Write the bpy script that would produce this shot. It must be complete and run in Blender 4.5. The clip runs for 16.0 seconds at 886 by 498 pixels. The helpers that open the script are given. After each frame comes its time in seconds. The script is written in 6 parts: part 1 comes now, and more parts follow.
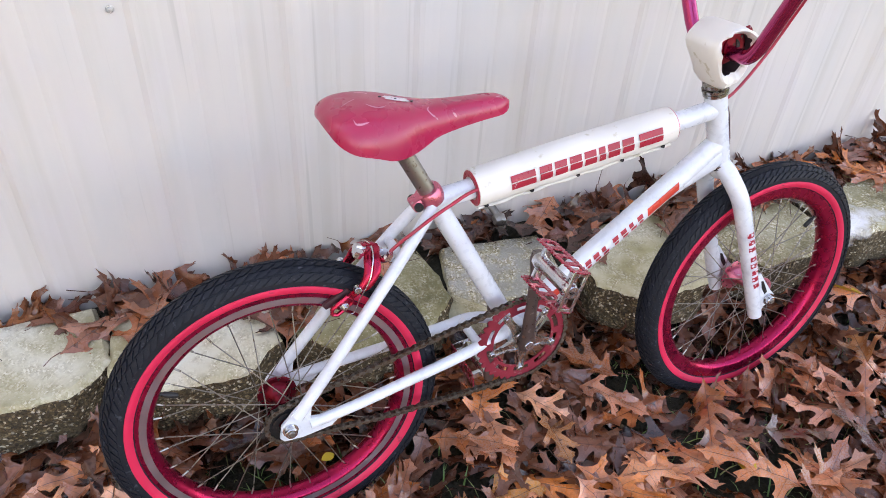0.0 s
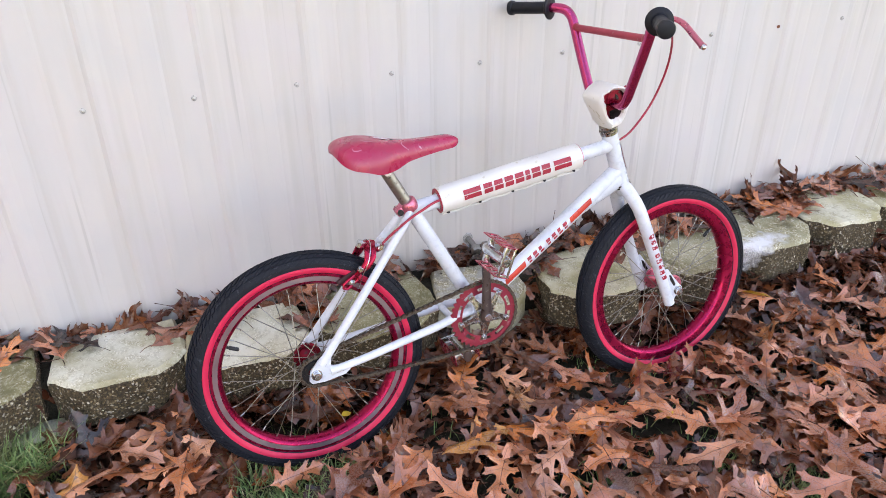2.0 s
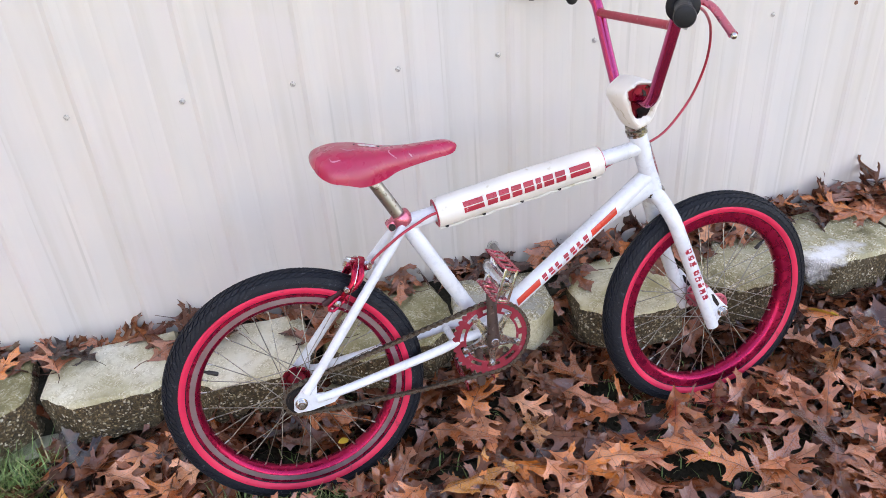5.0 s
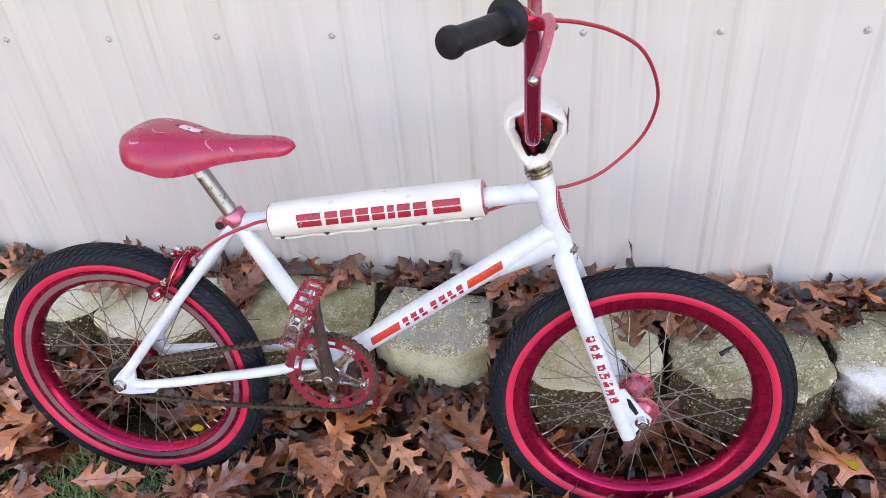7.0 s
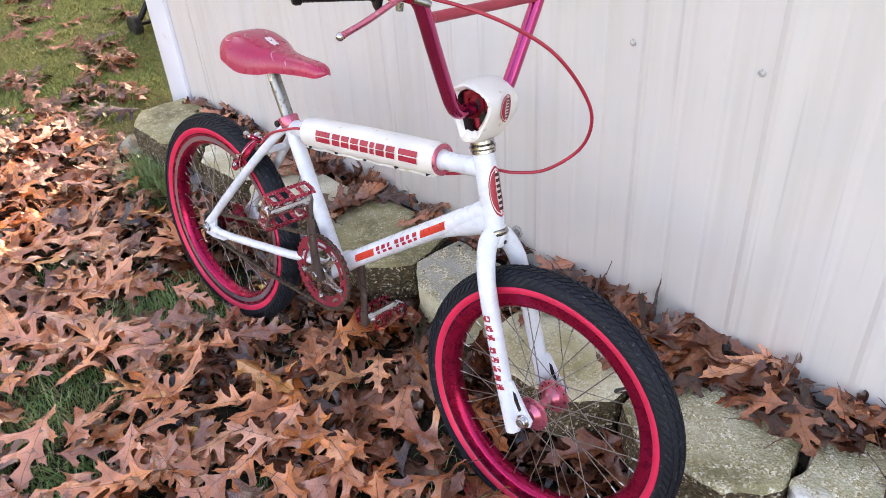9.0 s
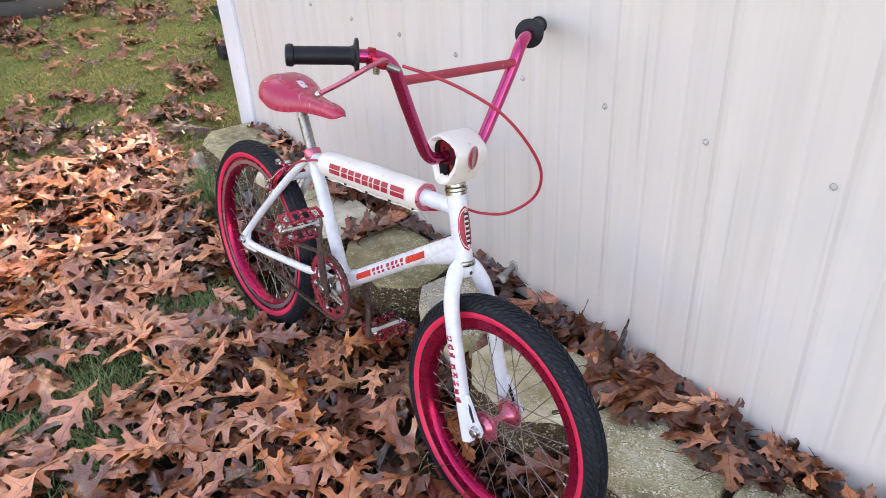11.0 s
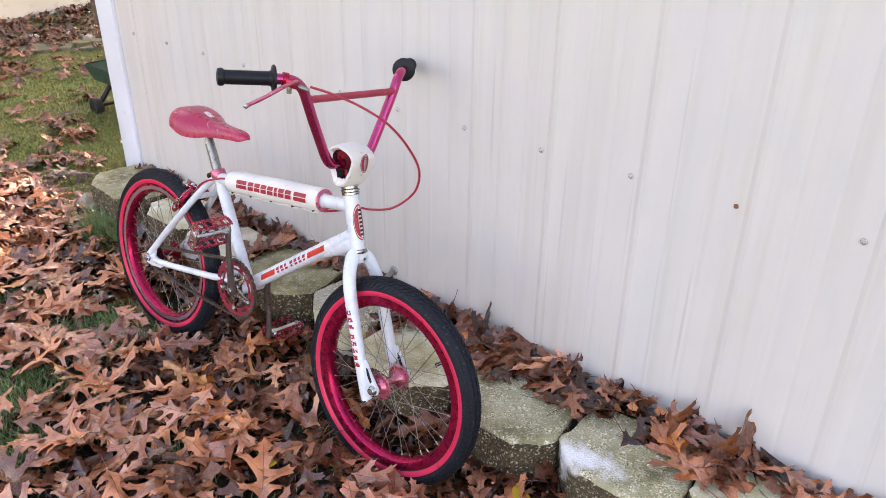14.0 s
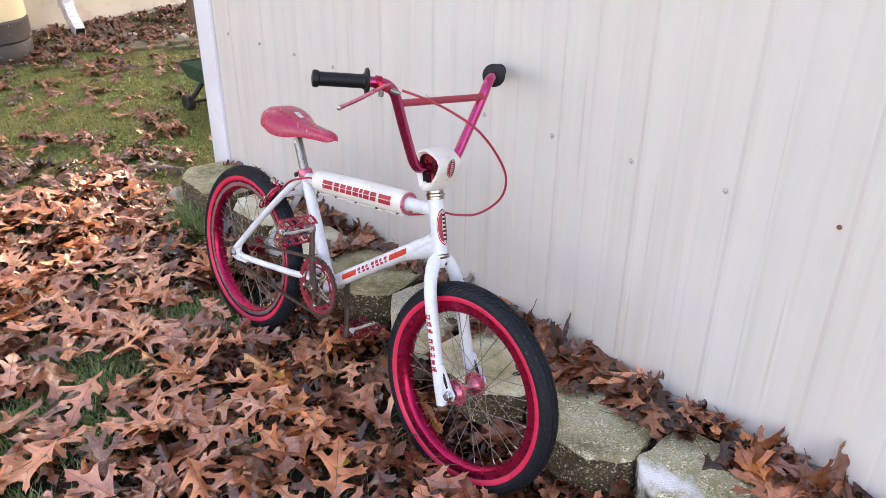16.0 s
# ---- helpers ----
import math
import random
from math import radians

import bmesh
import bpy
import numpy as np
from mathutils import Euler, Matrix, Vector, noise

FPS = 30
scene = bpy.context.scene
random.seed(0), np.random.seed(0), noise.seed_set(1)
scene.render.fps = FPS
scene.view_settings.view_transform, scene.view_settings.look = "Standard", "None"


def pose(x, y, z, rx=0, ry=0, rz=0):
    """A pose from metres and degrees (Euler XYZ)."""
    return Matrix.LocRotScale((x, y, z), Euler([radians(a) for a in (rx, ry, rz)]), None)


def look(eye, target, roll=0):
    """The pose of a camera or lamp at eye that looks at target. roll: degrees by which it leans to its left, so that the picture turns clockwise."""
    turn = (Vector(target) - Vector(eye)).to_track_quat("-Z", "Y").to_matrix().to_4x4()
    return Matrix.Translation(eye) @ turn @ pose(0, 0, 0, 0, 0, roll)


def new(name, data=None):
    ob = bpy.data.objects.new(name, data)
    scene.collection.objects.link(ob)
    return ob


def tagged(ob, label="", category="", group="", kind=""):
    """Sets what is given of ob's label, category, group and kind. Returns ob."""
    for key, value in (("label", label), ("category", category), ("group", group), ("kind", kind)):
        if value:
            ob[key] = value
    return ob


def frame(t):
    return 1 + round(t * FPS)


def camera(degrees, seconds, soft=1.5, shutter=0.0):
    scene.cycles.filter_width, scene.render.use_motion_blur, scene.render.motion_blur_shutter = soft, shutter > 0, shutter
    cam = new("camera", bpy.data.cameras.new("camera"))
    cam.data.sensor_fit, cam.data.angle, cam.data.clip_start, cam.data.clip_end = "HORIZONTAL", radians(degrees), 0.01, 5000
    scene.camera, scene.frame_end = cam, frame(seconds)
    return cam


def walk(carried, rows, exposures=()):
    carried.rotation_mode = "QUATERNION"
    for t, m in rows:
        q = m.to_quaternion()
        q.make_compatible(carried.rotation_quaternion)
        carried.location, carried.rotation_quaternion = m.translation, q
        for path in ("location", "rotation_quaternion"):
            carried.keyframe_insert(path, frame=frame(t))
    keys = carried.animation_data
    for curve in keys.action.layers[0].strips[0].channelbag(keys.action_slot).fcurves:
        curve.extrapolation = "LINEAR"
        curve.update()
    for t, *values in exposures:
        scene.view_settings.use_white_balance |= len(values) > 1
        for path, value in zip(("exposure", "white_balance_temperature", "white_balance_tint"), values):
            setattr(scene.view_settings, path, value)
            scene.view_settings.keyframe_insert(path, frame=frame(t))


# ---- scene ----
from mathutils import geometry

cam = camera(60.5, 16.0, soft=0.42)
PATH = [
    (0, (0.05, 0.116, 1.179), (0.657, 1.522, -0.108), 4.0),
    (0.5, (-0.052, -0.033, 1.218), (0.646, 1.419, 0.033), 4.4),
    (1, (-0.09, -0.155, 1.259), (0.617, 1.353, 0.152), 3.1),
    (1.5, (-0.077, -0.302, 1.276), (0.57, 1.267, 0.217), 1.1),
    (2, (-0.038, -0.42, 1.278), (0.547, 1.193, 0.25), -0.6),
    (2.5, (-0.023, -0.462, 1.28), (0.525, 1.174, 0.269), -1.7),
    (3, (-0.025, -0.494, 1.274), (0.49, 1.162, 0.277), -2.7),
    (5.5, (0.391, -0.271, 1.239), (0.633, 1.388, 0.148), -4.7),
    (6, (0.636, -0.253, 1.226), (0.721, 1.4, 0.103), -4.9),
    (6.5, (0.784, -0.164, 1.201), (0.661, 1.468, 0.051), -5.0),
    (7, (0.936, -0.014, 1.202), (0.57, 1.559, 0.022), -5.5),
    (7.5, (1.136, 0.103, 1.187), (0.48, 1.564, -0.011), -6.2),
    (8, (1.318, 0.131, 1.173), (0.439, 1.474, -0.02), -5.6),
    (10.5, (1.815, 0.219, 1.235), (0.439, 1.19, 0.156), -3.5),
    (11, (1.84, 0.21, 1.271), (0.476, 1.212, 0.206), -3.4),
    (11.5, (1.84, 0.218, 1.264), (0.518, 1.282, 0.207), -3.0),
    (12, (1.872, 0.213, 1.285), (0.595, 1.354, 0.251), -2.3),
    (12.5, (1.965, 0.07, 1.294), (0.732, 1.286, 0.294), -1.4),
    (13, (2.062, -0.068, 1.286), (0.863, 1.21, 0.322), -0.4),
    (13.5, (2.075, -0.087, 1.298), (0.9, 1.238, 0.369), 0.4),
    (14, (2.074, -0.086, 1.296), (0.897, 1.246, 0.379), 0.6),
    (14.5, (2.074, -0.084, 1.288), (0.877, 1.232, 0.374), 0.7),
    (15, (2.065, -0.082, 1.294), (0.826, 1.195, 0.381), 0.6),
    (15.5, (2.048, -0.095, 1.295), (0.77, 1.146, 0.385), 0.6),
    (16, (2.045, -0.098, 1.295), (0.734, 1.109, 0.387), 0.5),
]
EXPOSURES = [(0.0, 2.72, 8600, 25), (8.5, 2.72, 8600, 25), (12.5, 2.62, 8600, 26), (16.0, 2.58, 8600, 26.5)]
walk(cam, [(t, look(eye, target, roll)) for t, eye, target, roll in PATH], EXPOSURES)
SKY_POWER, SUN_POWER = 0.15, 1.15
# ---- world, sun, exposure ----
SUN_FROM = Vector((-0.52, 0.86, 0.60)).normalized()
world = bpy.data.worlds.new("sky_world")
scene.world = world
world.use_nodes = True
wn, wl = world.node_tree.nodes, world.node_tree.links
wn.clear()
sky = wn.new("ShaderNodeTexSky")
sky.sky_type = "NISHITA"
sky.sun_disc = False
sky.sun_elevation = math.asin(SUN_FROM.z)
sky.sun_rotation = math.atan2(SUN_FROM.x, SUN_FROM.y)
sky.air_density, sky.dust_density, sky.ozone_density = 1.0, 2.5, 0.6
bg = wn.new("ShaderNodeBackground")
bg.inputs["Strength"].default_value = SKY_POWER
wout = wn.new("ShaderNodeOutputWorld")
wl.new(sky.outputs["Color"], bg.inputs["Color"])
wl.new(bg.outputs["Background"], wout.inputs["Surface"])

sun_data = bpy.data.lights.new("sun", "SUN")
sun_data.energy, sun_data.angle, sun_data.color = SUN_POWER, radians(0.7), (1.0, 0.73, 0.38)
sun = new("sun", sun_data)
sun.matrix_world = look(SUN_FROM * 20, (0, 0, 0))


# ---- materials ----
def nodes_of(name):
    m = bpy.data.materials.new(name)
    m.use_nodes = True
    n, l = m.node_tree.nodes, m.node_tree.links
    return m, n, l, n["Principled BSDF"]


def texture(n, l, kind, coord, scale, detail=4.0, stretch=(1, 1, 1)):
    mp = n.new("ShaderNodeMapping")
    mp.inputs["Scale"].default_value = stretch
    l.new(coord, mp.inputs["Vector"])
    tx = n.new(kind)
    l.new(mp.outputs["Vector"], tx.inputs["Vector"])
    tx.inputs["Scale"].default_value = scale
    if kind == "ShaderNodeTexNoise":
        tx.inputs["Detail"].default_value = detail
    return tx


def ramp(n, l, fac, stops):
    r = n.new("ShaderNodeValToRGB")
    while len(r.color_ramp.elements) < len(stops):
        r.color_ramp.elements.new(0.5)
    for e, (p, c) in zip(r.color_ramp.elements, stops):
        e.position = p
        e.color = (*c, 1) if len(c) == 3 else c
    l.new(fac, r.inputs["Fac"])
    return r.outputs["Color"]


def grey(v):
    return (v, v, v)


def mix(n, l, fac, a, b, kind="MIX"):
    x = n.new("ShaderNodeMixRGB")
    x.blend_type = kind
    for key, v in (("Fac", fac), ("Color1", a), ("Color2", b)):
        if isinstance(v, (int, float)):
            x.inputs[key].default_value = v
        elif isinstance(v, tuple):
            x.inputs[key].default_value = (*v, 1)
        else:
            l.new(v, x.inputs[key])
    return x.outputs["Color"]


def bump(n, l, b, height, strength, distance=0.002, before=None):
    k = n.new("ShaderNodeBump")
    k.inputs["Strength"].default_value = strength
    k.inputs["Distance"].default_value = distance
    l.new(height, k.inputs["Height"])
    if before is not None:
        l.new(before, k.inputs["Normal"])
    l.new(k.outputs["Normal"], b.inputs["Normal"])
    return k.outputs["Normal"]


def coords(n):
    return n.new("ShaderNodeTexCoord").outputs["Object"]


def paint(name, base, worn, rough=0.35, metal=0.0, wear=0.66, scale=30.0, bumpy=0.12, coat=0.0, fine=260.0, shine=0.5):
    """Painted, anodised or moulded surface: broad tone shifts, fine grain and sparse wear."""
    m, n, l, b = nodes_of(name)
    c = coords(n)
    broad = texture(n, l, "ShaderNodeTexNoise", c, scale * 0.3, 3.0)
    tone = ramp(n, l, broad.outputs["Fac"], ((0.3, tuple(v * 0.86 for v in base)), (0.7, tuple(min(1, v * 1.1) for v in base))))
    spots = texture(n, l, "ShaderNodeTexNoise", c, scale * 1.7, 6.0)
    fac = ramp(n, l, spots.outputs["Fac"], ((wear, grey(0)), (wear + 0.06, grey(1))))
    l.new(mix(n, l, fac, tone, worn), b.inputs["Base Color"])
    grain = texture(n, l, "ShaderNodeTexNoise", c, fine, 2.0)
    l.new(ramp(n, l, spots.outputs["Fac"], ((0.3, grey(max(0.05, rough - 0.08))), (0.75, grey(min(1, rough + 0.18))))), b.inputs["Roughness"])
    b.inputs["Metallic"].default_value = metal
    b.inputs["Coat Weight"].default_value = coat
    b.inputs["Coat Roughness"].default_value = 0.12
    b.inputs["Specular IOR Level"].default_value = shine
    bump(n, l, b, grain.outputs["Fac"], bumpy, 0.0006)
    return m


frame_white = paint("frame_white_paint", (0.69, 0.725, 0.78), (0.42, 0.40, 0.38), 0.28, wear=0.72, scale=60, coat=0.5)
vinyl_white = paint("white_vinyl", (0.74, 0.715, 0.672), (0.58, 0.53, 0.43), 0.42, wear=0.64, scale=26, bumpy=0.25)
decal_red = paint("red_decal_film", (0.40, 0.015, 0.035), (0.55, 0.35, 0.36), 0.32, wear=0.68, scale=90)
decal_orange = paint("orange_red_decal_film", (0.62, 0.045, 0.025), (0.6, 0.3, 0.26), 0.32, wear=0.7, scale=90)
decal_chipped = paint("chipped_red_decal", (0.40, 0.015, 0.035), (0.69, 0.70, 0.74), 0.34, wear=0.53, scale=110)
saddle_red = paint("red_saddle_plastic", (0.43, 0.012, 0.064), (0.46, 0.05, 0.11), 0.27, wear=0.70, scale=22, bumpy=0.1, coat=0.25)
scuff_pale = paint("pale_scuffed_plastic", (0.62, 0.26, 0.34), (0.45, 0.08, 0.12), 0.5, wear=0.6, scale=60)
anodised = paint("red_anodised_alloy", (0.46, 0.02, 0.055), (0.50, 0.16, 0.20), 0.24, metal=0.85, wear=0.68, scale=40)
anodised_faded = paint("faded_red_anodised_alloy", (0.66, 0.17, 0.24), (0.62, 0.34, 0.36), 0.30, metal=0.8, wear=0.62, scale=60)
cage_red = paint("faded_red_pedal_cage", (0.50, 0.055, 0.095), (0.60, 0.36, 0.38), 0.26, metal=0.8, wear=0.58, scale=90)
ring_red = paint("faded_red_chainring", (0.40, 0.045, 0.075), (0.46, 0.16, 0.18), 0.36, metal=0.6, wear=0.62, scale=60)
bar_red = paint("red_anodised_handlebar", (0.53, 0.036, 0.155), (0.44, 0.07, 0.13), 0.14, metal=0.9, wear=0.74, scale=30, coat=0.6)
crossbar_red = paint("dull_red_crossbar", (0.46, 0.06, 0.09), (0.5, 0.2, 0.2), 0.4, metal=0.6, wear=0.66, scale=50)
rim_red = paint("magenta_anodised_rim", (0.43, 0.014, 0.068), (0.46, 0.09, 0.13), 0.24, metal=0.85, wear=0.72, scale=30)
track_worn = paint("worn_brake_track", (0.36, 0.27, 0.30), (0.26, 0.12, 0.15), 0.36, metal=0.8, wear=0.66, scale=14)
wall_red = paint("red_tyre_sidewall", (0.72, 0.020, 0.075), (0.36, 0.02, 0.05), 0.5, wear=0.66, scale=34)
rubber = paint("black_tyre_rubber", (0.009, 0.011, 0.017), (0.050, 0.056, 0.068), 0.6, wear=0.62, scale=70, bumpy=0.5, shine=0.28)
grip_black = paint("black_grip_rubber", (0.006, 0.007, 0.011), (0.016, 0.017, 0.022), 0.45, wear=0.68, scale=60, shine=0.32)
chrome = paint("chrome", (0.62, 0.62, 0.63), (0.34, 0.30, 0.26), 0.16, metal=1.0, wear=0.66, scale=70)
steel_dull = paint("dull_steel", (0.34, 0.33, 0.31), (0.19, 0.15, 0.12), 0.34, metal=0.95, wear=0.6, scale=70)
crank_grey = paint("grey_anodised_crank", (0.20, 0.17, 0.165), (0.34, 0.30, 0.29), 0.32, metal=0.9, wear=0.64, scale=60)
chain_steel = paint("oily_chain_steel", (0.16, 0.14, 0.12), (0.10, 0.06, 0.04), 0.4, metal=0.9, wear=0.55, scale=120)
dark_metal = paint("black_steel", (0.025, 0.024, 0.026), (0.08, 0.06, 0.05), 0.4, metal=0.6, wear=0.6, scale=90)
cable_red = paint("red_cable_housing", (0.42, 0.014, 0.040), (0.40, 0.04, 0.06), 0.35, wear=0.7, scale=60, coat=0.3)
black_plastic = paint("black_plastic", (0.015, 0.015, 0.016), (0.05, 0.05, 0.05), 0.5, scale=60)
green_paint = paint("dark_green_tray", (0.012, 0.06, 0.045), (0.03, 0.07, 0.05), 0.45, wear=0.6, scale=20)
trim_white = paint("white_corner_trim", (0.78, 0.81, 0.89), (0.68, 0.66, 0.62), 0.4, wear=0.66, scale=6)
render_cream = paint("cream_rendered_wall", (0.72, 0.68, 0.56), (0.62, 0.56, 0.44), 0.8, wear=0.6, scale=4, bumpy=0.4, fine=80)
tank_cream = paint("cream_painted_tub", (0.68, 0.62, 0.42), (0.55, 0.5, 0.36), 0.5, wear=0.66, scale=8)
tank_grey = paint("grey_peeling_base", (0.045, 0.045, 0.045), (0.55, 0.54, 0.5), 0.7, wear=0.68, scale=18)
post_wood = paint("weathered_post_wood", (0.16, 0.11, 0.08), (0.26, 0.2, 0.16), 0.8, wear=0.55, scale=14, bumpy=0.4)
rust = paint("rusty_screw", (0.20, 0.06, 0.03), (0.30, 0.14, 0.08), 0.7, wear=0.5, scale=200)
screw_metal = paint("painted_screw", (0.52, 0.51, 0.50), (0.22, 0.21, 0.20), 0.28, metal=0.4, wear=0.62, scale=120)
rubble = paint("pale_rubble_stone", (0.46, 0.42, 0.33), (0.26, 0.24, 0.19), 0.85, wear=0.5, scale=18, bumpy=0.5, fine=120)
flagstone = paint("mossy_flagstone", (0.115, 0.110, 0.062), (0.17, 0.16, 0.11), 0.85, wear=0.5, scale=10, bumpy=0.5, fine=90)


def siding_material():
    """Cream painted steel sheet with rain streaks and chalking."""
    m, n, l, b = nodes_of("cream_steel_siding")
    c = coords(n)
    wide = texture(n, l, "ShaderNodeTexNoise", c, 5.0, 5.0, (1.0, 1.0, 0.10))
    thin = texture(n, l, "ShaderNodeTexNoise", c, 26.0, 6.0, (1.0, 1.0, 0.05))
    cloud = texture(n, l, "ShaderNodeTexNoise", c, 2.2, 4.0)
    speck = texture(n, l, "ShaderNodeTexNoise", c, 75.0, 3.0)
    col = ramp(n, l, wide.outputs["Fac"], ((0.28, (0.586, 0.549, 0.520)), (0.5, (0.664, 0.624, 0.585)), (0.72, (0.638, 0.616, 0.600))))
    streak = ramp(n, l, thin.outputs["Fac"], ((0.50, grey(0)), (0.68, grey(1))))
    col = mix(n, l, mix(n, l, 0.35, grey(0), streak), col, (0.53, 0.495, 0.43))
    chalk = ramp(n, l, cloud.outputs["Fac"], ((0.45, grey(0)), (0.75, grey(0.5))))
    col = mix(n, l, chalk, col, (0.660, 0.624, 0.617))
    # faint cool and rosy patches where the paint has aged
    patchy = texture(n, l, "ShaderNodeTexNoise", c, 11.0, 5.0, (1.0, 1.0, 0.45))
    col = mix(n, l, ramp(n, l, patchy.outputs["Fac"], ((0.50, grey(0)), (0.66, grey(0.45)))), col, (0.596, 0.588, 0.580))
    col = mix(n, l, ramp(n, l, patchy.outputs["Fac"], ((0.34, grey(0.55)), (0.48, grey(0)))), col, (0.645, 0.60, 0.60))
    # thin dark runs of rain water
    runs = texture(n, l, "ShaderNodeTexNoise", c, 60.0, 3.0, (1.0, 1.0, 0.02))
    col = mix(n, l, ramp(n, l, runs.outputs["Fac"], ((0.64, grey(0)), (0.72, grey(0.45)))), col, (0.46, 0.44, 0.40))
    dots = ramp(n, l, speck.outputs["Fac"], ((0.77, grey(0)), (0.79, grey(0.7))))
    col = mix(n, l, dots, col, (0.40, 0.34, 0.28))
    l.new(col, b.inputs["Base Color"])
    l.new(ramp(n, l, thin.outputs["Fac"], ((0.3, grey(0.34)), (0.7, grey(0.5)))), b.inputs["Roughness"])
    grain = texture(n, l, "ShaderNodeTexNoise", c, 420.0, 2.0)
    first = bump(n, l, b, grain.outputs["Fac"], 0.10, 0.0004)
    dents = texture(n, l, "ShaderNodeTexNoise", c, 7.0, 2.0)
    bump(n, l, b, dents.outputs["Fac"], 0.15, 0.004, first)
    return m


def concrete(name, face, lime=None, grey_mix=False, bared=False, mossy=False, pale=False):
    """Cast block: smooth weathered top, or split face with showing aggregate."""
    m, n, l, b = nodes_of(name)
    c = coords(n)
    info = n.new("ShaderNodeObjectInfo")
    add = n.new("ShaderNodeVectorMath")
    add.operation = "MULTIPLY_ADD"
    l.new(info.outputs["Random"], add.inputs[0])
    add.inputs[1].default_value = (7, 11, 5)
    l.new(c, add.inputs[2])
    c = add.outputs["Vector"]
    big = texture(n, l, "ShaderNodeTexNoise", c, 9.0, 5.0)
    mid = texture(n, l, "ShaderNodeTexNoise", c, 38.0, 6.0)
    stone = texture(n, l, "ShaderNodeTexVoronoi", c, 220.0 if grey_mix else 205.0)
    if face:
        # packed gravel of mixed shades in brown matrix, far darker than the block tops
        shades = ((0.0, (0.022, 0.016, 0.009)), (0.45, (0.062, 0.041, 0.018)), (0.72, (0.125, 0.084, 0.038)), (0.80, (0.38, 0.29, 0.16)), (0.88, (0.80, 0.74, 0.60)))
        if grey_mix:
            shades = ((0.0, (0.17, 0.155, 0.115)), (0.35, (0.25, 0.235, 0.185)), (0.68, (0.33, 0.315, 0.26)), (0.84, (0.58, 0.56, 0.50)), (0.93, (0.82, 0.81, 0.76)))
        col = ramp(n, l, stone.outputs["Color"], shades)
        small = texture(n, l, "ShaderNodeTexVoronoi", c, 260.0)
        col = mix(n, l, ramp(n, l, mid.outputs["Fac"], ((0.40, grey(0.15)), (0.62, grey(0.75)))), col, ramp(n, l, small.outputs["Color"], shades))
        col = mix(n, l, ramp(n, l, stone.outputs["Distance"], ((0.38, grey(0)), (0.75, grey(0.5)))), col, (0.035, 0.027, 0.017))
        toned = ramp(n, l, big.outputs["Fac"], ((0.42, grey(0)), (0.68, grey(0.55))))
        col = mix(n, l, toned, col, (0.31, 0.29, 0.225) if grey_mix else (0.10, 0.078, 0.042))
    else:
        # smooth cast skin: cream where it is worn, olive where water and moss stay, with pits and a few bared pebbles
        col = ramp(n, l, big.outputs["Fac"], ((0.30, (0.21, 0.175, 0.065)), (0.42, (0.43, 0.380, 0.205)), (0.54, (0.60, 0.560, 0.390)), (0.72, (0.70, 0.675, 0.545))))
        if grey_mix:
            col = ramp(n, l, big.outputs["Fac"], ((0.30, (0.20, 0.19, 0.15)), (0.45, (0.30, 0.29, 0.25)), (0.60, (0.41, 0.40, 0.36)), (0.72, (0.52, 0.51, 0.46))))
        elif mossy:
            col = ramp(n, l, big.outputs["Fac"], ((0.30, (0.09, 0.078, 0.026)), (0.46, (0.19, 0.168, 0.072)), (0.60, (0.31, 0.285, 0.155)), (0.74, (0.50, 0.475, 0.350))))
        elif bared:
            col = ramp(n, l, big.outputs["Fac"], ((0.30, (0.12, 0.104, 0.042)), (0.44, (0.24, 0.215, 0.105)), (0.58, (0.38, 0.350, 0.220)), (0.74, (0.54, 0.515, 0.400))))
        elif pale:
            col = ramp(n, l, big.outputs["Fac"], ((0.30, (0.34, 0.300, 0.165)), (0.42, (0.54, 0.500, 0.345)), (0.56, (0.68, 0.650, 0.520)), (0.74, (0.77, 0.755, 0.655))))
        else:
            col = mix(n, l, ramp(n, l, mid.outputs["Fac"], ((0.45, grey(0)), (0.7, grey(0.5)))), col, (0.44, 0.41, 0.30))
        small = texture(n, l, "ShaderNodeTexVoronoi", c, 300.0)
        worn = ramp(n, l, mid.outputs["Fac"], ((0.40, grey(0.10 if bared else 0.04)), (0.60, grey(0.80 if bared else 0.45))))
        specks = ramp(n, l, small.outputs["Color"], ((0.0, (0.11, 0.082, 0.032)), (0.35, (0.34, 0.285, 0.150)), (0.65, (0.56, 0.505, 0.34)), (0.85, (0.86, 0.83, 0.72))))
        col = mix(n, l, worn, col, specks)
        peb = ramp(n, l, stone.outputs["Distance"], ((0.10, grey(0.7)), (0.24, grey(0))))
        pick = ramp(n, l, stone.outputs["Color"], ((0.60, grey(0)), (0.70, grey(0.9))))
        col = mix(n, l, mix(n, l, 1.0, peb, pick, "MULTIPLY"), col, (0.64, 0.61, 0.52))
        pits = ramp(n, l, small.outputs["Distance"], ((0.04, grey(0.8)), (0.16, grey(0))))
        deep = ramp(n, l, small.outputs["Color"], ((0.86, grey(0)), (0.90, grey(1))))
        col = mix(n, l, mix(n, l, 1.0, pits, deep, "MULTIPLY"), col, (0.06, 0.05, 0.03))
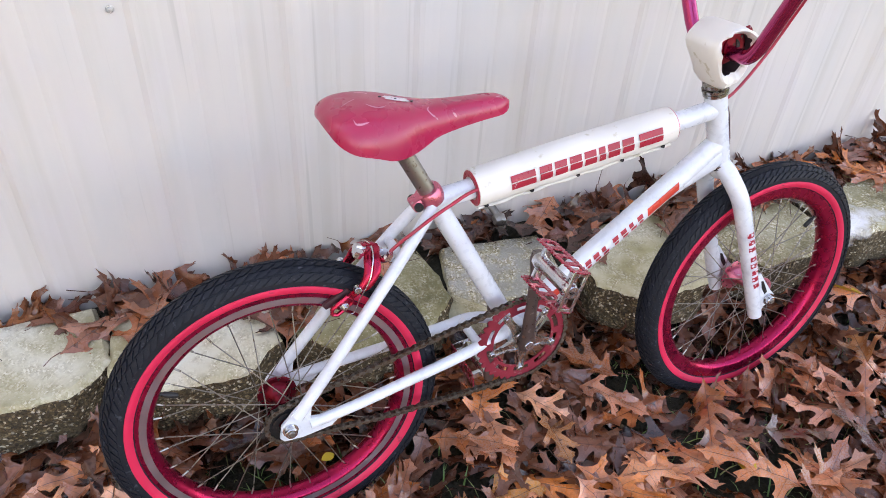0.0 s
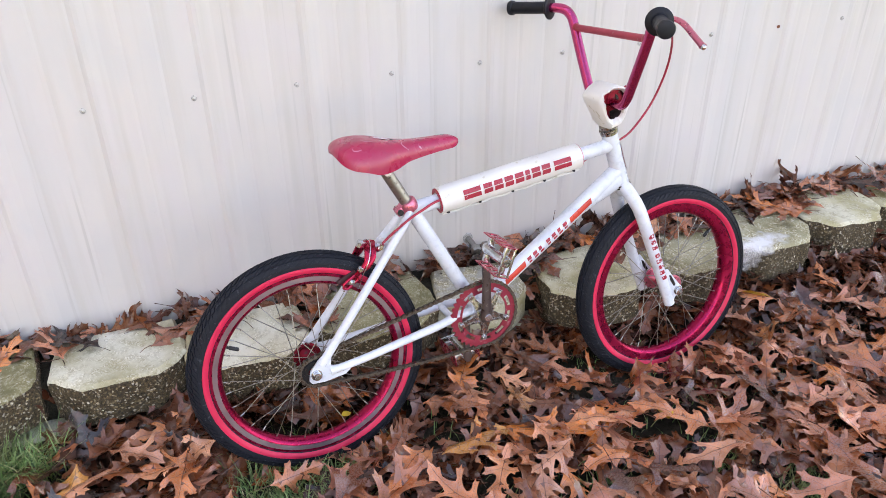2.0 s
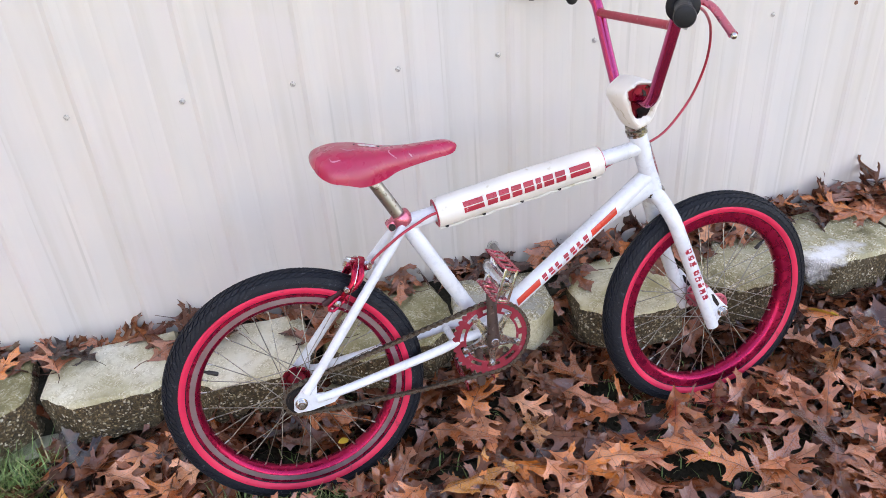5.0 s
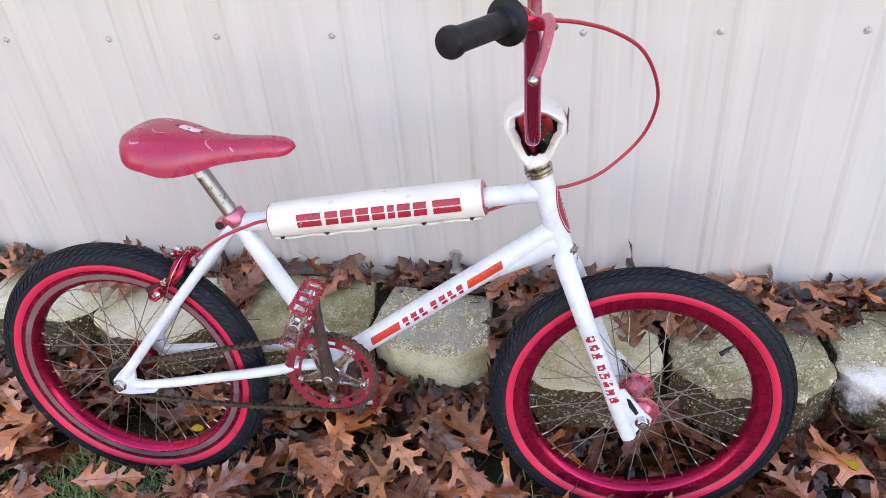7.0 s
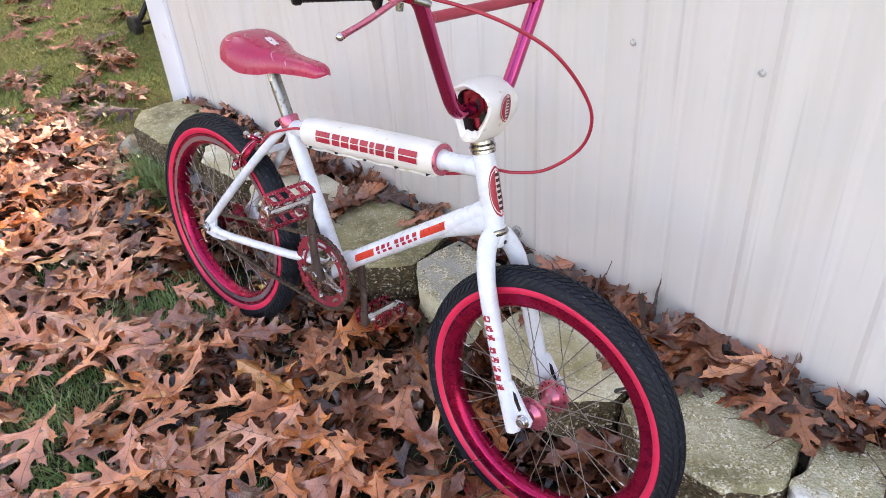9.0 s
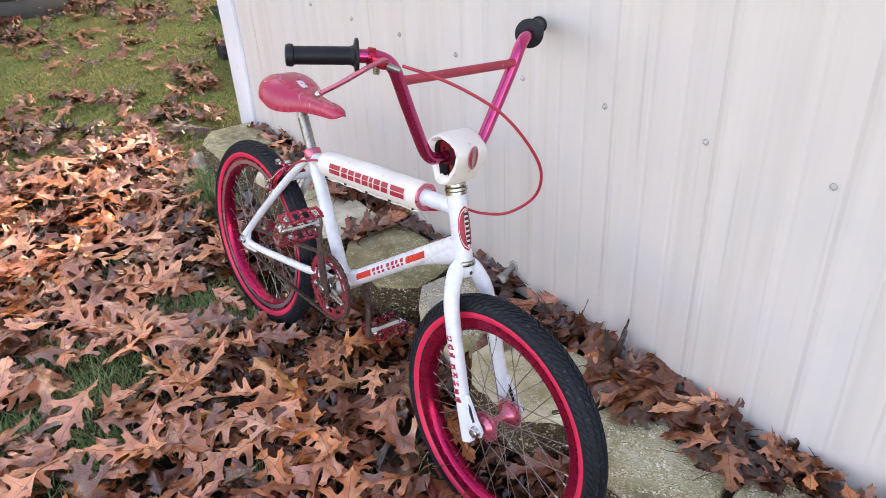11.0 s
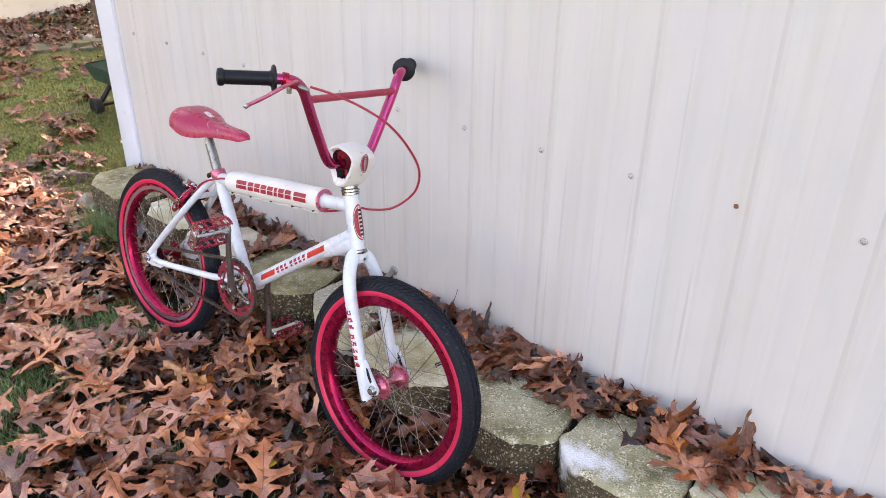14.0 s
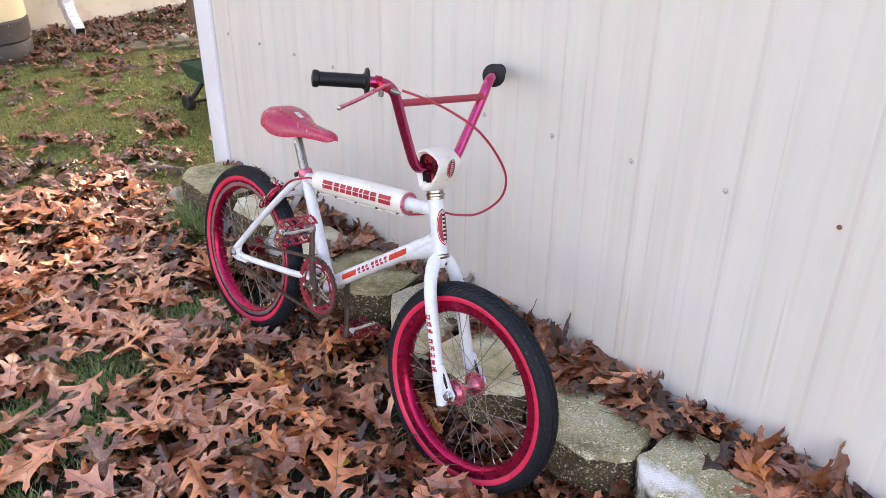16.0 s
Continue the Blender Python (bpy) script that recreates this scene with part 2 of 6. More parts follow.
    if lime:
        # a white lime bloom of uneven outline
        gap = n.new("ShaderNodeVectorMath")
        gap.operation = "DISTANCE"
        wide = n.new("ShaderNodeVectorMath")
        wide.operation = "MULTIPLY"
        wide.inputs[1].default_value = (0.65, 1.5, 1.0)
        l.new(coords(n), wide.inputs[0])
        l.new(wide.outputs["Vector"], gap.inputs[0])
        gap.inputs[1].default_value = lime
        wob = n.new("ShaderNodeMath")
        wob.operation = "MULTIPLY_ADD"
        l.new(mix(n, l, 0.45, big.outputs["Fac"], mid.outputs["Fac"]), wob.inputs[0])
        wob.inputs[1].default_value = 0.20
        l.new(gap.outputs["Value"], wob.inputs[2])
        col = mix(n, l, ramp(n, l, wob.outputs["Value"], ((0.122, grey(0.92)), (0.142, grey(0.55)), (0.168, grey(0)))), col, (0.84, 0.84, 0.86))
    l.new(col, b.inputs["Base Color"])
    l.new(ramp(n, l, big.outputs["Fac"], ((0.3, grey(0.8 if face else 0.5)), (0.6, grey(0.85)))), b.inputs["Roughness"])
    first = bump(n, l, b, stone.outputs["Distance"], 1.0 if face or bared else 0.25, 0.004 if face else 0.0018 if bared else 0.0015)
    bump(n, l, b, mid.outputs["Fac"], 0.6, 0.004, first)
    return m


def leaf_material(name, single, toned=False):
    """Dry oak leaf: russet, tan and dark brown leaves, veined and blotched."""
    m, n, l, b = nodes_of(name)
    c = coords(n)
    pick = n.new("ShaderNodeObjectInfo").outputs["Random"] if single else n.new("ShaderNodeNewGeometry").outputs["Random Per Island"]
    # chocolate leaves, darkened further so shade between leaves sits in their colour
    gap_dark_shades = ((0.0, (0.012, 0.004, 0.003)), (0.20, (0.046, 0.014, 0.008)), (0.40, (0.151, 0.047, 0.023)), (0.58, (0.244, 0.088, 0.050)), (0.74, (0.210, 0.057, 0.016)), (0.90, (0.353, 0.134, 0.067)), (1.0, (0.210, 0.088, 0.074)))
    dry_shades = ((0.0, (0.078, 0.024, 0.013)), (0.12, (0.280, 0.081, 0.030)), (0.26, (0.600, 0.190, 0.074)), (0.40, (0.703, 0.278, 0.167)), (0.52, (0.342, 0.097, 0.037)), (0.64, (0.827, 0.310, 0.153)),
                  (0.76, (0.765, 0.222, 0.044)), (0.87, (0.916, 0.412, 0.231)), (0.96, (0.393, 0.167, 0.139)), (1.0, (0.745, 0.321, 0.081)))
    col = ramp(n, l, pick, gap_dark_shades if toned else dry_shades)
    # each blade drifts from tan to a deeper russet
    drift = texture(n, l, "ShaderNodeTexNoise", c, 2.4 if single else 15.0, 2.0)
    col = mix(n, l, 1.0, col, ramp(n, l, drift.outputs["Fac"], ((0.30, (0.42, 0.33, 0.26)), (0.50, (0.85, 0.80, 0.74)), (0.68, (1.12, 1.12, 1.12)))), "MULTIPLY")
    rib = n.new("ShaderNodeAttribute")
    rib.attribute_name = "rib"
    col = mix(n, l, ramp(n, l, rib.outputs["Fac"], ((0.90, grey(0)), (0.96, grey(0.8)))), col, (0.060, 0.020, 0.014))
    col = mix(n, l, ramp(n, l, rib.outputs["Fac"], ((0.0, grey(0.25)), (0.12, grey(0)))), col, (0.16, 0.055, 0.03))
    blot = texture(n, l, "ShaderNodeTexNoise", c, 45.0, 5.0)
    col = mix(n, l, ramp(n, l, blot.outputs["Fac"], ((0.45, grey(0)), (0.75, grey(0.6)))), col, (0.17, 0.07, 0.045))
    fine = texture(n, l, "ShaderNodeTexNoise", c, 240.0, 4.0)
    col = mix(n, l, 0.5, col, ramp(n, l, fine.outputs["Fac"], ((0.25, grey(0.55)), (0.75, grey(1.25)))), "MULTIPLY")
    l.new(col, b.inputs["Base Color"])
    l.new(ramp(n, l, blot.outputs["Fac"], ((0.3, grey(0.18)), (0.7, grey(0.38)))), b.inputs["Roughness"])
    cells = texture(n, l, "ShaderNodeTexVoronoi", c, 190.0)
    first = bump(n, l, b, cells.outputs["Distance"], 0.14, 0.0012)
    bump(n, l, b, blot.outputs["Fac"], 0.16, 0.004, first)
    b.inputs["Specular IOR Level"].default_value = 0.45 if toned else 0.65
    b.inputs["Coat Weight"].default_value, b.inputs["Coat Roughness"].default_value = 0.35 if toned else 0.6, 0.18
    return m


def grass_material(name, shades):
    m, n, l, b = nodes_of(name)
    pick = n.new("ShaderNodeNewGeometry").outputs["Random Per Island"]
    col = ramp(n, l, pick, shades)
    c = coords(n)
    broad, mid = texture(n, l, "ShaderNodeTexNoise", c, 1.5, 3.0), texture(n, l, "ShaderNodeTexNoise", c, 8.0, 4.0)
    col = mix(n, l, ramp(n, l, broad.outputs["Fac"], ((0.45, grey(0)), (0.62, grey(0.65)))), col, (0.045, 0.125, 0.018))
    col = mix(n, l, ramp(n, l, mid.outputs["Fac"], ((0.50, grey(0)), (0.68, grey(0.6)))), col, (0.20, 0.165, 0.065))
    l.new(col, b.inputs["Base Color"])
    b.inputs["Roughness"].default_value = 0.5
    return m


def span_map(n, l, value, low, high):
    node = n.new("ShaderNodeMapRange")
    node.inputs["From Min"].default_value, node.inputs["From Max"].default_value = low, high
    l.new(value, node.inputs["Value"])
    return node.outputs["Result"]


def ground_material():
    m, n, l, b = nodes_of("lawn_soil")
    c = coords(n)
    broad = texture(n, l, "ShaderNodeTexNoise", c, 1.6, 5.0)
    mid = texture(n, l, "ShaderNodeTexNoise", c, 14.0, 6.0)
    fine = texture(n, l, "ShaderNodeTexNoise", c, 130.0, 4.0)
    # soil blackened so the shade in leaf gaps is part of its colour
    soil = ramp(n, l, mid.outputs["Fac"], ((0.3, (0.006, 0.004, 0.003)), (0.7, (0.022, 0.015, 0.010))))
    turf = ramp(n, l, fine.outputs["Fac"], ((0.25, (0.055, 0.070, 0.014)), (0.5, (0.135, 0.145, 0.035)), (0.75, (0.24, 0.22, 0.075))))
    turf = mix(n, l, ramp(n, l, broad.outputs["Fac"], ((0.40, grey(0)), (0.60, grey(0.75)))), turf, (0.060, 0.115, 0.018))
    turf = mix(n, l, ramp(n, l, mid.outputs["Fac"], ((0.55, grey(0)), (0.75, grey(0.5)))), turf, (0.15, 0.11, 0.045))
    along = n.new("ShaderNodeSeparateXYZ")
    l.new(c, along.inputs[0])

    def calc(kind, p, q):
        node = n.new("ShaderNodeMath")
        node.operation = kind
        for k, v in enumerate((p, q)):
            if isinstance(v, float):
                node.inputs[k].default_value = v
            else:
                l.new(v, node.inputs[k])
        return node.outputs["Value"]

    # bare soil under the leaf bed, turf beyond it
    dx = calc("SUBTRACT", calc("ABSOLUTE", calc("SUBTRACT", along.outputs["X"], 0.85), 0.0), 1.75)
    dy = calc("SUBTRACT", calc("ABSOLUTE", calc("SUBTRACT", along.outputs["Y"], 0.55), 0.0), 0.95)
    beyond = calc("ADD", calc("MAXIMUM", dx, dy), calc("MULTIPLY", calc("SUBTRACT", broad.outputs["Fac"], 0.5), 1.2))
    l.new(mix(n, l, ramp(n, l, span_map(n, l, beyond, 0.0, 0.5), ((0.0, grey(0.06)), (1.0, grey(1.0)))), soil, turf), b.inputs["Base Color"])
    b.inputs["Roughness"].default_value = 0.95
    first = bump(n, l, b, fine.outputs["Fac"], 0.9, 0.01)
    bump(n, l, b, mid.outputs["Fac"], 0.7, 0.03, first)
    return m


siding = siding_material()
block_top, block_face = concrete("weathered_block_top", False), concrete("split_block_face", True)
aggregate_top = concrete("grey_speckled_top", False, None, True, True)
mossy_top, pale_top = concrete("mossy_block_top", False, mossy=True), concrete("pale_block_top", False, pale=True)
pitted_top = concrete("pitted_block_top", False, bared=True)
limed_top, limed_face = concrete("limed_block_top", False, (-0.050, -0.105, 0.105), bared=True), concrete("limed_block_face", True, (-0.050, -0.105, 0.105))
spider_steel = paint("dark_polished_steel", (0.46, 0.44, 0.42), (0.12, 0.10, 0.09), 0.22, metal=1.0, wear=0.58, scale=60)
shoe_dark = paint("dark_brake_block", (0.05, 0.012, 0.016), (0.09, 0.03, 0.03), 0.6, scale=60)
# red anodised darkened for the shade at the rear hub and inside the stem pad
shaded_red = paint("shaded_red_anodised", (0.20, 0.012, 0.025), (0.10, 0.03, 0.03), 0.3, metal=0.85, wear=0.6, scale=50)
pad_lining = paint("dark_pad_lining", (0.035, 0.020, 0.024), (0.08, 0.05, 0.05), 0.8, scale=60)
leaf_dark = leaf_material("gap_dark_chocolate_oak_leaves", False, True)
leaf_many, leaf_one = leaf_material("dry_oak_leaves", False), leaf_material("dry_oak_leaf", True)
yellow_leaf = paint("yellow_leaf_blade", (0.62, 0.40, 0.03), (0.42, 0.26, 0.03), 0.45, wear=0.62, scale=80)
grass_mat = grass_material("lawn_grass", ((0.0, (0.035, 0.075, 0.016)), (0.4, (0.080, 0.140, 0.026)), (0.75, (0.17, 0.195, 0.045)), (0.95, (0.32, 0.27, 0.11))))
tuft_mat = grass_material("tuft_grass", ((0.0, (0.055, 0.14, 0.048)), (0.45, (0.17, 0.32, 0.10)), (0.85, (0.32, 0.46, 0.17)), (0.97, (0.46, 0.42, 0.22))))
soil = ground_material()
saddle_badge = paint("white_saddle_badge", (0.78, 0.70, 0.72), (0.5, 0.1, 0.14), 0.4, wear=0.6, scale=90)


# ---- mesh helpers ----
def part(name, bm, material, parent=None, label="", smooth=True):
    """Links a bmesh as one mesh object, under a thing or a part when a parent is given."""
    bmesh.ops.recalc_face_normals(bm, faces=bm.faces)
    me = bpy.data.meshes.new(name)
    bm.to_mesh(me)
    bm.free()
    for mt in material if isinstance(material, (list, tuple)) else (material,):
        me.materials.append(mt)
    if smooth:
        me.polygons.foreach_set("use_smooth", [True] * len(me.polygons))
        me.set_sharp_from_angle(angle=radians(38))
    ob = new(name, me)
    if parent is not None:
        ob.parent = parent
    return tagged(ob, label)


def again(ob, parent, m=None):
    """Another object on the same mesh."""
    o = new(ob.name.split(".")[0], ob.data)
    o.parent = parent
    if m is not None:
        o.matrix_local = m
    if ob.get("label"):
        o["label"] = ob["label"]
    return o


def spline(pts, n=8):
    """A smooth run through the points."""
    p = [Vector(q) for q in pts]
    p = [p[0] * 2 - p[1], *p, p[-1] * 2 - p[-2]]
    out = []
    for a, b, c, d in zip(p, p[1:], p[2:], p[3:]):
        for k in range(n):
            t = k / n
            out.append(0.5 * (2 * b + (c - a) * t + (2 * a - 5 * b + 4 * c - d) * t * t + (3 * b - a - 3 * c + d) * t ** 3))
    return out + [p[-2]]


def tube(bm, pts, r, seg=14, cap=True, squash=(1, 1)):
    """Sweeps a round section along points; r is one radius or one for each point."""
    p = [Vector(q) for q in pts]
    rad = r if isinstance(r, (list, tuple)) else [r] * len(p)
    tang = [(p[min(i + 1, len(p) - 1)] - p[max(i - 1, 0)]).normalized() for i in range(len(p))]
    ref = Vector((0, 1, 0)) if abs(tang[0].y) < 0.8 else Vector((0, 0, 1))
    side = (ref - tang[0] * ref.dot(tang[0])).normalized()
    rings = []
    for q, t, rr in zip(p, tang, rad):
        side = (side - t * side.dot(t)).normalized()
        other = t.cross(side)
        rings.append([bm.verts.new(q + rr * (math.cos(a) * side * squash[0] + math.sin(a) * other * squash[1]))
                      for a in (2 * math.pi * k / seg for k in range(seg))])
    for a, b in zip(rings, rings[1:]):
        for k in range(seg):
            bm.faces.new((a[k], a[(k + 1) % seg], b[(k + 1) % seg], b[k]))
    if cap:
        bm.faces.new(rings[0][::-1])
        bm.faces.new(rings[-1])
    return bm


def lathe(bm, prof, seg=48, closed=True, centre=(0, 0, 0)):
    """Turns a profile of (radius, along) round the y axis through centre."""
    c = Vector(centre)
    rings = [[bm.verts.new(c + Vector((r * math.cos(a), y, r * math.sin(a)))) for r, y in prof] for a in (2 * math.pi * k / seg for k in range(seg))]
    m = len(prof)
    for k in range(seg):
        a, b = rings[k], rings[(k + 1) % seg]
        for i in range(m if closed else m - 1):
            bm.faces.new((a[i], a[(i + 1) % m], b[(i + 1) % m], b[i]))
    return bm


def disc(bm, r, y0, y1, seg=24, centre=(0, 0, 0), edge=0.0008):
    """A solid round disc with eased edges, its axis along y."""
    prof = [(r - edge, y0), (r, y0 + edge), (r, y1 - edge), (r - edge, y1)]
    c = Vector(centre)
    rings = [[bm.verts.new(c + Vector((q * math.cos(a), y, q * math.sin(a)))) for a in (2 * math.pi * k / seg for k in range(seg))] for q, y in prof]
    for a, b in zip(rings, rings[1:]):
        for k in range(seg):
            bm.faces.new((a[k], a[(k + 1) % seg], b[(k + 1) % seg], b[k]))
    bm.faces.new(rings[0][::-1])
    bm.faces.new(rings[-1])
    return bm


def box(bm, size, m=Matrix(), edge=0.0):
    """A block with bevelled edges."""
    made = bmesh.ops.create_cube(bm, size=1.0, matrix=m @ Matrix.Diagonal((*size, 1)))
    if edge:
        es = list({e for v in made["verts"] for e in v.link_edges})
        bmesh.ops.bevel(bm, geom=es, offset=edge, segments=2, profile=0.6, affect="EDGES")
    return bm


def plate(bm, outline, y0, y1, edge=0.0):
    """A flat plate with the given outline in x and z, from y0 to y1."""
    a = [bm.verts.new((x, y0, z)) for x, z in outline]
    b = [bm.verts.new((x, y1, z)) for x, z in outline]
    n = len(a)
    faces = [bm.faces.new(a), bm.faces.new(b[::-1])]
    faces += [bm.faces.new((a[k], b[k], b[(k + 1) % n], a[(k + 1) % n])) for k in range(n)]
    if edge:
        es = [e for e in set(faces[0].edges) | set(faces[1].edges)]
        bmesh.ops.bevel(bm, geom=es, offset=edge, segments=1, affect="EDGES")
    return bm


def patch(bm, p0, p1, r, u0, u1, a0, a1, lean=0.0, nu=3, na=5):
    """A film that hugs a tube from p0 to p1: u in metres along, a in degrees round it (0 is the right side, 90 on top)."""
    p0, p1 = Vector(p0), Vector(p1)
    d = (p1 - p0).normalized()
    right = Vector((0, -1, 0))
    right = (right - d * right.dot(d)).normalized()
    up = right.cross(d)
    if up.z < 0:
        up = -up
    grid = []
    for i in range(nu + 1):
        row = []
        for j in range(na + 1):
            a = radians(a0 + (a1 - a0) * j / na)
            u = u0 + (u1 - u0) * i / nu + lean * (j / na - 0.5)
            row.append(bm.verts.new(p0 + d * u + r * (math.cos(a) * right + math.sin(a) * up)))
        grid.append(row)
    for i in range(nu):
        for j in range(na):
            bm.faces.new((grid[i][j], grid[i + 1][j], grid[i + 1][j + 1], grid[i][j + 1]))
    return bm


# ---- the large structure ----
WALL_Y, WALL_END = 1.298, -0.80
PITCH = 0.2298


def ground_height(x, y):
    """Lawn level: a slight fall along the wall, with soft unevenness."""
    near = max(0.0, 1 - max(abs(x - 0.4), abs(y - 0.4)) / 12)
    return -0.012 - 0.012 * near * min(max(x, -1.5), 2.5) + 0.012 * near * noise.noise((x * 0.9, y * 0.9, 3.1))


def ground_sheet():
    bm = bmesh.new()
    steps = sorted({round(s * v, 3) for s in (-1, 1) for v in (0, 0.15, 0.3, 0.45, 0.6, 0.8, 1, 1.2, 1.45, 1.7, 2, 2.4, 3, 4, 5, 6, 8, 11, 16, 30, 80, 250, 900, 2500)})
    grid = [[bm.verts.new((x + 0.4, y + 0.4, ground_height(x + 0.4, y + 0.4))) for y in steps] for x in steps]
    for i in range(len(steps) - 1):
        for j in range(len(steps) - 1):
            bm.faces.new((grid[i][j], grid[i + 1][j], grid[i + 1][j + 1], grid[i][j + 1]))
    return tagged(part("ground", bm, soil), "near-black soil with leaf-gap shade in its colour, and patchy lawn under fallen leaves", "ground", kind="structure")


ground_sheet()


def panel_profile(width, shift):
    """One sheet in plan: raised ribs every 229 mm, two fine creases between them."""
    pts = []
    k = 0
    while k * PITCH < width - 1e-4:
        o = k * PITCH
        for u, d in ((0.0, 0), (0.0095, 0.0037), (0.0190, 0.0043), (0.0330, 0.0018), (0.048, 0), (0.0815, 0), (0.0892, -0.0011), (0.0970, 0),
                     (0.1515, 0), (0.1592, -0.0011), (0.1670, 0), (0.2050, 0)):
            pts.append((shift + o + u, d))
        k += 1
    pts.append((shift + width, 0))
    return pts


def shed():
    bm = bmesh.new()
    box(bm, (6.08, 0.06, 2.75), pose(2.245, WALL_Y + 0.036, 1.43))
    front = tagged(part("wall_south", bm, siding, smooth=False), "cream painted ribbed steel shed wall with rain streaks", "wall", kind="structure")
    first = None
    for k in range(6):
        prof = panel_profile(4 * PITCH, 0.0)
        bm = bmesh.new()
        low = [bm.verts.new((x, -d, 0)) for x, d in prof]
        high = [bm.verts.new((x, -d, 2.66)) for x, d in prof]
        back = [[bm.verts.new((x, -d + 0.0012, z)) for x, d in prof] for z in (0, 2.66)]
        for i in range(len(prof) - 1):
            bm.faces.new((low[i], low[i + 1], high[i + 1], high[i]))
            bm.faces.new((back[0][i], back[1][i], back[1][i + 1], back[0][i + 1]))
            bm.faces.new((low[i], back[0][i], back[0][i + 1], low[i + 1]))
        for i in (0, -1):
            bm.faces.new((low[i], high[i], back[1][i], back[0][i]))
        x0 = -0.6732 + k * 4 * PITCH
        if k == 0:
            first = part("panel", bm, siding, front, smooth=False)
            first.location = (x0, WALL_Y, 0.10)
        else:
            bm.free()
            again(first, front, pose(x0, WALL_Y - 0.0006 * (k % 2), 0.10))
    bm = bmesh.new()
    box(bm, (0.134, 0.0012, 2.66), pose(-0.7404, WALL_Y - 0.0004, 1.43))
    part("panel_end", bm, siding, front, smooth=False)
    # screws along the girt line, one beside each rib
    bm = bmesh.new()
    lathe(bm, [(0.0001, -0.0064), (0.0028, -0.0061), (0.0040, -0.0046), (0.0042, -0.0024), (0.0060, -0.0020), (0.0064, -0.0004), (0.0001, 0.0004)], 16, False)
    screw = part("screw", bm, screw_metal, front)
    screw.location = (-0.231, WALL_Y, 0.703)
    for k in range(-2, 18):
        for z in (0.703, 1.92):
            if (k, z) == (0, 0.703):
                continue
            o = again(screw, front, pose(-0.231 + k * PITCH + 0.002 * noise.noise((k, z, 0)), WALL_Y - 0.0008, z + 0.003 * noise.noise((k, 0, z))))
            if k == 8 and z < 1:
                o.data = screw.data.copy()
                o.data.materials[0] = rust
                o.scale = (0.8,) * 3
                o["label"] = "rusted screw with a brown stain"
    bm = bmesh.new()
    box(bm, (0.128, 0.014, 2.70), pose(-0.866, WALL_Y - 0.008, 1.46), 0.003)
    box(bm, (0.014, 0.11, 2.70), pose(-0.923, WALL_Y + 0.055, 1.46), 0.003)
    tagged(part("trim", bm, trim_white), "white painted metal corner trim", "trim", kind="structure")
    for name, size, at in (("wall_west", (0.06, 3.6, 2.75), (-0.885, WALL_Y + 1.88, 1.43)), ("wall_north", (6.14, 0.06, 2.75), (2.215, WALL_Y + 3.72, 1.43)),
                           ("wall_east", (0.06, 3.62, 2.75), (5.25, WALL_Y + 1.88, 1.43))):
        bm = bmesh.new()
        box(bm, size, pose(*at))
        tagged(part(name, bm, siding, smooth=False), "cream steel shed wall", "wall", kind="structure")
    bm = bmesh.new()
    box(bm, (6.5, 4.1, 0.08), pose(2.22, WALL_Y + 1.86, 2.85, 3))
    tagged(part("roof", bm, siding, smooth=False), "plain metal shed roof", "roof", kind="structure")


shed()


def house():
    """Rendered house across the lawn, seen past the shed's corner."""
    m = pose(-5.02, 2.05, 0, 0, 0, 18.5)
    bm = bmesh.new()
    box(bm, (9.0, 0.3, 5.0), m @ pose(-0.15, 0, 2.45) @ pose(0, 0, 0, 0, 0, 90), 0.01)
    tagged(part("far_wall", bm, render_cream, smooth=False), "cream rendered house wall across the lawn", "wall", kind="structure")


house()


# ---- retaining blocks along the wall ----
def block_outline(w, d):
    """Plan of a cast wall block: flat nose, two splayed cheeks, tapering tail."""
    c = [(-0.26 * w, -0.5 * d), (0.26 * w, -0.5 * d), (0.5 * w, -0.20 * d), (0.49 * w, 0.12 * d), (0.45 * w, 0.5 * d), (-0.45 * w, 0.5 * d), (-0.49 * w, 0.12 * d), (-0.5 * w, -0.20 * d)]
    out = []
    for (ax, ay), (bx, by) in zip(c, c[1:] + c[:1]):
        n = max(2, int(math.hypot(bx - ax, by - ay) / 0.014))
        out += [(ax + (bx - ax) * k / n, ay + (by - ay) * k / n) for k in range(n)]
    return out


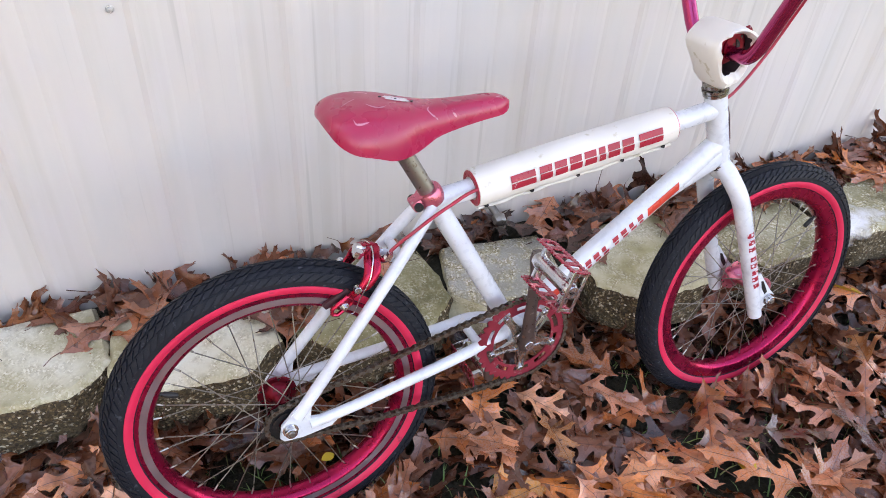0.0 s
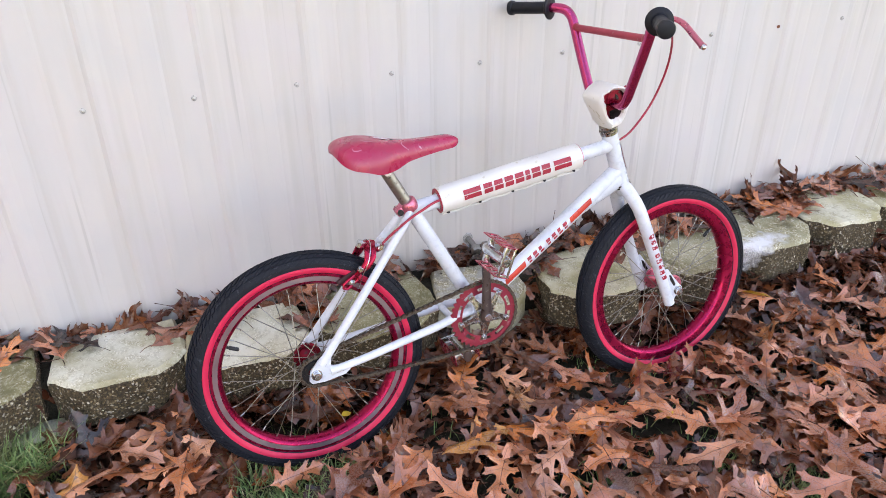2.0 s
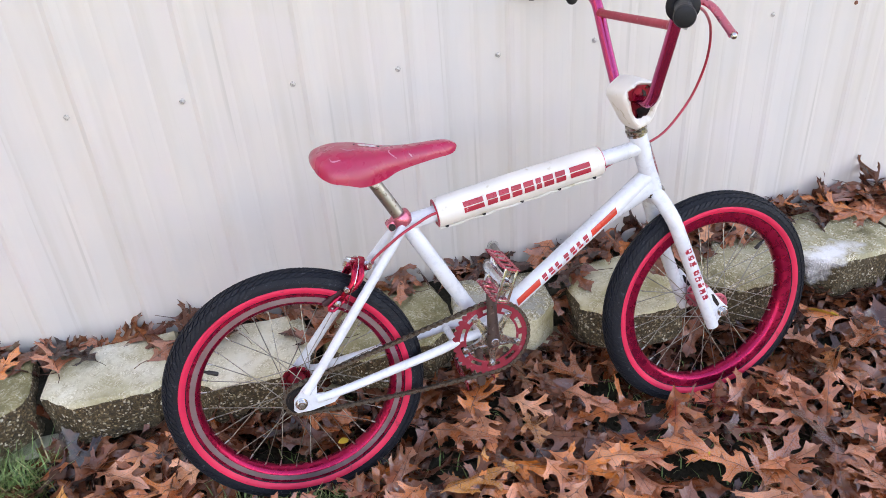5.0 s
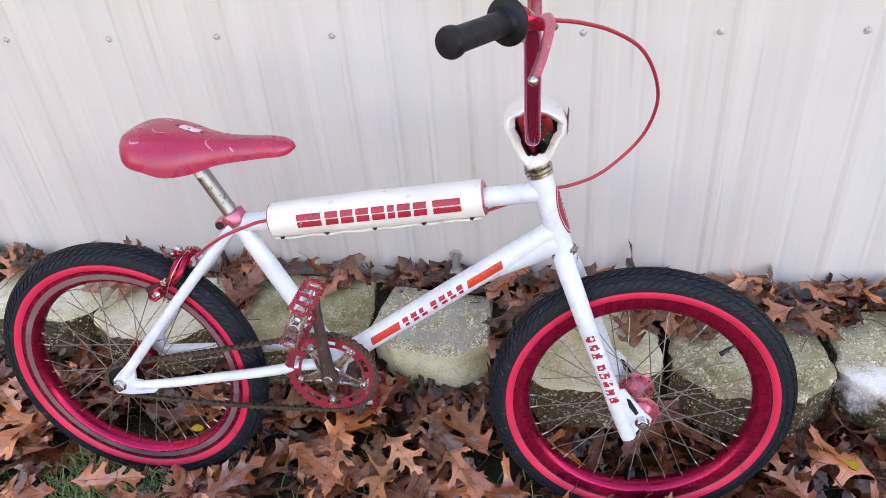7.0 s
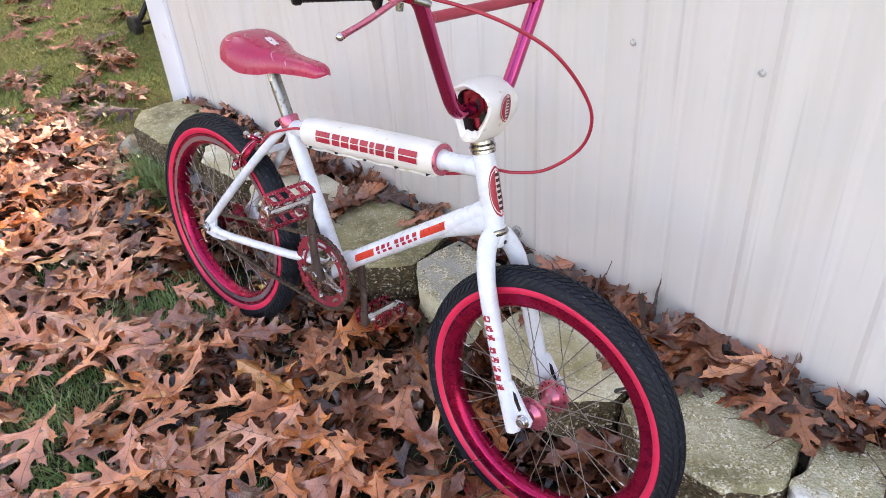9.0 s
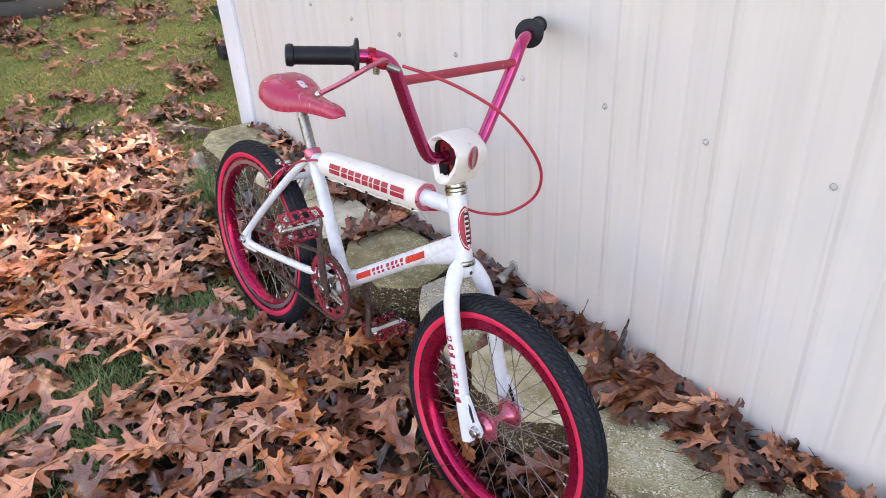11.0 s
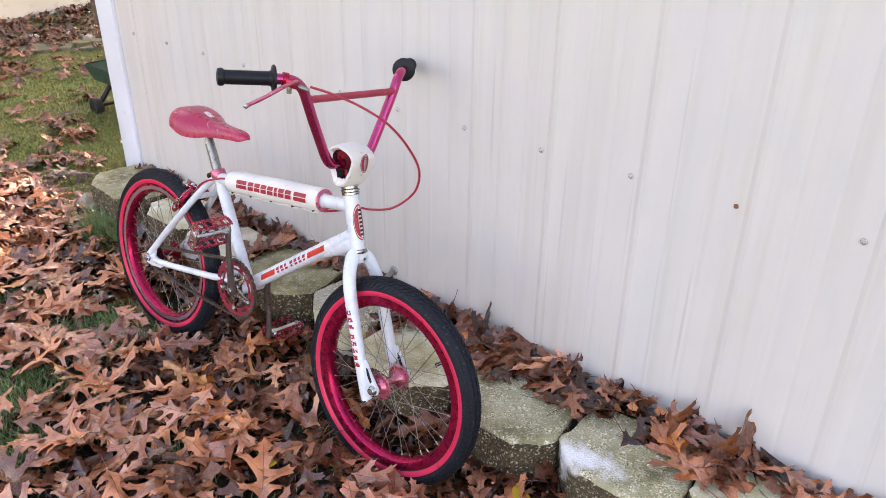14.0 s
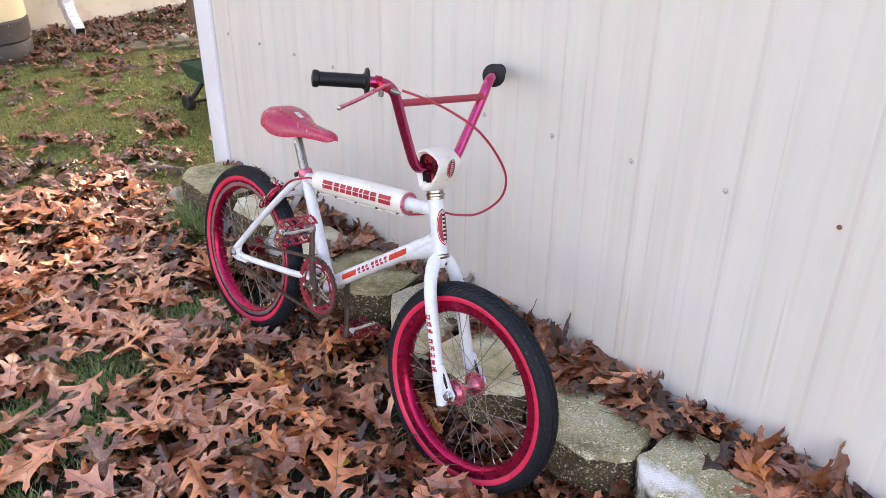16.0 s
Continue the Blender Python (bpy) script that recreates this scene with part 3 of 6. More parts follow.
def block(w, d, h, seed, at, turn=0.0, tilt=(0.0, 0.0), label="", worn=1.0):
    plan = block_outline(w, d)
    bm = bmesh.new()
    rows = [(0.0, 1.0), (0.22, 1.0), (0.45, 1.0), (0.68, 1.0), (0.84, 1.0), (0.925, 0.988), (0.972, 0.968), (1.0, 0.925), (1.0, 0.6), (1.0, 0.25)]
    rings = []
    for lv, s in rows:
        ring = []
        for x, y in plan:
            rough = 1.0 if y < 0.12 * d else 0.35
            q = Vector((x * s, y * s, lv * h))
            out = Vector((x, y, 0)).normalized()
            n1 = noise.noise(q * 26 + Vector((seed * 9.1, 0, 0)))
            n2 = noise.noise(q * 75 + Vector((0, seed * 5.3, 0)))
            if lv < 0.99:
                q += out * ((0.0065 * n1 + 0.0050 * n2) * rough * worn + 0.006 * noise.noise(q * 9 + Vector((seed, 1, 2))))
                if lv > 0.8:
                    q.z -= 0.010 * max(0, noise.noise(Vector((x, y, seed)) * 18)) * rough
            else:
                q += out * 0.004 * n1 * (1 if s > 0.8 else 0)
                q.z += 0.0035 * noise.noise(q * 14 + Vector((seed, 3, 0))) + 0.0012 * n2
            ring.append(bm.verts.new(q))
        rings.append(ring)
    m = len(plan)
    for i, (a, b) in enumerate(zip(rings, rings[1:])):
        for k in range(m):
            f = bm.faces.new((a[k], a[(k + 1) % m], b[(k + 1) % m], b[k]))
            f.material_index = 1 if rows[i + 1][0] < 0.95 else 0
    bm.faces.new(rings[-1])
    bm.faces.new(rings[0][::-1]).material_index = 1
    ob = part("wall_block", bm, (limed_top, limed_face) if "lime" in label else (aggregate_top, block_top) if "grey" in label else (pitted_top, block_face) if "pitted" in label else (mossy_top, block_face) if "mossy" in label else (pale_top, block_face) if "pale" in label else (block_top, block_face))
    ob.matrix_world = pose(at[0], at[1], at[2], tilt[0], tilt[1], turn)
    return tagged(ob, label or "weathered split-face concrete retaining block", "concrete block", "blocks along the shed wall")


BLOCK_H = 0.108
for n, (x, y, w, d, turn, tx, ty, top, words) in enumerate((
        (-0.634, 1.150, 0.372, 0.220, -2, 0.5, 0.0, 0.172, "mossy olive concrete retaining block at the shed corner"),
        (-0.278, 1.166, 0.308, 0.205, 2, 0.5, 0.5, 0.157, "pale weathered concrete retaining block under fallen leaves"),
        (0.018, 1.136, 0.300, 0.215, -2, 0.5, -0.5, 0.156, "pale concrete retaining block with a whitened top"),
        (0.343, 1.146, 0.310, 0.240, 3, 1.0, 0.5, 0.156, "mossy concrete retaining block with a smooth top"),
        (0.629, 1.152, 0.250, 0.175, -4, 5.0, 1.0, 0.152, "small grey tilted concrete retaining block"),
        (0.942, 1.098, 0.298, 0.240, 2, 1.0, 0.5, 0.154, "olive stained concrete retaining block"),
        (1.250, 1.102, 0.292, 0.225, 2, 2.0, 0.5, 0.152, "pitted concrete retaining block half under leaves"),
        (1.543, 1.128, 0.288, 0.235, 3, 1.5, 0.0, 0.154, "concrete retaining block with a white lime stain"),
        (1.838, 1.155, 0.298, 0.235, -3, 1.0, 0.5, 0.160, "weathered split-face concrete retaining block"),
        (2.150, 1.165, 0.305, 0.230, 2, 0.0, 0.0, 0.152, "weathered split-face concrete retaining block"),
        (2.465, 1.165, 0.305, 0.230, -2, 0.0, 0.0, 0.152, "weathered split-face concrete retaining block"))):
    block(w, d, BLOCK_H, n + 1, (x, y, top - BLOCK_H), turn, (tx, ty), words, 0.4 if "grey" in words else 1.0)
for n, x in enumerate((-0.50, -0.16, 0.17, 0.50, 0.80, 1.12, 1.42, 1.73, 2.05, 2.36)):
    block(0.30, 0.215, 0.10, n + 31, (x, 1.185, -0.068), 2 * math.sin(n * 2.3), (0, 0), "sunken lower course concrete block, mostly buried")

# earth behind the blocks, its near-black colour holding the joints' shade
bm = bmesh.new()
box(bm, (3.6, 0.16, 0.20), pose(0.95, WALL_Y - 0.083, 0.035), 0.01)
bmesh.ops.subdivide_edges(bm, edges=[e for e in bm.edges if e.calc_length() > 1], cuts=60)
for v in bm.verts:
    if v.co.z > 0.1:
        v.co.z += 0.012 * noise.noise(v.co * 7)
tagged(part("soil_bank", bm, soil), "near-black soil packed between blocks and wall, joint shade in its colour", "soil", kind="structure")

# hose spigot that comes out low on the wall
bm = bmesh.new()
pipe = Vector((0.659, WALL_Y, 0.205))
tube(bm, [pipe, pipe + Vector((0.004, -0.030, -0.006)), pipe + Vector((0.006, -0.042, -0.012))], 0.0085)
spigot = tagged(part("hose_spigot", bm, steel_dull), "grey metal hose bolt sticking out of the wall", "spigot")
bm = bmesh.new()
lathe(bm, [(0.0001, -0.012), (0.013, -0.011), (0.0155, -0.006), (0.0155, 0.006), (0.012, 0.011), (0.0001, 0.012)], 8, False)
nut = part("cap_nut", bm, steel_dull, spigot)
nut.matrix_local = pose(0.666, WALL_Y - 0.046, 0.190, 15, 0, -5)
bm = bmesh.new()
disc(bm, 0.015, -0.003, 0.001, centre=(0.659, WALL_Y - 0.001, 0.205))
part("wall_flange", bm, screw_metal, spigot)


# ---- the bicycle ----
# local axes: x to the front wheel, y to the bicycle's left, z up in its own plane; origin on the rear axle
bike = tagged(new("bicycle"), "white and red BMX bicycle leaning on the shed wall", "bicycle")
bike.matrix_world = Matrix.Translation((0.1263, 0.8718, 0.2383)) @ pose(0, 0, 0, 0, 0, 2.4) @ pose(0, 0, 0, -9.0) @ pose(0, 0, 0, 0, 1.9)
BB = Vector((0.390, 0, 0.047))
HEAD_TOP, HEAD_LOW = Vector((0.730, 0, 0.409)), Vector((0.770, 0, 0.282))
SEAT_TOP = Vector((0.2435, 0, 0.310))
AXLE_F = Vector((0.911, 0, 0.0))
STEER = 1.2
axis = (HEAD_TOP - HEAD_LOW).normalized()
turned = Matrix.Translation(HEAD_LOW) @ Matrix.Rotation(radians(STEER), 4, axis) @ Matrix.Translation(-HEAD_LOW)


bars_turned = turned @ Matrix.Translation((-0.003, -0.005, -0.004)) @ Matrix.Translation((0.722, 0, 0.487)) @ pose(0, 0, 0, 1.0, 0, 0.3) @ Matrix.Translation((-0.722, 0, -0.487))


def bike_part(name, bm, material, label="", parent=None, steered=False, smooth=True):
    if steered:
        bmesh.ops.transform(bm, matrix=bars_turned if steered == 2 else turned, verts=bm.verts)
    return part(name, bm, material, parent or bike, label, smooth)


def straight(a, b, r, seg=18, r2=None):
    bm = bmesh.new()
    a, b = Vector(a), Vector(b)
    n = 6
    tube(bm, [a.lerp(b, k / n) for k in range(n + 1)], [r + ((r2 or r) - r) * k / n for k in range(n + 1)], seg)
    return bm


# frame
TT0, TT1 = Vector((0.250, 0, 0.305)), Vector((0.736, 0, 0.379))
DT0, DT1 = BB.copy(), Vector((0.757, 0, 0.317))
top_tube = bike_part("top_tube", straight(TT0, TT1, 0.0158), frame_white, "glossy white painted tube")
down_tube = bike_part("down_tube", straight(DT0, DT1, 0.0180), frame_white, "glossy white painted tube with red decals")
bike_part("seat_tube", straight(BB, SEAT_TOP, 0.0155), frame_white)
head_tube = bike_part("head_tube", straight(HEAD_LOW + axis * 0.004, HEAD_TOP - axis * 0.004, 0.0182), frame_white)
# gusset: the down tube swells into a flattened fairing where it meets the head tube
bm = bmesh.new()
sag = Vector((0.45, 0, -0.89))
steps = ((0.66, 0.0176, 0.0), (0.74, 0.0186, 0.0025), (0.82, 0.0208, 0.0065), (0.89, 0.0236, 0.0105), (0.95, 0.0256, 0.0135), (0.985, 0.0250, 0.0140), (1.005, 0.0190, 0.0135))
tube(bm, [DT0.lerp(DT1, u) + sag * drop for u, r, drop in steps], [r for u, r, drop in steps], 22, squash=(0.72, 1.0))
bike_part("gusset", bm, frame_white)
bm = bmesh.new()
lathe(bm, [(0.0165, -0.0365), (0.0205, -0.036), (0.0215, -0.034), (0.0215, 0.034), (0.0205, 0.036), (0.0165, 0.0365)], 28, True, BB)
bike_part("bottom_bracket", bm, frame_white)
for s in (-1, 1):
    bm = bmesh.new()
    run = spline([(0.372, s * 0.022, 0.049), (0.330, s * 0.034, 0.051), (0.285, s * 0.040, 0.041), (0.200, s * 0.046, 0.026), (0.100, s * 0.054, 0.010), (0.030, s * 0.057, 0.001)], 6)
    tube(bm, run, [0.0100 - 0.0018 * k / (len(run) - 1) for k in range(len(run))], 14)
    bike_part("chain_stay", bm, frame_white)
    bm = bmesh.new()
    run = spline([(0.012, s * 0.057, 0.020), (0.080, s * 0.050, 0.106), (0.165, s * 0.036, 0.212), (0.220, s * 0.022, 0.279), (0.241, s * 0.013, 0.303)], 6)
    tube(bm, run, [0.0092 + 0.0004 * (k % 1) for k in range(len(run))], 14)
    bike_part("seat_stay", bm, frame_white)
    bm = bmesh.new()
    plate(bm, [(-0.016, -0.012), (-0.010, -0.020), (0.018, -0.020), (0.062, -0.013), (0.074, -0.002), (0.068, 0.008), (0.030, 0.012), (0.036, 0.044), (0.026, 0.050), (0.006, 0.030), (-0.012, 0.010)],
          s * 0.0555 - 0.0028, s * 0.0555 + 0.0028, 0.0008)
    bike_part("dropout", bm, frame_white, "thick white dropout plate with chipped paint")
bm = straight((0.186, -0.031, 0.238), (0.186, 0.031, 0.238), 0.0075)
bike_part("seat_stay_bridge", bm, frame_white)
bm = straight((0.315, -0.034, 0.050), (0.315, 0.034, 0.050), 0.0075)
bike_part("chain_stay_bridge", bm, frame_white)

# seat post, clamp and saddle
up_seat = (SEAT_TOP - BB).normalized()
bm = straight(SEAT_TOP - up_seat * 0.01, SEAT_TOP + up_seat * 0.132, 0.0125)
post = bike_part("seat_post", bm, steel_dull, "dull grey steel seat post with flaked finish")
bm = bmesh.new()
out_side = Vector((0, -1, 0))
fore = up_seat.cross(out_side)
flake = bm.verts.new(SEAT_TOP + up_seat * 0.100 + out_side * 0.0129)
edge = []
for k in range(18):
    a = 2 * math.pi * k / 18
    grow = 1 + 0.45 * noise.noise((math.cos(a) * 1.7, math.sin(a) * 1.7, 3.1))
    q = 0.75 * grow * math.cos(a)
    edge.append(bm.verts.new(SEAT_TOP + up_seat * (0.100 + 0.010 * grow * math.sin(a)) + (out_side * math.cos(q) + fore * math.sin(q)) * 0.0127))
for k in range(18):
    bm.faces.new((flake, edge[k], edge[(k + 1) % 18]))
part("bare_patch", bm, vinyl_white, post, "pale flaked patch")
bm = bmesh.new()
tube(bm, [SEAT_TOP + up_seat * u for u in (-0.006, -0.003, 0.013, 0.016, 0.0165)], [0.0185, 0.0200, 0.0200, 0.0185, 0.0120], 26)
clamp = bike_part("seat_clamp", bm, anodised_faded, "faded red anodised seat clamp")
bm = bmesh.new()
box(bm, (0.020, 0.024, 0.017), Matrix.Translation(SEAT_TOP + up_seat * 0.005 + Vector((-0.020, 0, -0.008))) @ pose(0, 0, 0, 0, -29, 0), 0.004)
part("clamp_ear", bm, anodised_faded, clamp)
bm = bmesh.new()
disc(bm, 0.0066, -0.017, 0.017, 18, SEAT_TOP + up_seat * 0.005 + Vector((-0.022, 0, -0.009)), 0.001)
part("clamp_bolt", bm, dark_metal, clamp)


def saddle_shell():
    """Hard plastic saddle: broad domed tail, long narrow nose, skirt turned down all round."""
    # along: x, half width, top, skirt depth
    rows = [(0.0868, 0.004, 0.4500, 0.002), (0.0875, 0.016, 0.4530, 0.007), (0.0895, 0.029, 0.4572, 0.014), (0.0935, 0.044, 0.4612, 0.023), (0.1015, 0.057, 0.465, 0.033), (0.116, 0.067, 0.469, 0.043), (0.140, 0.0705, 0.4705, 0.050),
            (0.165, 0.068, 0.468, 0.056), (0.190, 0.059, 0.463, 0.053), (0.212, 0.046, 0.458, 0.047), (0.235, 0.035, 0.4545, 0.038), (0.262, 0.0275, 0.453, 0.033),
            (0.292, 0.0235, 0.453, 0.029), (0.320, 0.0215, 0.4535, 0.026), (0.338, 0.0195, 0.452, 0.023), (0.349, 0.0145, 0.4485, 0.017), (0.355, 0.0085, 0.445, 0.010), (0.358, 0.003, 0.4415, 0.004)]
    return rows


SADDLE = saddle_shell()


def saddle_row(x):
    """Half width, top and skirt depth at a place along the saddle, smoothed between the rows."""
    k = max(i for i in range(len(SADDLE) - 1) if SADDLE[i][0] <= x or i == 0)
    p0, p1, p2, p3 = SADDLE[max(0, k - 1)], SADDLE[k], SADDLE[k + 1], SADDLE[min(len(SADDLE) - 1, k + 2)]
    u = min(1.0, max(0.0, (x - p1[0]) / (p2[0] - p1[0])))
    out = []
    for i in (1, 2, 3):
        m1, m2 = (p2[i] - p0[i]) / (p2[0] - p0[0]) * (p2[0] - p1[0]), (p3[i] - p1[i]) / (p3[0] - p1[0]) * (p2[0] - p1[0])
        out.append((2 * u ** 3 - 3 * u ** 2 + 1) * p1[i] + (u ** 3 - 2 * u ** 2 + u) * m1 + (3 * u ** 2 - 2 * u ** 3) * p2[i] + (u ** 3 - u ** 2) * m2)
    return out


def saddle_z(x, y):
    w, top, deep = saddle_row(x)
    c = min(1.0, abs(y) / w) ** (1 / 0.62)
    return top - deep + deep * max(0.0, 1 - c * c) ** 0.36 - 0.10 * max(0, abs(y) - 0.03)


def saddle_mesh():
    bm = bmesh.new()
    seg = 28
    x0, x1 = SADDLE[0][0], SADDLE[-1][0]
    places = [x0 + (x1 - x0) * (0.5 - 0.5 * math.cos(math.pi * k / 40)) for k in range(41)]
    rings = []
    for x in places:
        w, top, deep = saddle_row(x)
        ring = []
        for k in range(seg + 1):
            a = math.pi * k / seg
            y = w * math.copysign(abs(math.cos(a)) ** 0.62, math.cos(a))
            ring.append(bm.verts.new((x, y, top - deep + deep * abs(math.sin(a)) ** 0.72 - 0.10 * max(0, abs(y) - 0.03))))
        for k in range(1, seg):
            a = math.pi * k / seg
            y = -(w - min(0.004, w * 0.3)) * math.copysign(abs(math.cos(a)) ** 0.62, math.cos(a))
            ring.append(bm.verts.new((x, y, top - deep + max(0.0005, deep - 0.005) * abs(math.sin(a)) ** 0.72 * 0.92 - 0.10 * max(0, abs(y) - 0.03))))
        rings.append(ring)
    m = len(rings[0])
    for a, b in zip(rings, rings[1:]):
        for k in range(m):
            bm.faces.new((a[k], a[(k + 1) % m], b[(k + 1) % m], b[k]))
        for k in (0, seg):
            bm.edges.get((a[k], b[k])).smooth = False
    bm.faces.new(rings[0][::-1])
    bm.faces.new(rings[-1])
    return bm


saddle = bike_part("saddle", saddle_mesh(), saddle_red, "worn red plastic saddle with pale scuffs")
# pale curved scuffs that follow the shell: points along, widest in the middle
for pts, wide in ((((0.142, -0.022), (0.148, -0.030), (0.157, -0.033), (0.168, -0.028)), 0.0028), (((0.118, -0.048), (0.120, -0.054), (0.127, -0.056), (0.136, -0.055)), 0.0024),
                  (((0.112, -0.018), (0.122, -0.010), (0.134, -0.003)), 0.0016), (((0.140, 0.022), (0.150, 0.020), (0.157, 0.015)), 0.0024),
                  (((0.230, -0.018), (0.226, -0.024), (0.229, -0.029), (0.238, -0.031)), 0.0024), (((0.262, -0.024), (0.268, -0.025)), 0.0016), (((0.332, -0.010), (0.340, -0.008)), 0.0016)):
    bm = bmesh.new()
    run = [q.xy for q in spline([Vector((x, y, 0)) for x, y in pts], 6)]
    prev = None
    for k, q in enumerate(run):
        d = (run[min(k + 1, len(run) - 1)] - run[max(k - 1, 0)]).normalized()
        h = wide * (0.25 + 0.75 * math.sin(math.pi * (k + 0.5) / len(run))) * 0.5
        pair = []
        for e in (-1, 1):
            x, y = q.x - d.y * h * e, q.y + d.x * h * e
            pair.append(bm.verts.new((x, y, saddle_z(x, y) + 0.0007)))
        if prev:
            bm.faces.new((prev[0], pair[0], pair[1], prev[1]))
        prev = pair
    part("scuff", bm, scuff_pale, saddle, "pale worn scuff line")
bm = bmesh.new()
bare_mid = bm.verts.new((0.192, 0.001, saddle_z(0.192, 0.001) + 0.0009))
edge = []
for k in range(26):
    a = 2 * math.pi * k / 26
    grow = 1 + 0.55 * noise.noise((math.cos(a) * 1.9, math.sin(a) * 1.9, 7.7))
    x, y = 0.192 + 0.018 * grow * math.cos(a), 0.001 + 0.0085 * grow * math.sin(a)
    edge.append(bm.verts.new((x, y, saddle_z(x, y) + 0.0008)))
for k in range(26):
    bm.faces.new((bare_mid, edge[k], edge[(k + 1) % 26]))
part("bare_patch", bm, saddle_badge, saddle, "white patch where the red has worn off")
# dark discs on the shell, coloured as the shade inside rivet holes
for x, y in ((0.170, 0.004), (0.190, 0.001), (0.212, -0.002)):
    bm = bmesh.new()
    disc(bm, 0.0022, -0.0006, 0.0006, 10)
    bmesh.ops.transform(bm, matrix=pose(x, y, saddle_z(x, y) + 0.0008, 90, 0, 0), verts=bm.verts)
    part("rivet_hole_disc", bm, dark_metal, saddle, "small dark disc for a shaded rivet hole")
bm = bmesh.new()
tube(bm, [(0.150, -0.018, 0.424), (0.185, -0.021, 0.4215), (0.225, -0.021, 0.4215), (0.270, -0.014, 0.426), (0.320, -0.006, 0.432)], 0.0035, 8)
tube(bm, [(0.150, 0.018, 0.424), (0.185, 0.021, 0.4215), (0.225, 0.021, 0.4215), (0.270, 0.014, 0.426), (0.320, 0.006, 0.432)], 0.0035, 8)
box(bm, (0.034, 0.050, 0.014), pose(0.1865, 0, 0.4205), 0.003)
part("saddle_rails", bm, steel_dull, saddle, "steel saddle rails and clamp")

# top tube pad with its printed bars
PAD0, PAD1 = TT0.lerp(TT1, 0.118), TT0.lerp(TT1, 0.818)
PAD_R = 0.0288
pad_dir = (PAD1 - PAD0).normalized()
bm = bmesh.new()
ends = ((0.0, 0.0185), (0.0, 0.0268), (0.003, 0.0284), (0.02, PAD_R), (0.5, PAD_R + 0.0006), (0.98, PAD_R), (0.997, 0.0284), (1.0, 0.0268), (1.0, 0.0185))
tube(bm, [PAD0.lerp(PAD1, u) for u, r in ends], [r for u, r in ends], 30, cap=False)
for v in bm.verts:
    v.co += Vector((0, 0.0006, 0.0006)) * noise.noise(v.co * 40)
pad = bike_part("top_tube_pad", bm, vinyl_white, "white vinyl tube pad with red printed bars")
bm = bmesh.new()
wave = []
for k in range(41):
    u = k / 40
    wave.append(PAD0.lerp(PAD1, 0.01 + 0.98 * u) + Vector((0, -0.012 + 0.002 * math.sin(u * 37), -0.0275 - 0.0022 * abs(math.sin(u * 19)))))
tube(bm, wave, 0.0022, 8, squash=(2.2, 1))
part("seam_flap", bm, vinyl_white, pad, "wavy closing flap of the pad")
for e, d in ((PAD0, -1), (PAD1, 1)):
    bm = bmesh.new()
    tube(bm, [e + pad_dir * d * u for u in (-0.002, 0.0010, 0.0022)], [0.0272, 0.0272, 0.0250], 30, cap=False)
    tube(bm, [e + pad_dir * d * u for u in (0.0022, 0.0016)], [0.0250, 0.0180], 30, cap=False)
    part("end_binding", bm, anodised_faded if d > 0 else decal_red, pad, "pinkish red bound end of the pad")
for k, u in enumerate((0.05, 0.27, 0.50, 0.73, 0.95)):
    bm = bmesh.new()
    q = PAD0.lerp(PAD1, u)
    disc(bm, 0.0038, -0.001, 0.0012, 12, (0, 0, 0), 0.0005)
    bmesh.ops.transform(bm, matrix=Matrix.Translation(q + Vector((0, -0.0155, -0.0258))) @ pose(0, 0, 0, -50), verts=bm.verts)
    part("snap", bm, dark_metal, pad, "small dark press stud")
LOGO_R = PAD_R + 0.0016
c0 = 0.050
for u0, u1 in ((c0, c0 + 0.040), (c0 + 0.219, c0 + 0.262)):
    for a0, a1 in ((-12, 6), (10, 29)):
        bm = bmesh.new()
        patch(bm, PAD0, PAD1, LOGO_R, u0, u1, a0, a1)
        part("decal_bar", bm, decal_red, pad, "dark red printed bar")
for k in range(7):
    w = 0.0110 if k == 4 else 0.0205
    u0 = c0 + 0.047 + (0.0252 * k if k < 5 else 0.0252 * k - 0.0095)
    for a0, a1 in ((-12, 7), (10, 29)):
        bm = bmesh.new()
        patch(bm, PAD0, PAD1, LOGO_R, u0, u0 + w, a0, a1, 0.0012)
        part("decal_bar", bm, decal_red, pad, "dark red printed bar")

# decals on the down tube: stripe, row of small blocks, stripe
for u0, u1 in ((0.085, 0.148), (0.290, 0.358)):
    bm = bmesh.new()
    patch(bm, DT0, DT1, 0.0186, u0, u1, -18, 24, 0.006)
    part("decal_stripe", bm, decal_orange, down_tube, "orange red stripe decal")
for k in range(7):
    u0 = 0.157 + 0.0178 * k + (0.006 if k > 2 else 0)
    for j, (a0, a1) in enumerate(((-20, -4), (2, 26))):
        bm = bmesh.new()
        patch(bm, DT0, DT1, 0.0186, u0, u0 + (0.0115 if (k + j) % 3 else 0.0085), a0, a1, 0.002)
        part("decal_block", bm, decal_red, down_tube, "small worn red decal block")


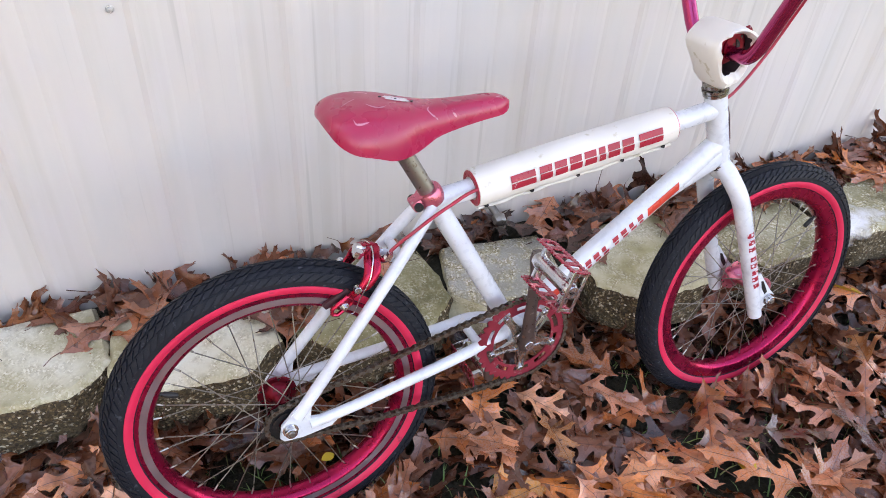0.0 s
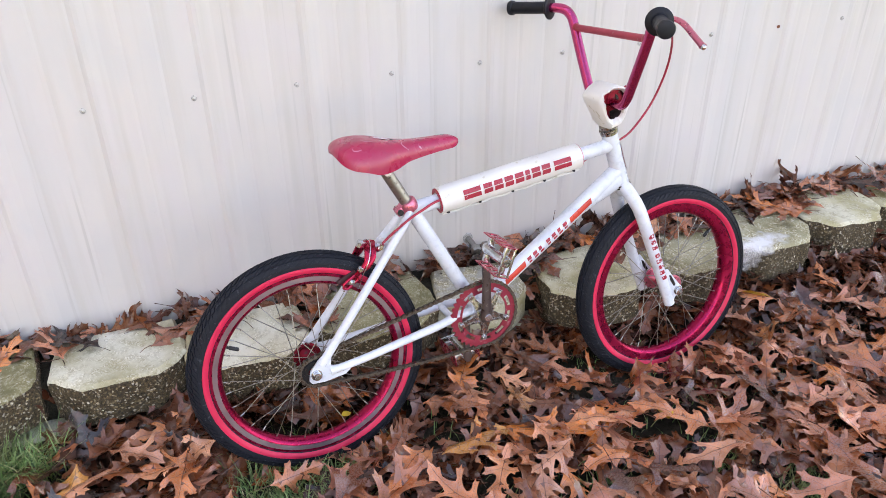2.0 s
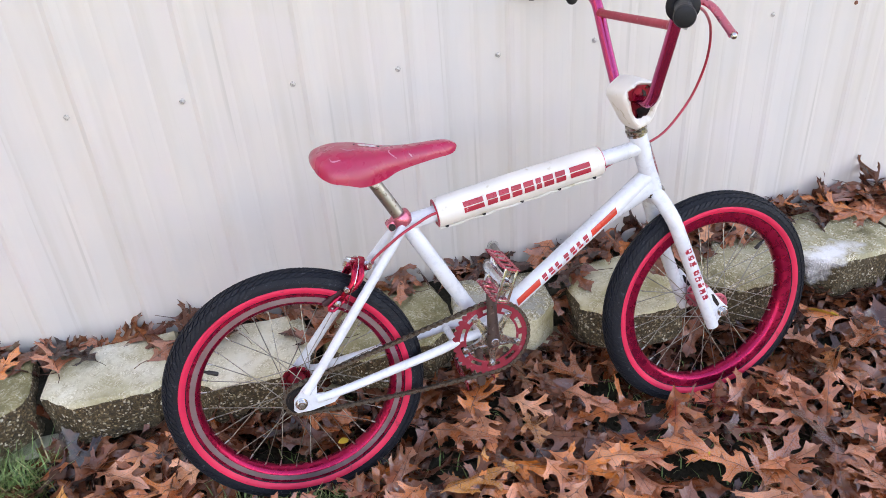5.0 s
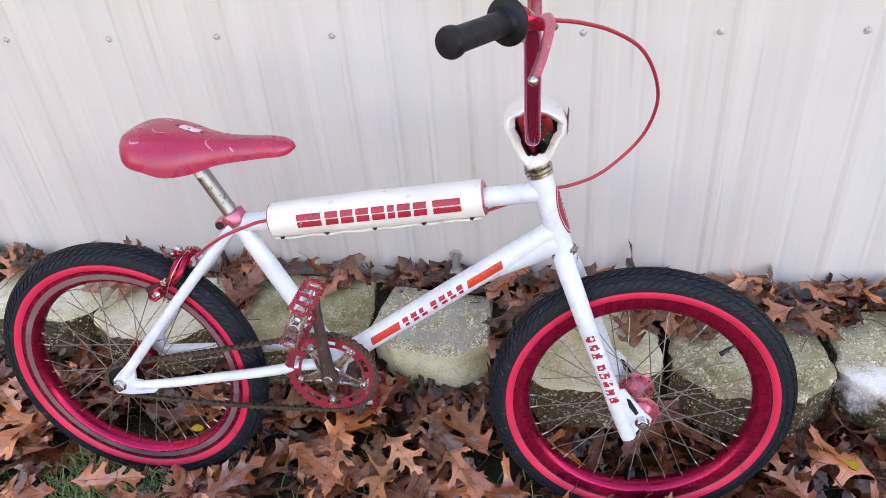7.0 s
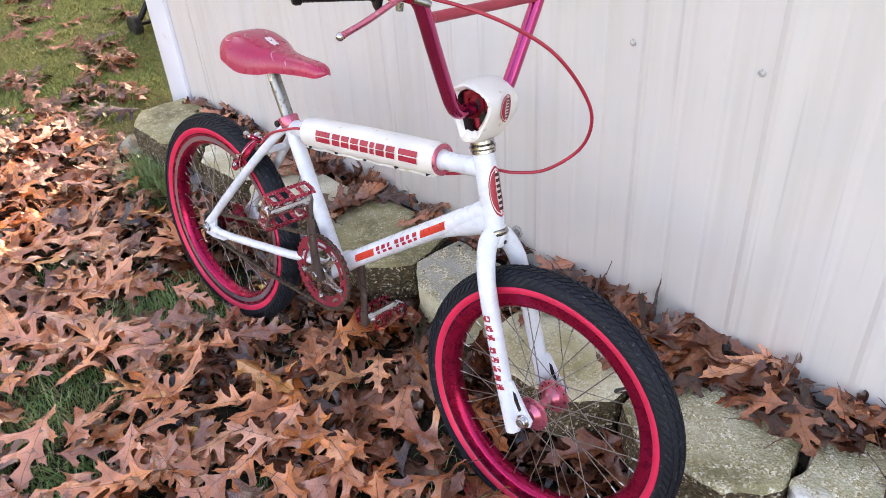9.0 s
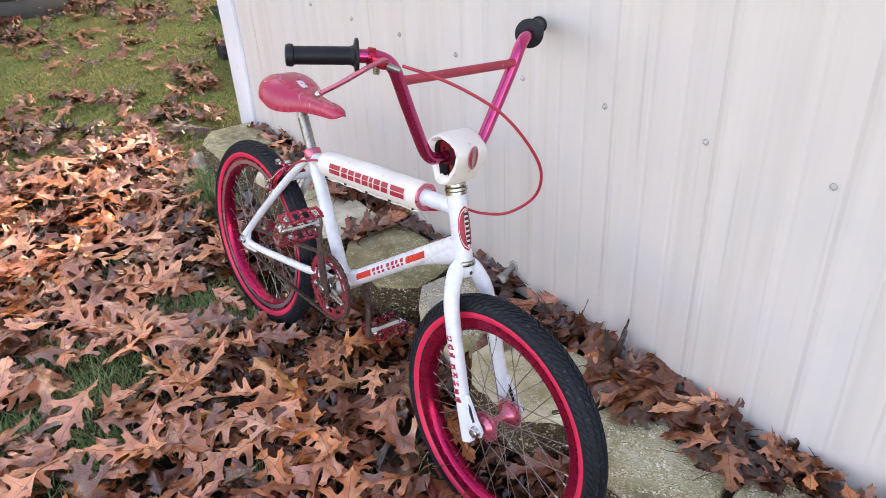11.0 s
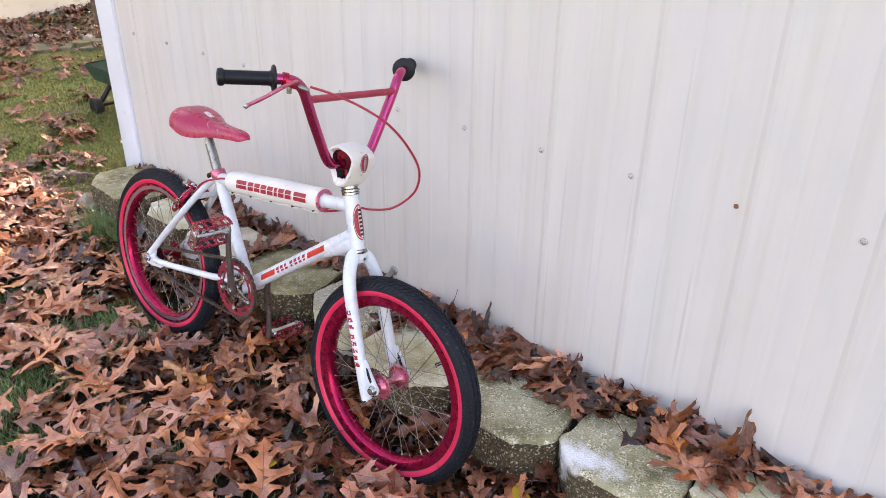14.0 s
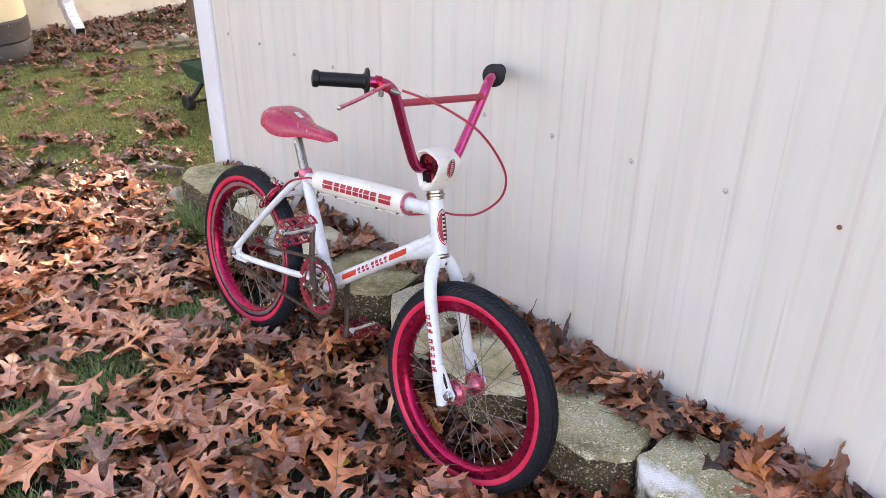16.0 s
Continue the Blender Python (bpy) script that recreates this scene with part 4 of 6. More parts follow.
# head badge faces the front: built on a tube whose zero side is the front
def front_badge(parent, p0, p1, r, centre_u, half, width):
    d = (Vector(p1) - Vector(p0)).normalized()
    fwd = Vector((1, 0, 0))
    fwd = (fwd - d * fwd.dot(d)).normalized()
    side = d.cross(fwd)

    def film(u0, u1, a0, a1, lift, n=6):
        bm = bmesh.new()
        a_, b_ = [], []
        for j in range(n + 1):
            a = radians(a0 + (a1 - a0) * j / n)
            o = (r + lift) * (math.cos(a) * fwd + math.sin(a) * side)
            a_.append(bm.verts.new(Vector(p0) + d * u0 + o))
            b_.append(bm.verts.new(Vector(p0) + d * u1 + o))
        for j in range(n):
            bm.faces.new((a_[j], a_[j + 1], b_[j + 1], b_[j]))
        return bm

    def oval(lift, shrink, lo, hi):
        whole = bmesh.new()
        rows, n, last = 14, 6, None
        for k in range(rows + 1):
            v = -0.995 + 1.99 * k / rows
            f = width * shrink * math.sqrt(1 - v * v)
            row = []
            for j in range(n + 1):
                a = radians(f * (lo + (hi - lo) * j / n))
                row.append(whole.verts.new(Vector(p0) + d * (centre_u + v * half * shrink) + (r + lift) * (math.cos(a) * fwd + math.sin(a) * side)))
            if last:
                for j in range(n):
                    whole.faces.new((last[j], last[j + 1], row[j + 1], row[j]))
            last = row
        return whole

    part("badge_rim", oval(0.0004, 1.0, -1, 1), decal_red, parent, "oval badge")
    part("badge_field", oval(0.0009, 0.91, -1, 1), vinyl_white, parent)
    part("badge_red", oval(0.0013, 0.86, -1, -0.30), decal_red, parent)
    part("badge_red", oval(0.0013, 0.86, 0.44, 1), decal_red, parent)
    for k in range(7):
        u = centre_u + half * (0.66 - 0.22 * k)
        part("badge_block", film(u - half * 0.062, u + half * 0.062, -0.20 * width, 0.34 * width, 0.0017, 3), pad_lining, parent)


front_badge(head_tube, HEAD_LOW, HEAD_TOP, 0.0182, 0.066, 0.042, 52)

# headset
for base, d, sizes in ((HEAD_TOP, 1, (0.0190, 0.0205, 0.0205, 0.0185, 0.0215, 0.0215, 0.0170, 0.0195, 0.0195, 0.0140)), (HEAD_LOW, -1, (0.0190, 0.0215, 0.0215, 0.0200, 0.0225, 0.0215, 0.0180, 0.0170, 0.0165, 0.0140))):
    bm = bmesh.new()
    steps = (-0.004, -0.003, 0.002, 0.003, 0.0045, 0.009, 0.010, 0.012, 0.018, 0.019) if d > 0 else (-0.003, -0.002, 0.001, 0.002, 0.003, 0.0055, 0.0065, 0.008, 0.009, 0.010)
    tube(bm, [base + axis * d * s for s in steps], list(sizes), 28)
    bike_part("headset_cup", bm, spider_steel, "chromed headset cup")

# fork
fork_top = HEAD_LOW - axis * 0.008
for s in (-1, 1):
    bm = bmesh.new()
    run = spline([fork_top + Vector((-0.001, s * 0.008, 0.002)), fork_top + Vector((0.003, s * 0.024, -0.010)), (0.7915, s * 0.0425, 0.228), (0.811, s * 0.0485, 0.176), (0.845, s * 0.0515, 0.088), (0.8765, s * 0.053, 0.006), (0.8925, s * 0.0535, -0.034)], 7)
    n = len(run) - 1
    tube(bm, run, [0.0165 - 0.0035 * k / n for k in range(n + 1)], 18)
    leg = bike_part("fork_leg", bm, frame_white, "tapered white fork leg with small red decal blocks", steered=True)
    bm = bmesh.new()
    plate(bm, [(0.870, 0.060), (0.878, 0.062), (0.912, 0.018), (0.926, 0.006), (0.924, -0.008), (0.906, -0.016), (0.896, -0.040), (0.880, -0.030), (0.868, 0.02)], s * 0.0545 - 0.0025, s * 0.0545 + 0.0025, 0.0008)
    bike_part("fork_end", bm, frame_white, "chipped white fork end plate", parent=leg, steered=True)
    # solid dark plate, the window's shade given as colour
    bm = bmesh.new()
    plate(bm, [(0.882, 0.046), (0.888, 0.044), (0.904, 0.018), (0.900, 0.012), (0.888, 0.028)], s * 0.0545 - 0.0030, s * 0.0545 + 0.0030)
    bike_part("fork_window_plate", bm, dark_metal, "dark plate for the shaded window in the fork end", parent=leg, steered=True)
    if s < 0:
        for k in range(8):
            bm = bmesh.new()
            u0 = 0.012 + 0.0165 * k + (0.006 if k > 2 else 0)
            patch(bm, (0.811, -0.0485, 0.176), (0.8765, -0.053, 0.006), 0.0155 - 0.00012 * k, u0, u0 + 0.0105, -24 if k % 2 else -28, 34 if k % 3 else 26, 0.001)
            bike_part("decal_block", bm, decal_chipped, "small chipped red decal block", parent=leg, steered=True)
bm = bmesh.new()
tube(bm, [fork_top + axis * 0.006, fork_top, fork_top - axis * 0.012, fork_top - axis * 0.020], [0.0165, 0.0185, 0.0180, 0.0120], 22)
bike_part("fork_crown", bm, frame_white, steered=True)
# dark disc on the crown, painted dark like the inside of a bolt hole
bm = bmesh.new()
hole = fork_top - axis * 0.006
disc(bm, 0.004, -0.0008, 0.0008, 14)
bmesh.ops.transform(bm, matrix=Matrix.Translation(hole + Vector((0.0185, 0, 0))) @ pose(0, 0, 0, 0, 0, 90), verts=bm.verts)
bike_part("crown_hole_disc", bm, dark_metal, "dark disc for the shaded brake bolt hole", steered=True)


# wheels
TYRE_R, RED_OUT, RED_IN = 0.2530, 0.2240, 0.2100


def wheel(name, centre, hub_half, label, worn_track, steered):
    hub_w = tagged(new(name), label)
    hub_w.parent = bike
    m = Matrix.Translation(centre)
    hub_w.matrix_local = turned @ m if steered else m
    # tyre carcass, open towards the rim
    prof = [(0.2065, -0.0150), (0.2120, -0.0195), (0.2190, -0.0214)]
    for k in range(19):
        a = radians(-100 + 200 * k / 18)
        prof.append((0.2295 + 0.0225 * math.cos(a), 0.0225 * math.sin(a)))
    prof += [(0.2190, 0.0214), (0.2120, 0.0195), (0.2065, 0.0150)]
    bm = bmesh.new()
    lathe(bm, prof + [(0.205, 0.011), (0.205, -0.011)], 96, True)
    # tread: slanting lugs in rows with grooves between
    count = 104
    for k in range(count):
        for row, (b0, b1, skew, size) in enumerate(((-82, -55, -1.7, 0.62), (-51, -30, -1.4, 0.66), (-26, -3, -1.5, 0.66), (3, 26, 1.5, 0.66), (30, 51, 1.4, 0.66), (55, 82, 1.7, 0.62))):
            t0 = 2 * math.pi * (k + (0.5 if row % 2 else 0.0)) / count
            wide = 2 * math.pi / count * size
            low, high = [], []
            for cross, along in ((b0, 0), (b1, 0), (b1, 1), (b0, 1)):
                th = t0 + wide * along + skew * 2 * math.pi / count * (cross - b0) / (b1 - b0) * 0.55
                for lift, store in ((-0.0004, low), (0.0022, high)):
                    inset = 0.0 if lift < 0 else 1.2
                    cr = cross + (inset if cross == b0 else -inset)
                    a = radians(cr)
                    rr, yy = 0.2295 + (0.0225 + lift) * math.cos(a), (0.0225 + lift) * math.sin(a)
                    store.append(bm.verts.new((rr * math.cos(th), yy, rr * math.sin(th))))
            bm.faces.new(high)
            for i in range(4):
                bm.faces.new((low[i], low[(i + 1) % 4], high[(i + 1) % 4], high[i]))
    part("tyre", bm, rubber, hub_w, "black tyre with fine slanted tread", smooth=True)
    for s in (-1, 1):
        bm = bmesh.new()
        pr = [(r, s * y) for r, y in ((0.2248, 0.0216), (0.2238, 0.0231), (0.2215, 0.0235), (0.2185, 0.0231), (0.2155, 0.0219), (0.2128, 0.0203), (0.2105, 0.0181), (0.2090, 0.0150))]
        lathe(bm, pr, 96, False)
        part("sidewall", bm, wall_red, hub_w, "bright red tyre sidewall band")
    bm = bmesh.new()
    lathe(bm, [(0.2110, -0.0150), (0.2110, -0.0125), (0.2030, -0.0110), (0.1985, 0.0), (0.2030, 0.0110), (0.2110, 0.0125), (0.2110, 0.0150), (0.2103, 0.0180), (0.1935, 0.0172),
               (0.1895, 0.0155), (0.1850, 0.0095), (0.1836, 0.0), (0.1850, -0.0095), (0.1895, -0.0155), (0.1935, -0.0172), (0.2103, -0.0180)], 96, True)
    part("rim", bm, rim_red, hub_w, "magenta anodised alloy rim")
    if worn_track:
        for s in (-1, 1):
            bm = bmesh.new()
            lathe(bm, [(0.2045, s * 0.01815), (0.1960, s * 0.0178), (0.1940, s * 0.0176)], 96, False)
            part("brake_track", bm, track_worn, hub_w, "worn silver brake track")
    # hub
    bm = bmesh.new()
    hh = hub_half
    half = [(0.0085, 0.0), (0.0088, hh * 0.40), (0.0125, hh * 0.56), (0.0185, hh * 0.72), (0.0205, hh * 0.86), (0.0215, hh * 0.945), (0.0300, hh * 0.955), (0.0308, hh * 0.97), (0.0308, hh * 1.02), (0.0298, hh * 1.03), (0.0200, hh * 1.035), (0.0185, hh * 1.12), (0.0130, hh * 1.26), (0.0120, hh * 1.30), (0.0060, hh * 1.32)]
    lathe(bm, [(r, -y) for r, y in half[::-1]] + half[1:], 32, False)
    part("hub", bm, shaded_red if worn_track else anodised_faded, hub_w, "pinkish red anodised hub")
    for s in (-1, 1):
        for k in range(9):
            a = radians(40 * k)
            # dark discs stand in for the shaded holes of the flange
            bm = bmesh.new()
            disc(bm, 0.0022, s * hh * 0.949 - 0.0004, s * hh * 1.036 + 0.0004, 8, (0.0252 * math.cos(a), 0, 0.0252 * math.sin(a)))
            part("spoke_hole_disc", bm, dark_metal, hub_w, "dark disc for the shade of a spoke hole in the flange")
    bm = bmesh.new()
    lathe(bm, [(0.0001, -0.0700), (0.0040, -0.0700), (0.0047, -0.0690), (0.0047, 0.0690), (0.0040, 0.0700), (0.0001, 0.0700)], 14, False)
    part("axle", bm, steel_dull, hub_w)
    for s in (-1, 1):
        bm = bmesh.new()
        lathe(bm, [(0.0047, s * 0.0575), (0.0120, s * 0.0580), (0.0120, s * 0.0598), (0.0092, s * 0.0600), (0.0092, s * 0.0668), (0.0080, s * 0.0680), (0.0047, s * 0.0681)], 12, False)
        part("axle_nut", bm, chrome, hub_w, "chromed axle nut")
    # spokes: eighteen to a side, crossing three times
    for s in (-1, 1):
        for lead in (-1, 1):
            bm = bmesh.new()
            ang = radians(64) * lead
            tube(bm, [(0.0270 * math.cos(ang), s * hh, 0.0270 * math.sin(ang)), (0.1700, s * 0.0045, 0.0)], 0.00095, 5)
            tube(bm, [(0.1720, s * 0.0044, 0.0), (0.1865, s * 0.0028, 0.0)], 0.0015, 6)
            first = part("spoke", bm, steel_dull, hub_w, "thin dull steel spoke")
            for k in range(9):
                turn = 40 * k + (10 if s > 0 else 0) + (20 if lead > 0 else 0)
                if k == 0:
                    first.matrix_local = pose(0, 0, 0, 0, -turn, 0)
                else:
                    again(first, hub_w, pose(0, 0, 0, 0, -turn, 0))
    return hub_w


rear = wheel("rear_wheel", Vector((0, 0, 0)), 0.030, "rear wheel with black tyre and red sidewall", True, False)
front = wheel("front_wheel", AXLE_F, 0.033, "front wheel with black tyre and red sidewall", False, True)
for w, ang in ((rear, 155), (front, 40)):
    bm = bmesh.new()
    tube(bm, [(0.187, 0, 0), (0.172, 0, 0)], 0.0028, 10)
    tube(bm, [(0.178, 0, 0), (0.176, 0, 0), (0.158, 0, 0), (0.1565, 0, 0)], [0.0030, 0.0042, 0.0042, 0.0030], 12)
    bmesh.ops.transform(bm, matrix=pose(0, 0, 0, 0, -ang, 0), verts=bm.verts)
    part("valve", bm, black_plastic, w, "black capped tyre valve")

# drive train
CHAIN_Y = -0.0435
TEETH, COG = 39, 16
LINK = 0.0127
R1, R2 = LINK / (2 * math.sin(math.pi / TEETH)), LINK / (2 * math.sin(math.pi / COG))


def toothed(bm, teeth, pitch_r, inner, y0, y1, slots=0):
    """Sprocket ring with teeth; slots leave long openings in the web."""
    steps = teeth * 4
    bands = (inner, inner + 0.0045, inner + 0.0125, pitch_r - 0.005) if slots else (inner, inner + 0.001, inner + 0.002, pitch_r - 0.005)
    cols = []
    for k in range(steps):
        a = 2 * math.pi * k / steps
        tip = (pitch_r - 0.0030, pitch_r + 0.0010, pitch_r + 0.0032, pitch_r + 0.0010)[k % 4]
        cols.append([[bm.verts.new((r * math.cos(a), y, r * math.sin(a))) for r in (*bands, tip)] for y in (y0, y1)])
    gone = set()
    for k in range(steps):
        nxt = (k + 1) % steps
        f = (k * slots / steps) % 1 if slots else 0
        for b in range(4):
            if slots and b == 1 and 0.16 < f < 0.84:
                gone.add(k)
                continue
            for side in (0, 1):
                v = (cols[k][side][b], cols[k][side][b + 1], cols[nxt][side][b + 1], cols[nxt][side][b])
                bm.faces.new(v if side else v[::-1])
        for b in (0, 4):
            bm.faces.new((cols[k][0][b], cols[nxt][0][b], cols[nxt][1][b], cols[k][1][b]))
    for k in gone:
        nxt = (k + 1) % steps
        for b in (1, 2):
            bm.faces.new((cols[k][0][b], cols[nxt][0][b], cols[nxt][1][b], cols[k][1][b]))
        for edge, other in ((k, (k - 1) % steps), (nxt, nxt)):
            if other not in gone:
                bm.faces.new((cols[edge][0][1], cols[edge][0][2], cols[edge][1][2], cols[edge][1][1]))
    return bm


bm = bmesh.new()
toothed(bm, TEETH, R1, 0.0535, -0.0012, 0.0012, 10)
bmesh.ops.transform(bm, matrix=Matrix.Translation(BB + Vector((0, CHAIN_Y, 0))), verts=bm.verts)
ring = bike_part("chainring", bm, ring_red, "red anodised slotted chainring", smooth=False)
bm = bmesh.new()
for k in range(5):
    a = radians(72 * k - 92)
    r, t = Vector((math.cos(a), 0, math.sin(a))), Vector((-math.sin(a), 0, math.cos(a)))
    # a channelled arm: broad at the hub, waisted, with a round pad for the bolt and raised edges
    rows = []
    for u, w, y in ((0.012, 0.0140, -0.010), (0.024, 0.0098, -0.0085), (0.038, 0.0066, -0.0065), (0.048, 0.0062, -0.005), (0.054, 0.0074, -0.004), (0.060, 0.0068, -0.0035), (0.0645, 0.0035, -0.0035)):
        c0 = BB + r * u + Vector((0, CHAIN_Y, 0))
        sec = ((-1, y), (-0.62, y), (-0.45, y + 0.0022), (0.45, y + 0.0022), (0.62, y), (1, y), (1, -0.0008), (-1, -0.0008))
        rows.append([bm.verts.new(c0 + t * w * f + Vector((0, v, 0))) for f, v in sec])
    for p, q in zip(rows, rows[1:]):
        for i in range(8):
            bm.faces.new((p[i], p[(i + 1) % 8], q[(i + 1) % 8], q[i]))
    bm.faces.new(rows[0])
    bm.faces.new(rows[-1][::-1])
disc(bm, 0.0210, CHAIN_Y - 0.0085, CHAIN_Y - 0.001, 28, (BB.x, 0, BB.z), 0.002)
bmesh.ops.recalc_face_normals(bm, faces=bm.faces[:])
spider = bike_part("spider", bm, spider_steel, "dark polished five-arm spider", smooth=False)
for k in range(5):
    a = radians(72 * k - 92)
    bm = bmesh.new()
    disc(bm, 0.0050, CHAIN_Y - 0.0075, CHAIN_Y + 0.002, 12, BB + Vector((0.0575 * math.cos(a), 0, 0.0575 * math.sin(a))))
    part("ring_bolt", bm, chrome, spider)
bm = bmesh.new()
toothed(bm, COG, R2, 0.0150, CHAIN_Y - 0.001, CHAIN_Y + 0.001)
lathe(bm, [(0.0150, CHAIN_Y - 0.004), (0.0235, CHAIN_Y - 0.0035), (0.0235, CHAIN_Y + 0.006), (0.0150, CHAIN_Y + 0.0065)], 28)
bike_part("freewheel", bm, dark_metal, "oily dark freewheel sprocket", smooth=False)


def chain_run():
    """Points one link apart round both sprockets, and along the straight runs."""
    d = BB.length
    base = math.atan2(BB.z, BB.x)
    phi = math.acos((R1 - R2) / d)
    c2, c1 = Vector((0, 0, 0)), BB
    at = lambda c, r, a: c + Vector((r * math.cos(a), 0, r * math.sin(a)))
    a_top, a_low = base + math.pi - phi, base - math.pi + phi
    line = []
    top2, top1 = at(c2, R2, a_top), at(c1, R1, a_top)
    low2, low1 = at(c2, R2, a_low), at(c1, R1, a_low)
    line += [top2.lerp(top1, k / 60) for k in range(60)]
    span = a_top - a_low
    line += [at(c1, R1, a_top - span * k / 120) for k in range(120)]
    sag = Vector((0, 0, -0.006))
    line += [low1.lerp(low2, k / 60) + sag * math.sin(math.pi * k / 60) for k in range(60)]
    span2 = 2 * math.pi - span
    line += [at(c2, R2, a_low - span2 * k / 60) for k in range(61)]
    total = [0.0]
    for a, b in zip(line, line[1:]):
        total.append(total[-1] + (b - a).length)
    count = 2 * round(total[-1] / LINK / 2)
    out, i = [], 0
    for k in range(count):
        want = total[-1] * k / count
        while total[i + 1] < want:
            i += 1
        f = (want - total[i]) / max(1e-9, total[i + 1] - total[i])
        out.append(line[i].lerp(line[i + 1], f))
    return out


def link_mesh(half_gap, high):
    bm = bmesh.new()
    shape = []
    for c, a0, a1 in ((0.0, 90, 270), (LINK, -90, 90)):
        for k in range(5):
            a = radians(a0 + (a1 - a0) * k / 4)
            shape.append((c + high * math.cos(a), high * math.sin(a)))
        if c == 0.0:
            shape.append((LINK / 2, -high * 0.62))
    shape.append((LINK / 2, high * 0.62))
    for s in (-1, 1):
        plate(bm, shape, s * half_gap - 0.0005, s * half_gap + 0.0005)
    return bm


chain = None
points = chain_run()
bm = bmesh.new()
for q in points:
    disc(bm, 0.0037, CHAIN_Y - 0.0045, CHAIN_Y + 0.0045, 8, q, 0.0004)
chain = bike_part("chain", bm, chain_steel, "oily roller chain", smooth=False)
kinds = [None, None]
for k, q in enumerate(points):
    nx = points[(k + 1) % len(points)]
    ang = math.degrees(math.atan2(nx.z - q.z, nx.x - q.x))
    m = pose(q.x, CHAIN_Y, q.z, 0, -ang, 0)
    w = k % 2
    if kinds[w] is None:
        kinds[w] = part("chain_link", link_mesh(0.0036 if w else 0.0026, 0.0043), chain_steel, chain, smooth=False)
        kinds[w].matrix_local = m
    else:
        again(kinds[w], chain, m)

# cranks and pedals
for s, tilt in ((-1, 92.0), (1, 272.0)):
    a = radians(tilt)
    d = Vector((math.cos(a), 0, math.sin(a)))
    y_in, y_out = s * 0.056, s * 0.071
    bm = bmesh.new()
    run = [BB + d * u + Vector((0, y, 0)) for u, y in ((-0.012, y_in), (0.0, y_in), (0.03, s * 0.060), (0.09, s * 0.067), (0.150, y_out), (0.172, y_out), (0.183, y_out))]
    tube(bm, run, [0.0125, 0.0150, 0.0118, 0.0098, 0.0090, 0.0112, 0.0080], 14, squash=(0.62, 1.0))
    crank = bike_part("crank_arm", bm, crank_grey, "grey alloy crank arm with worn edges")
    bm = bmesh.new()
    disc(bm, 0.0085, s * 0.0640 - 0.004, s * 0.0640 + 0.004, 14, (BB.x, 0, BB.z))
    part("crank_bolt", bm, chrome, crank)
    pc = BB + d * 0.172 + Vector((0, s * 0.123, 0))
    pedal = tagged(new("pedal"), "silver platform pedal with red cage plates")
    pedal.parent = bike
    pedal.matrix_local = Matrix.Translation(pc) @ pose(0, 0, 0, 0, -70 if s < 0 else -8, 0)
    bm = bmesh.new()
    lathe(bm, [(0.0001, -0.050), (0.0090, -0.050), (0.0110, -0.047), (0.0130, -0.036), (0.0112, -0.026), (0.0112, 0.026), (0.0130, 0.034), (0.0120, 0.046), (0.0070, 0.048), (0.0055, 0.056), (0.0001, 0.056)], 20, False)
    body = part("pedal_body", bm, chrome, pedal, "polished alloy pedal body")
    if s < 0:
        body.matrix_local = pose(0, 0, 0, 0, 0, 0)
    else:
        body.matrix_local = pose(0, 0, 0, 0, 0, 180)
    for e in (-1, 1):
        for y in (-0.036, 0.036):
            bm = bmesh.new()
            box(bm, (0.022, 0.009, 0.013), pose(e * 0.020, y, 0), 0.002)
            part("pedal_web", bm, chrome, pedal)
        # cage plate with holes: two rails joined by bridges, toothed rim
        bm = bmesh.new()
        for z in (-0.0125, 0.0125):
            box(bm, (0.0022, 0.096, 0.0060), pose(e * 0.0315, 0, z), 0.0005)
        for y in (-0.046, -0.023, 0.0, 0.023, 0.046):
            box(bm, (0.0022, 0.009, 0.020), pose(e * 0.0315, y, 0), 0.0004)
        for k in range(13):
            for z in (-0.0160, 0.0160):
                box(bm, (0.0022, 0.0040, 0.0030), pose(e * 0.0315, -0.045 + 0.0075 * k, z))
        part("cage_plate", bm, cage_red, pedal, "red anodised toothed cage plate", smooth=False)
    bm = bmesh.new()
    o = s * 0.047
    # outer plate: two rails and three bridges round open windows
    for z in (-0.0105, 0.0105):
        box(bm, (0.0650, 0.0020, 0.0050), pose(0, o + s * 0.002, z), 0.0006)
    for x in (-0.0295, 0.0, 0.0295):
        box(bm, (0.0060, 0.0020, 0.0170), pose(x, o + s * 0.002, 0), 0.0005)
    part("cage_end", bm, chrome, pedal, "thin silver outer plate with open windows")

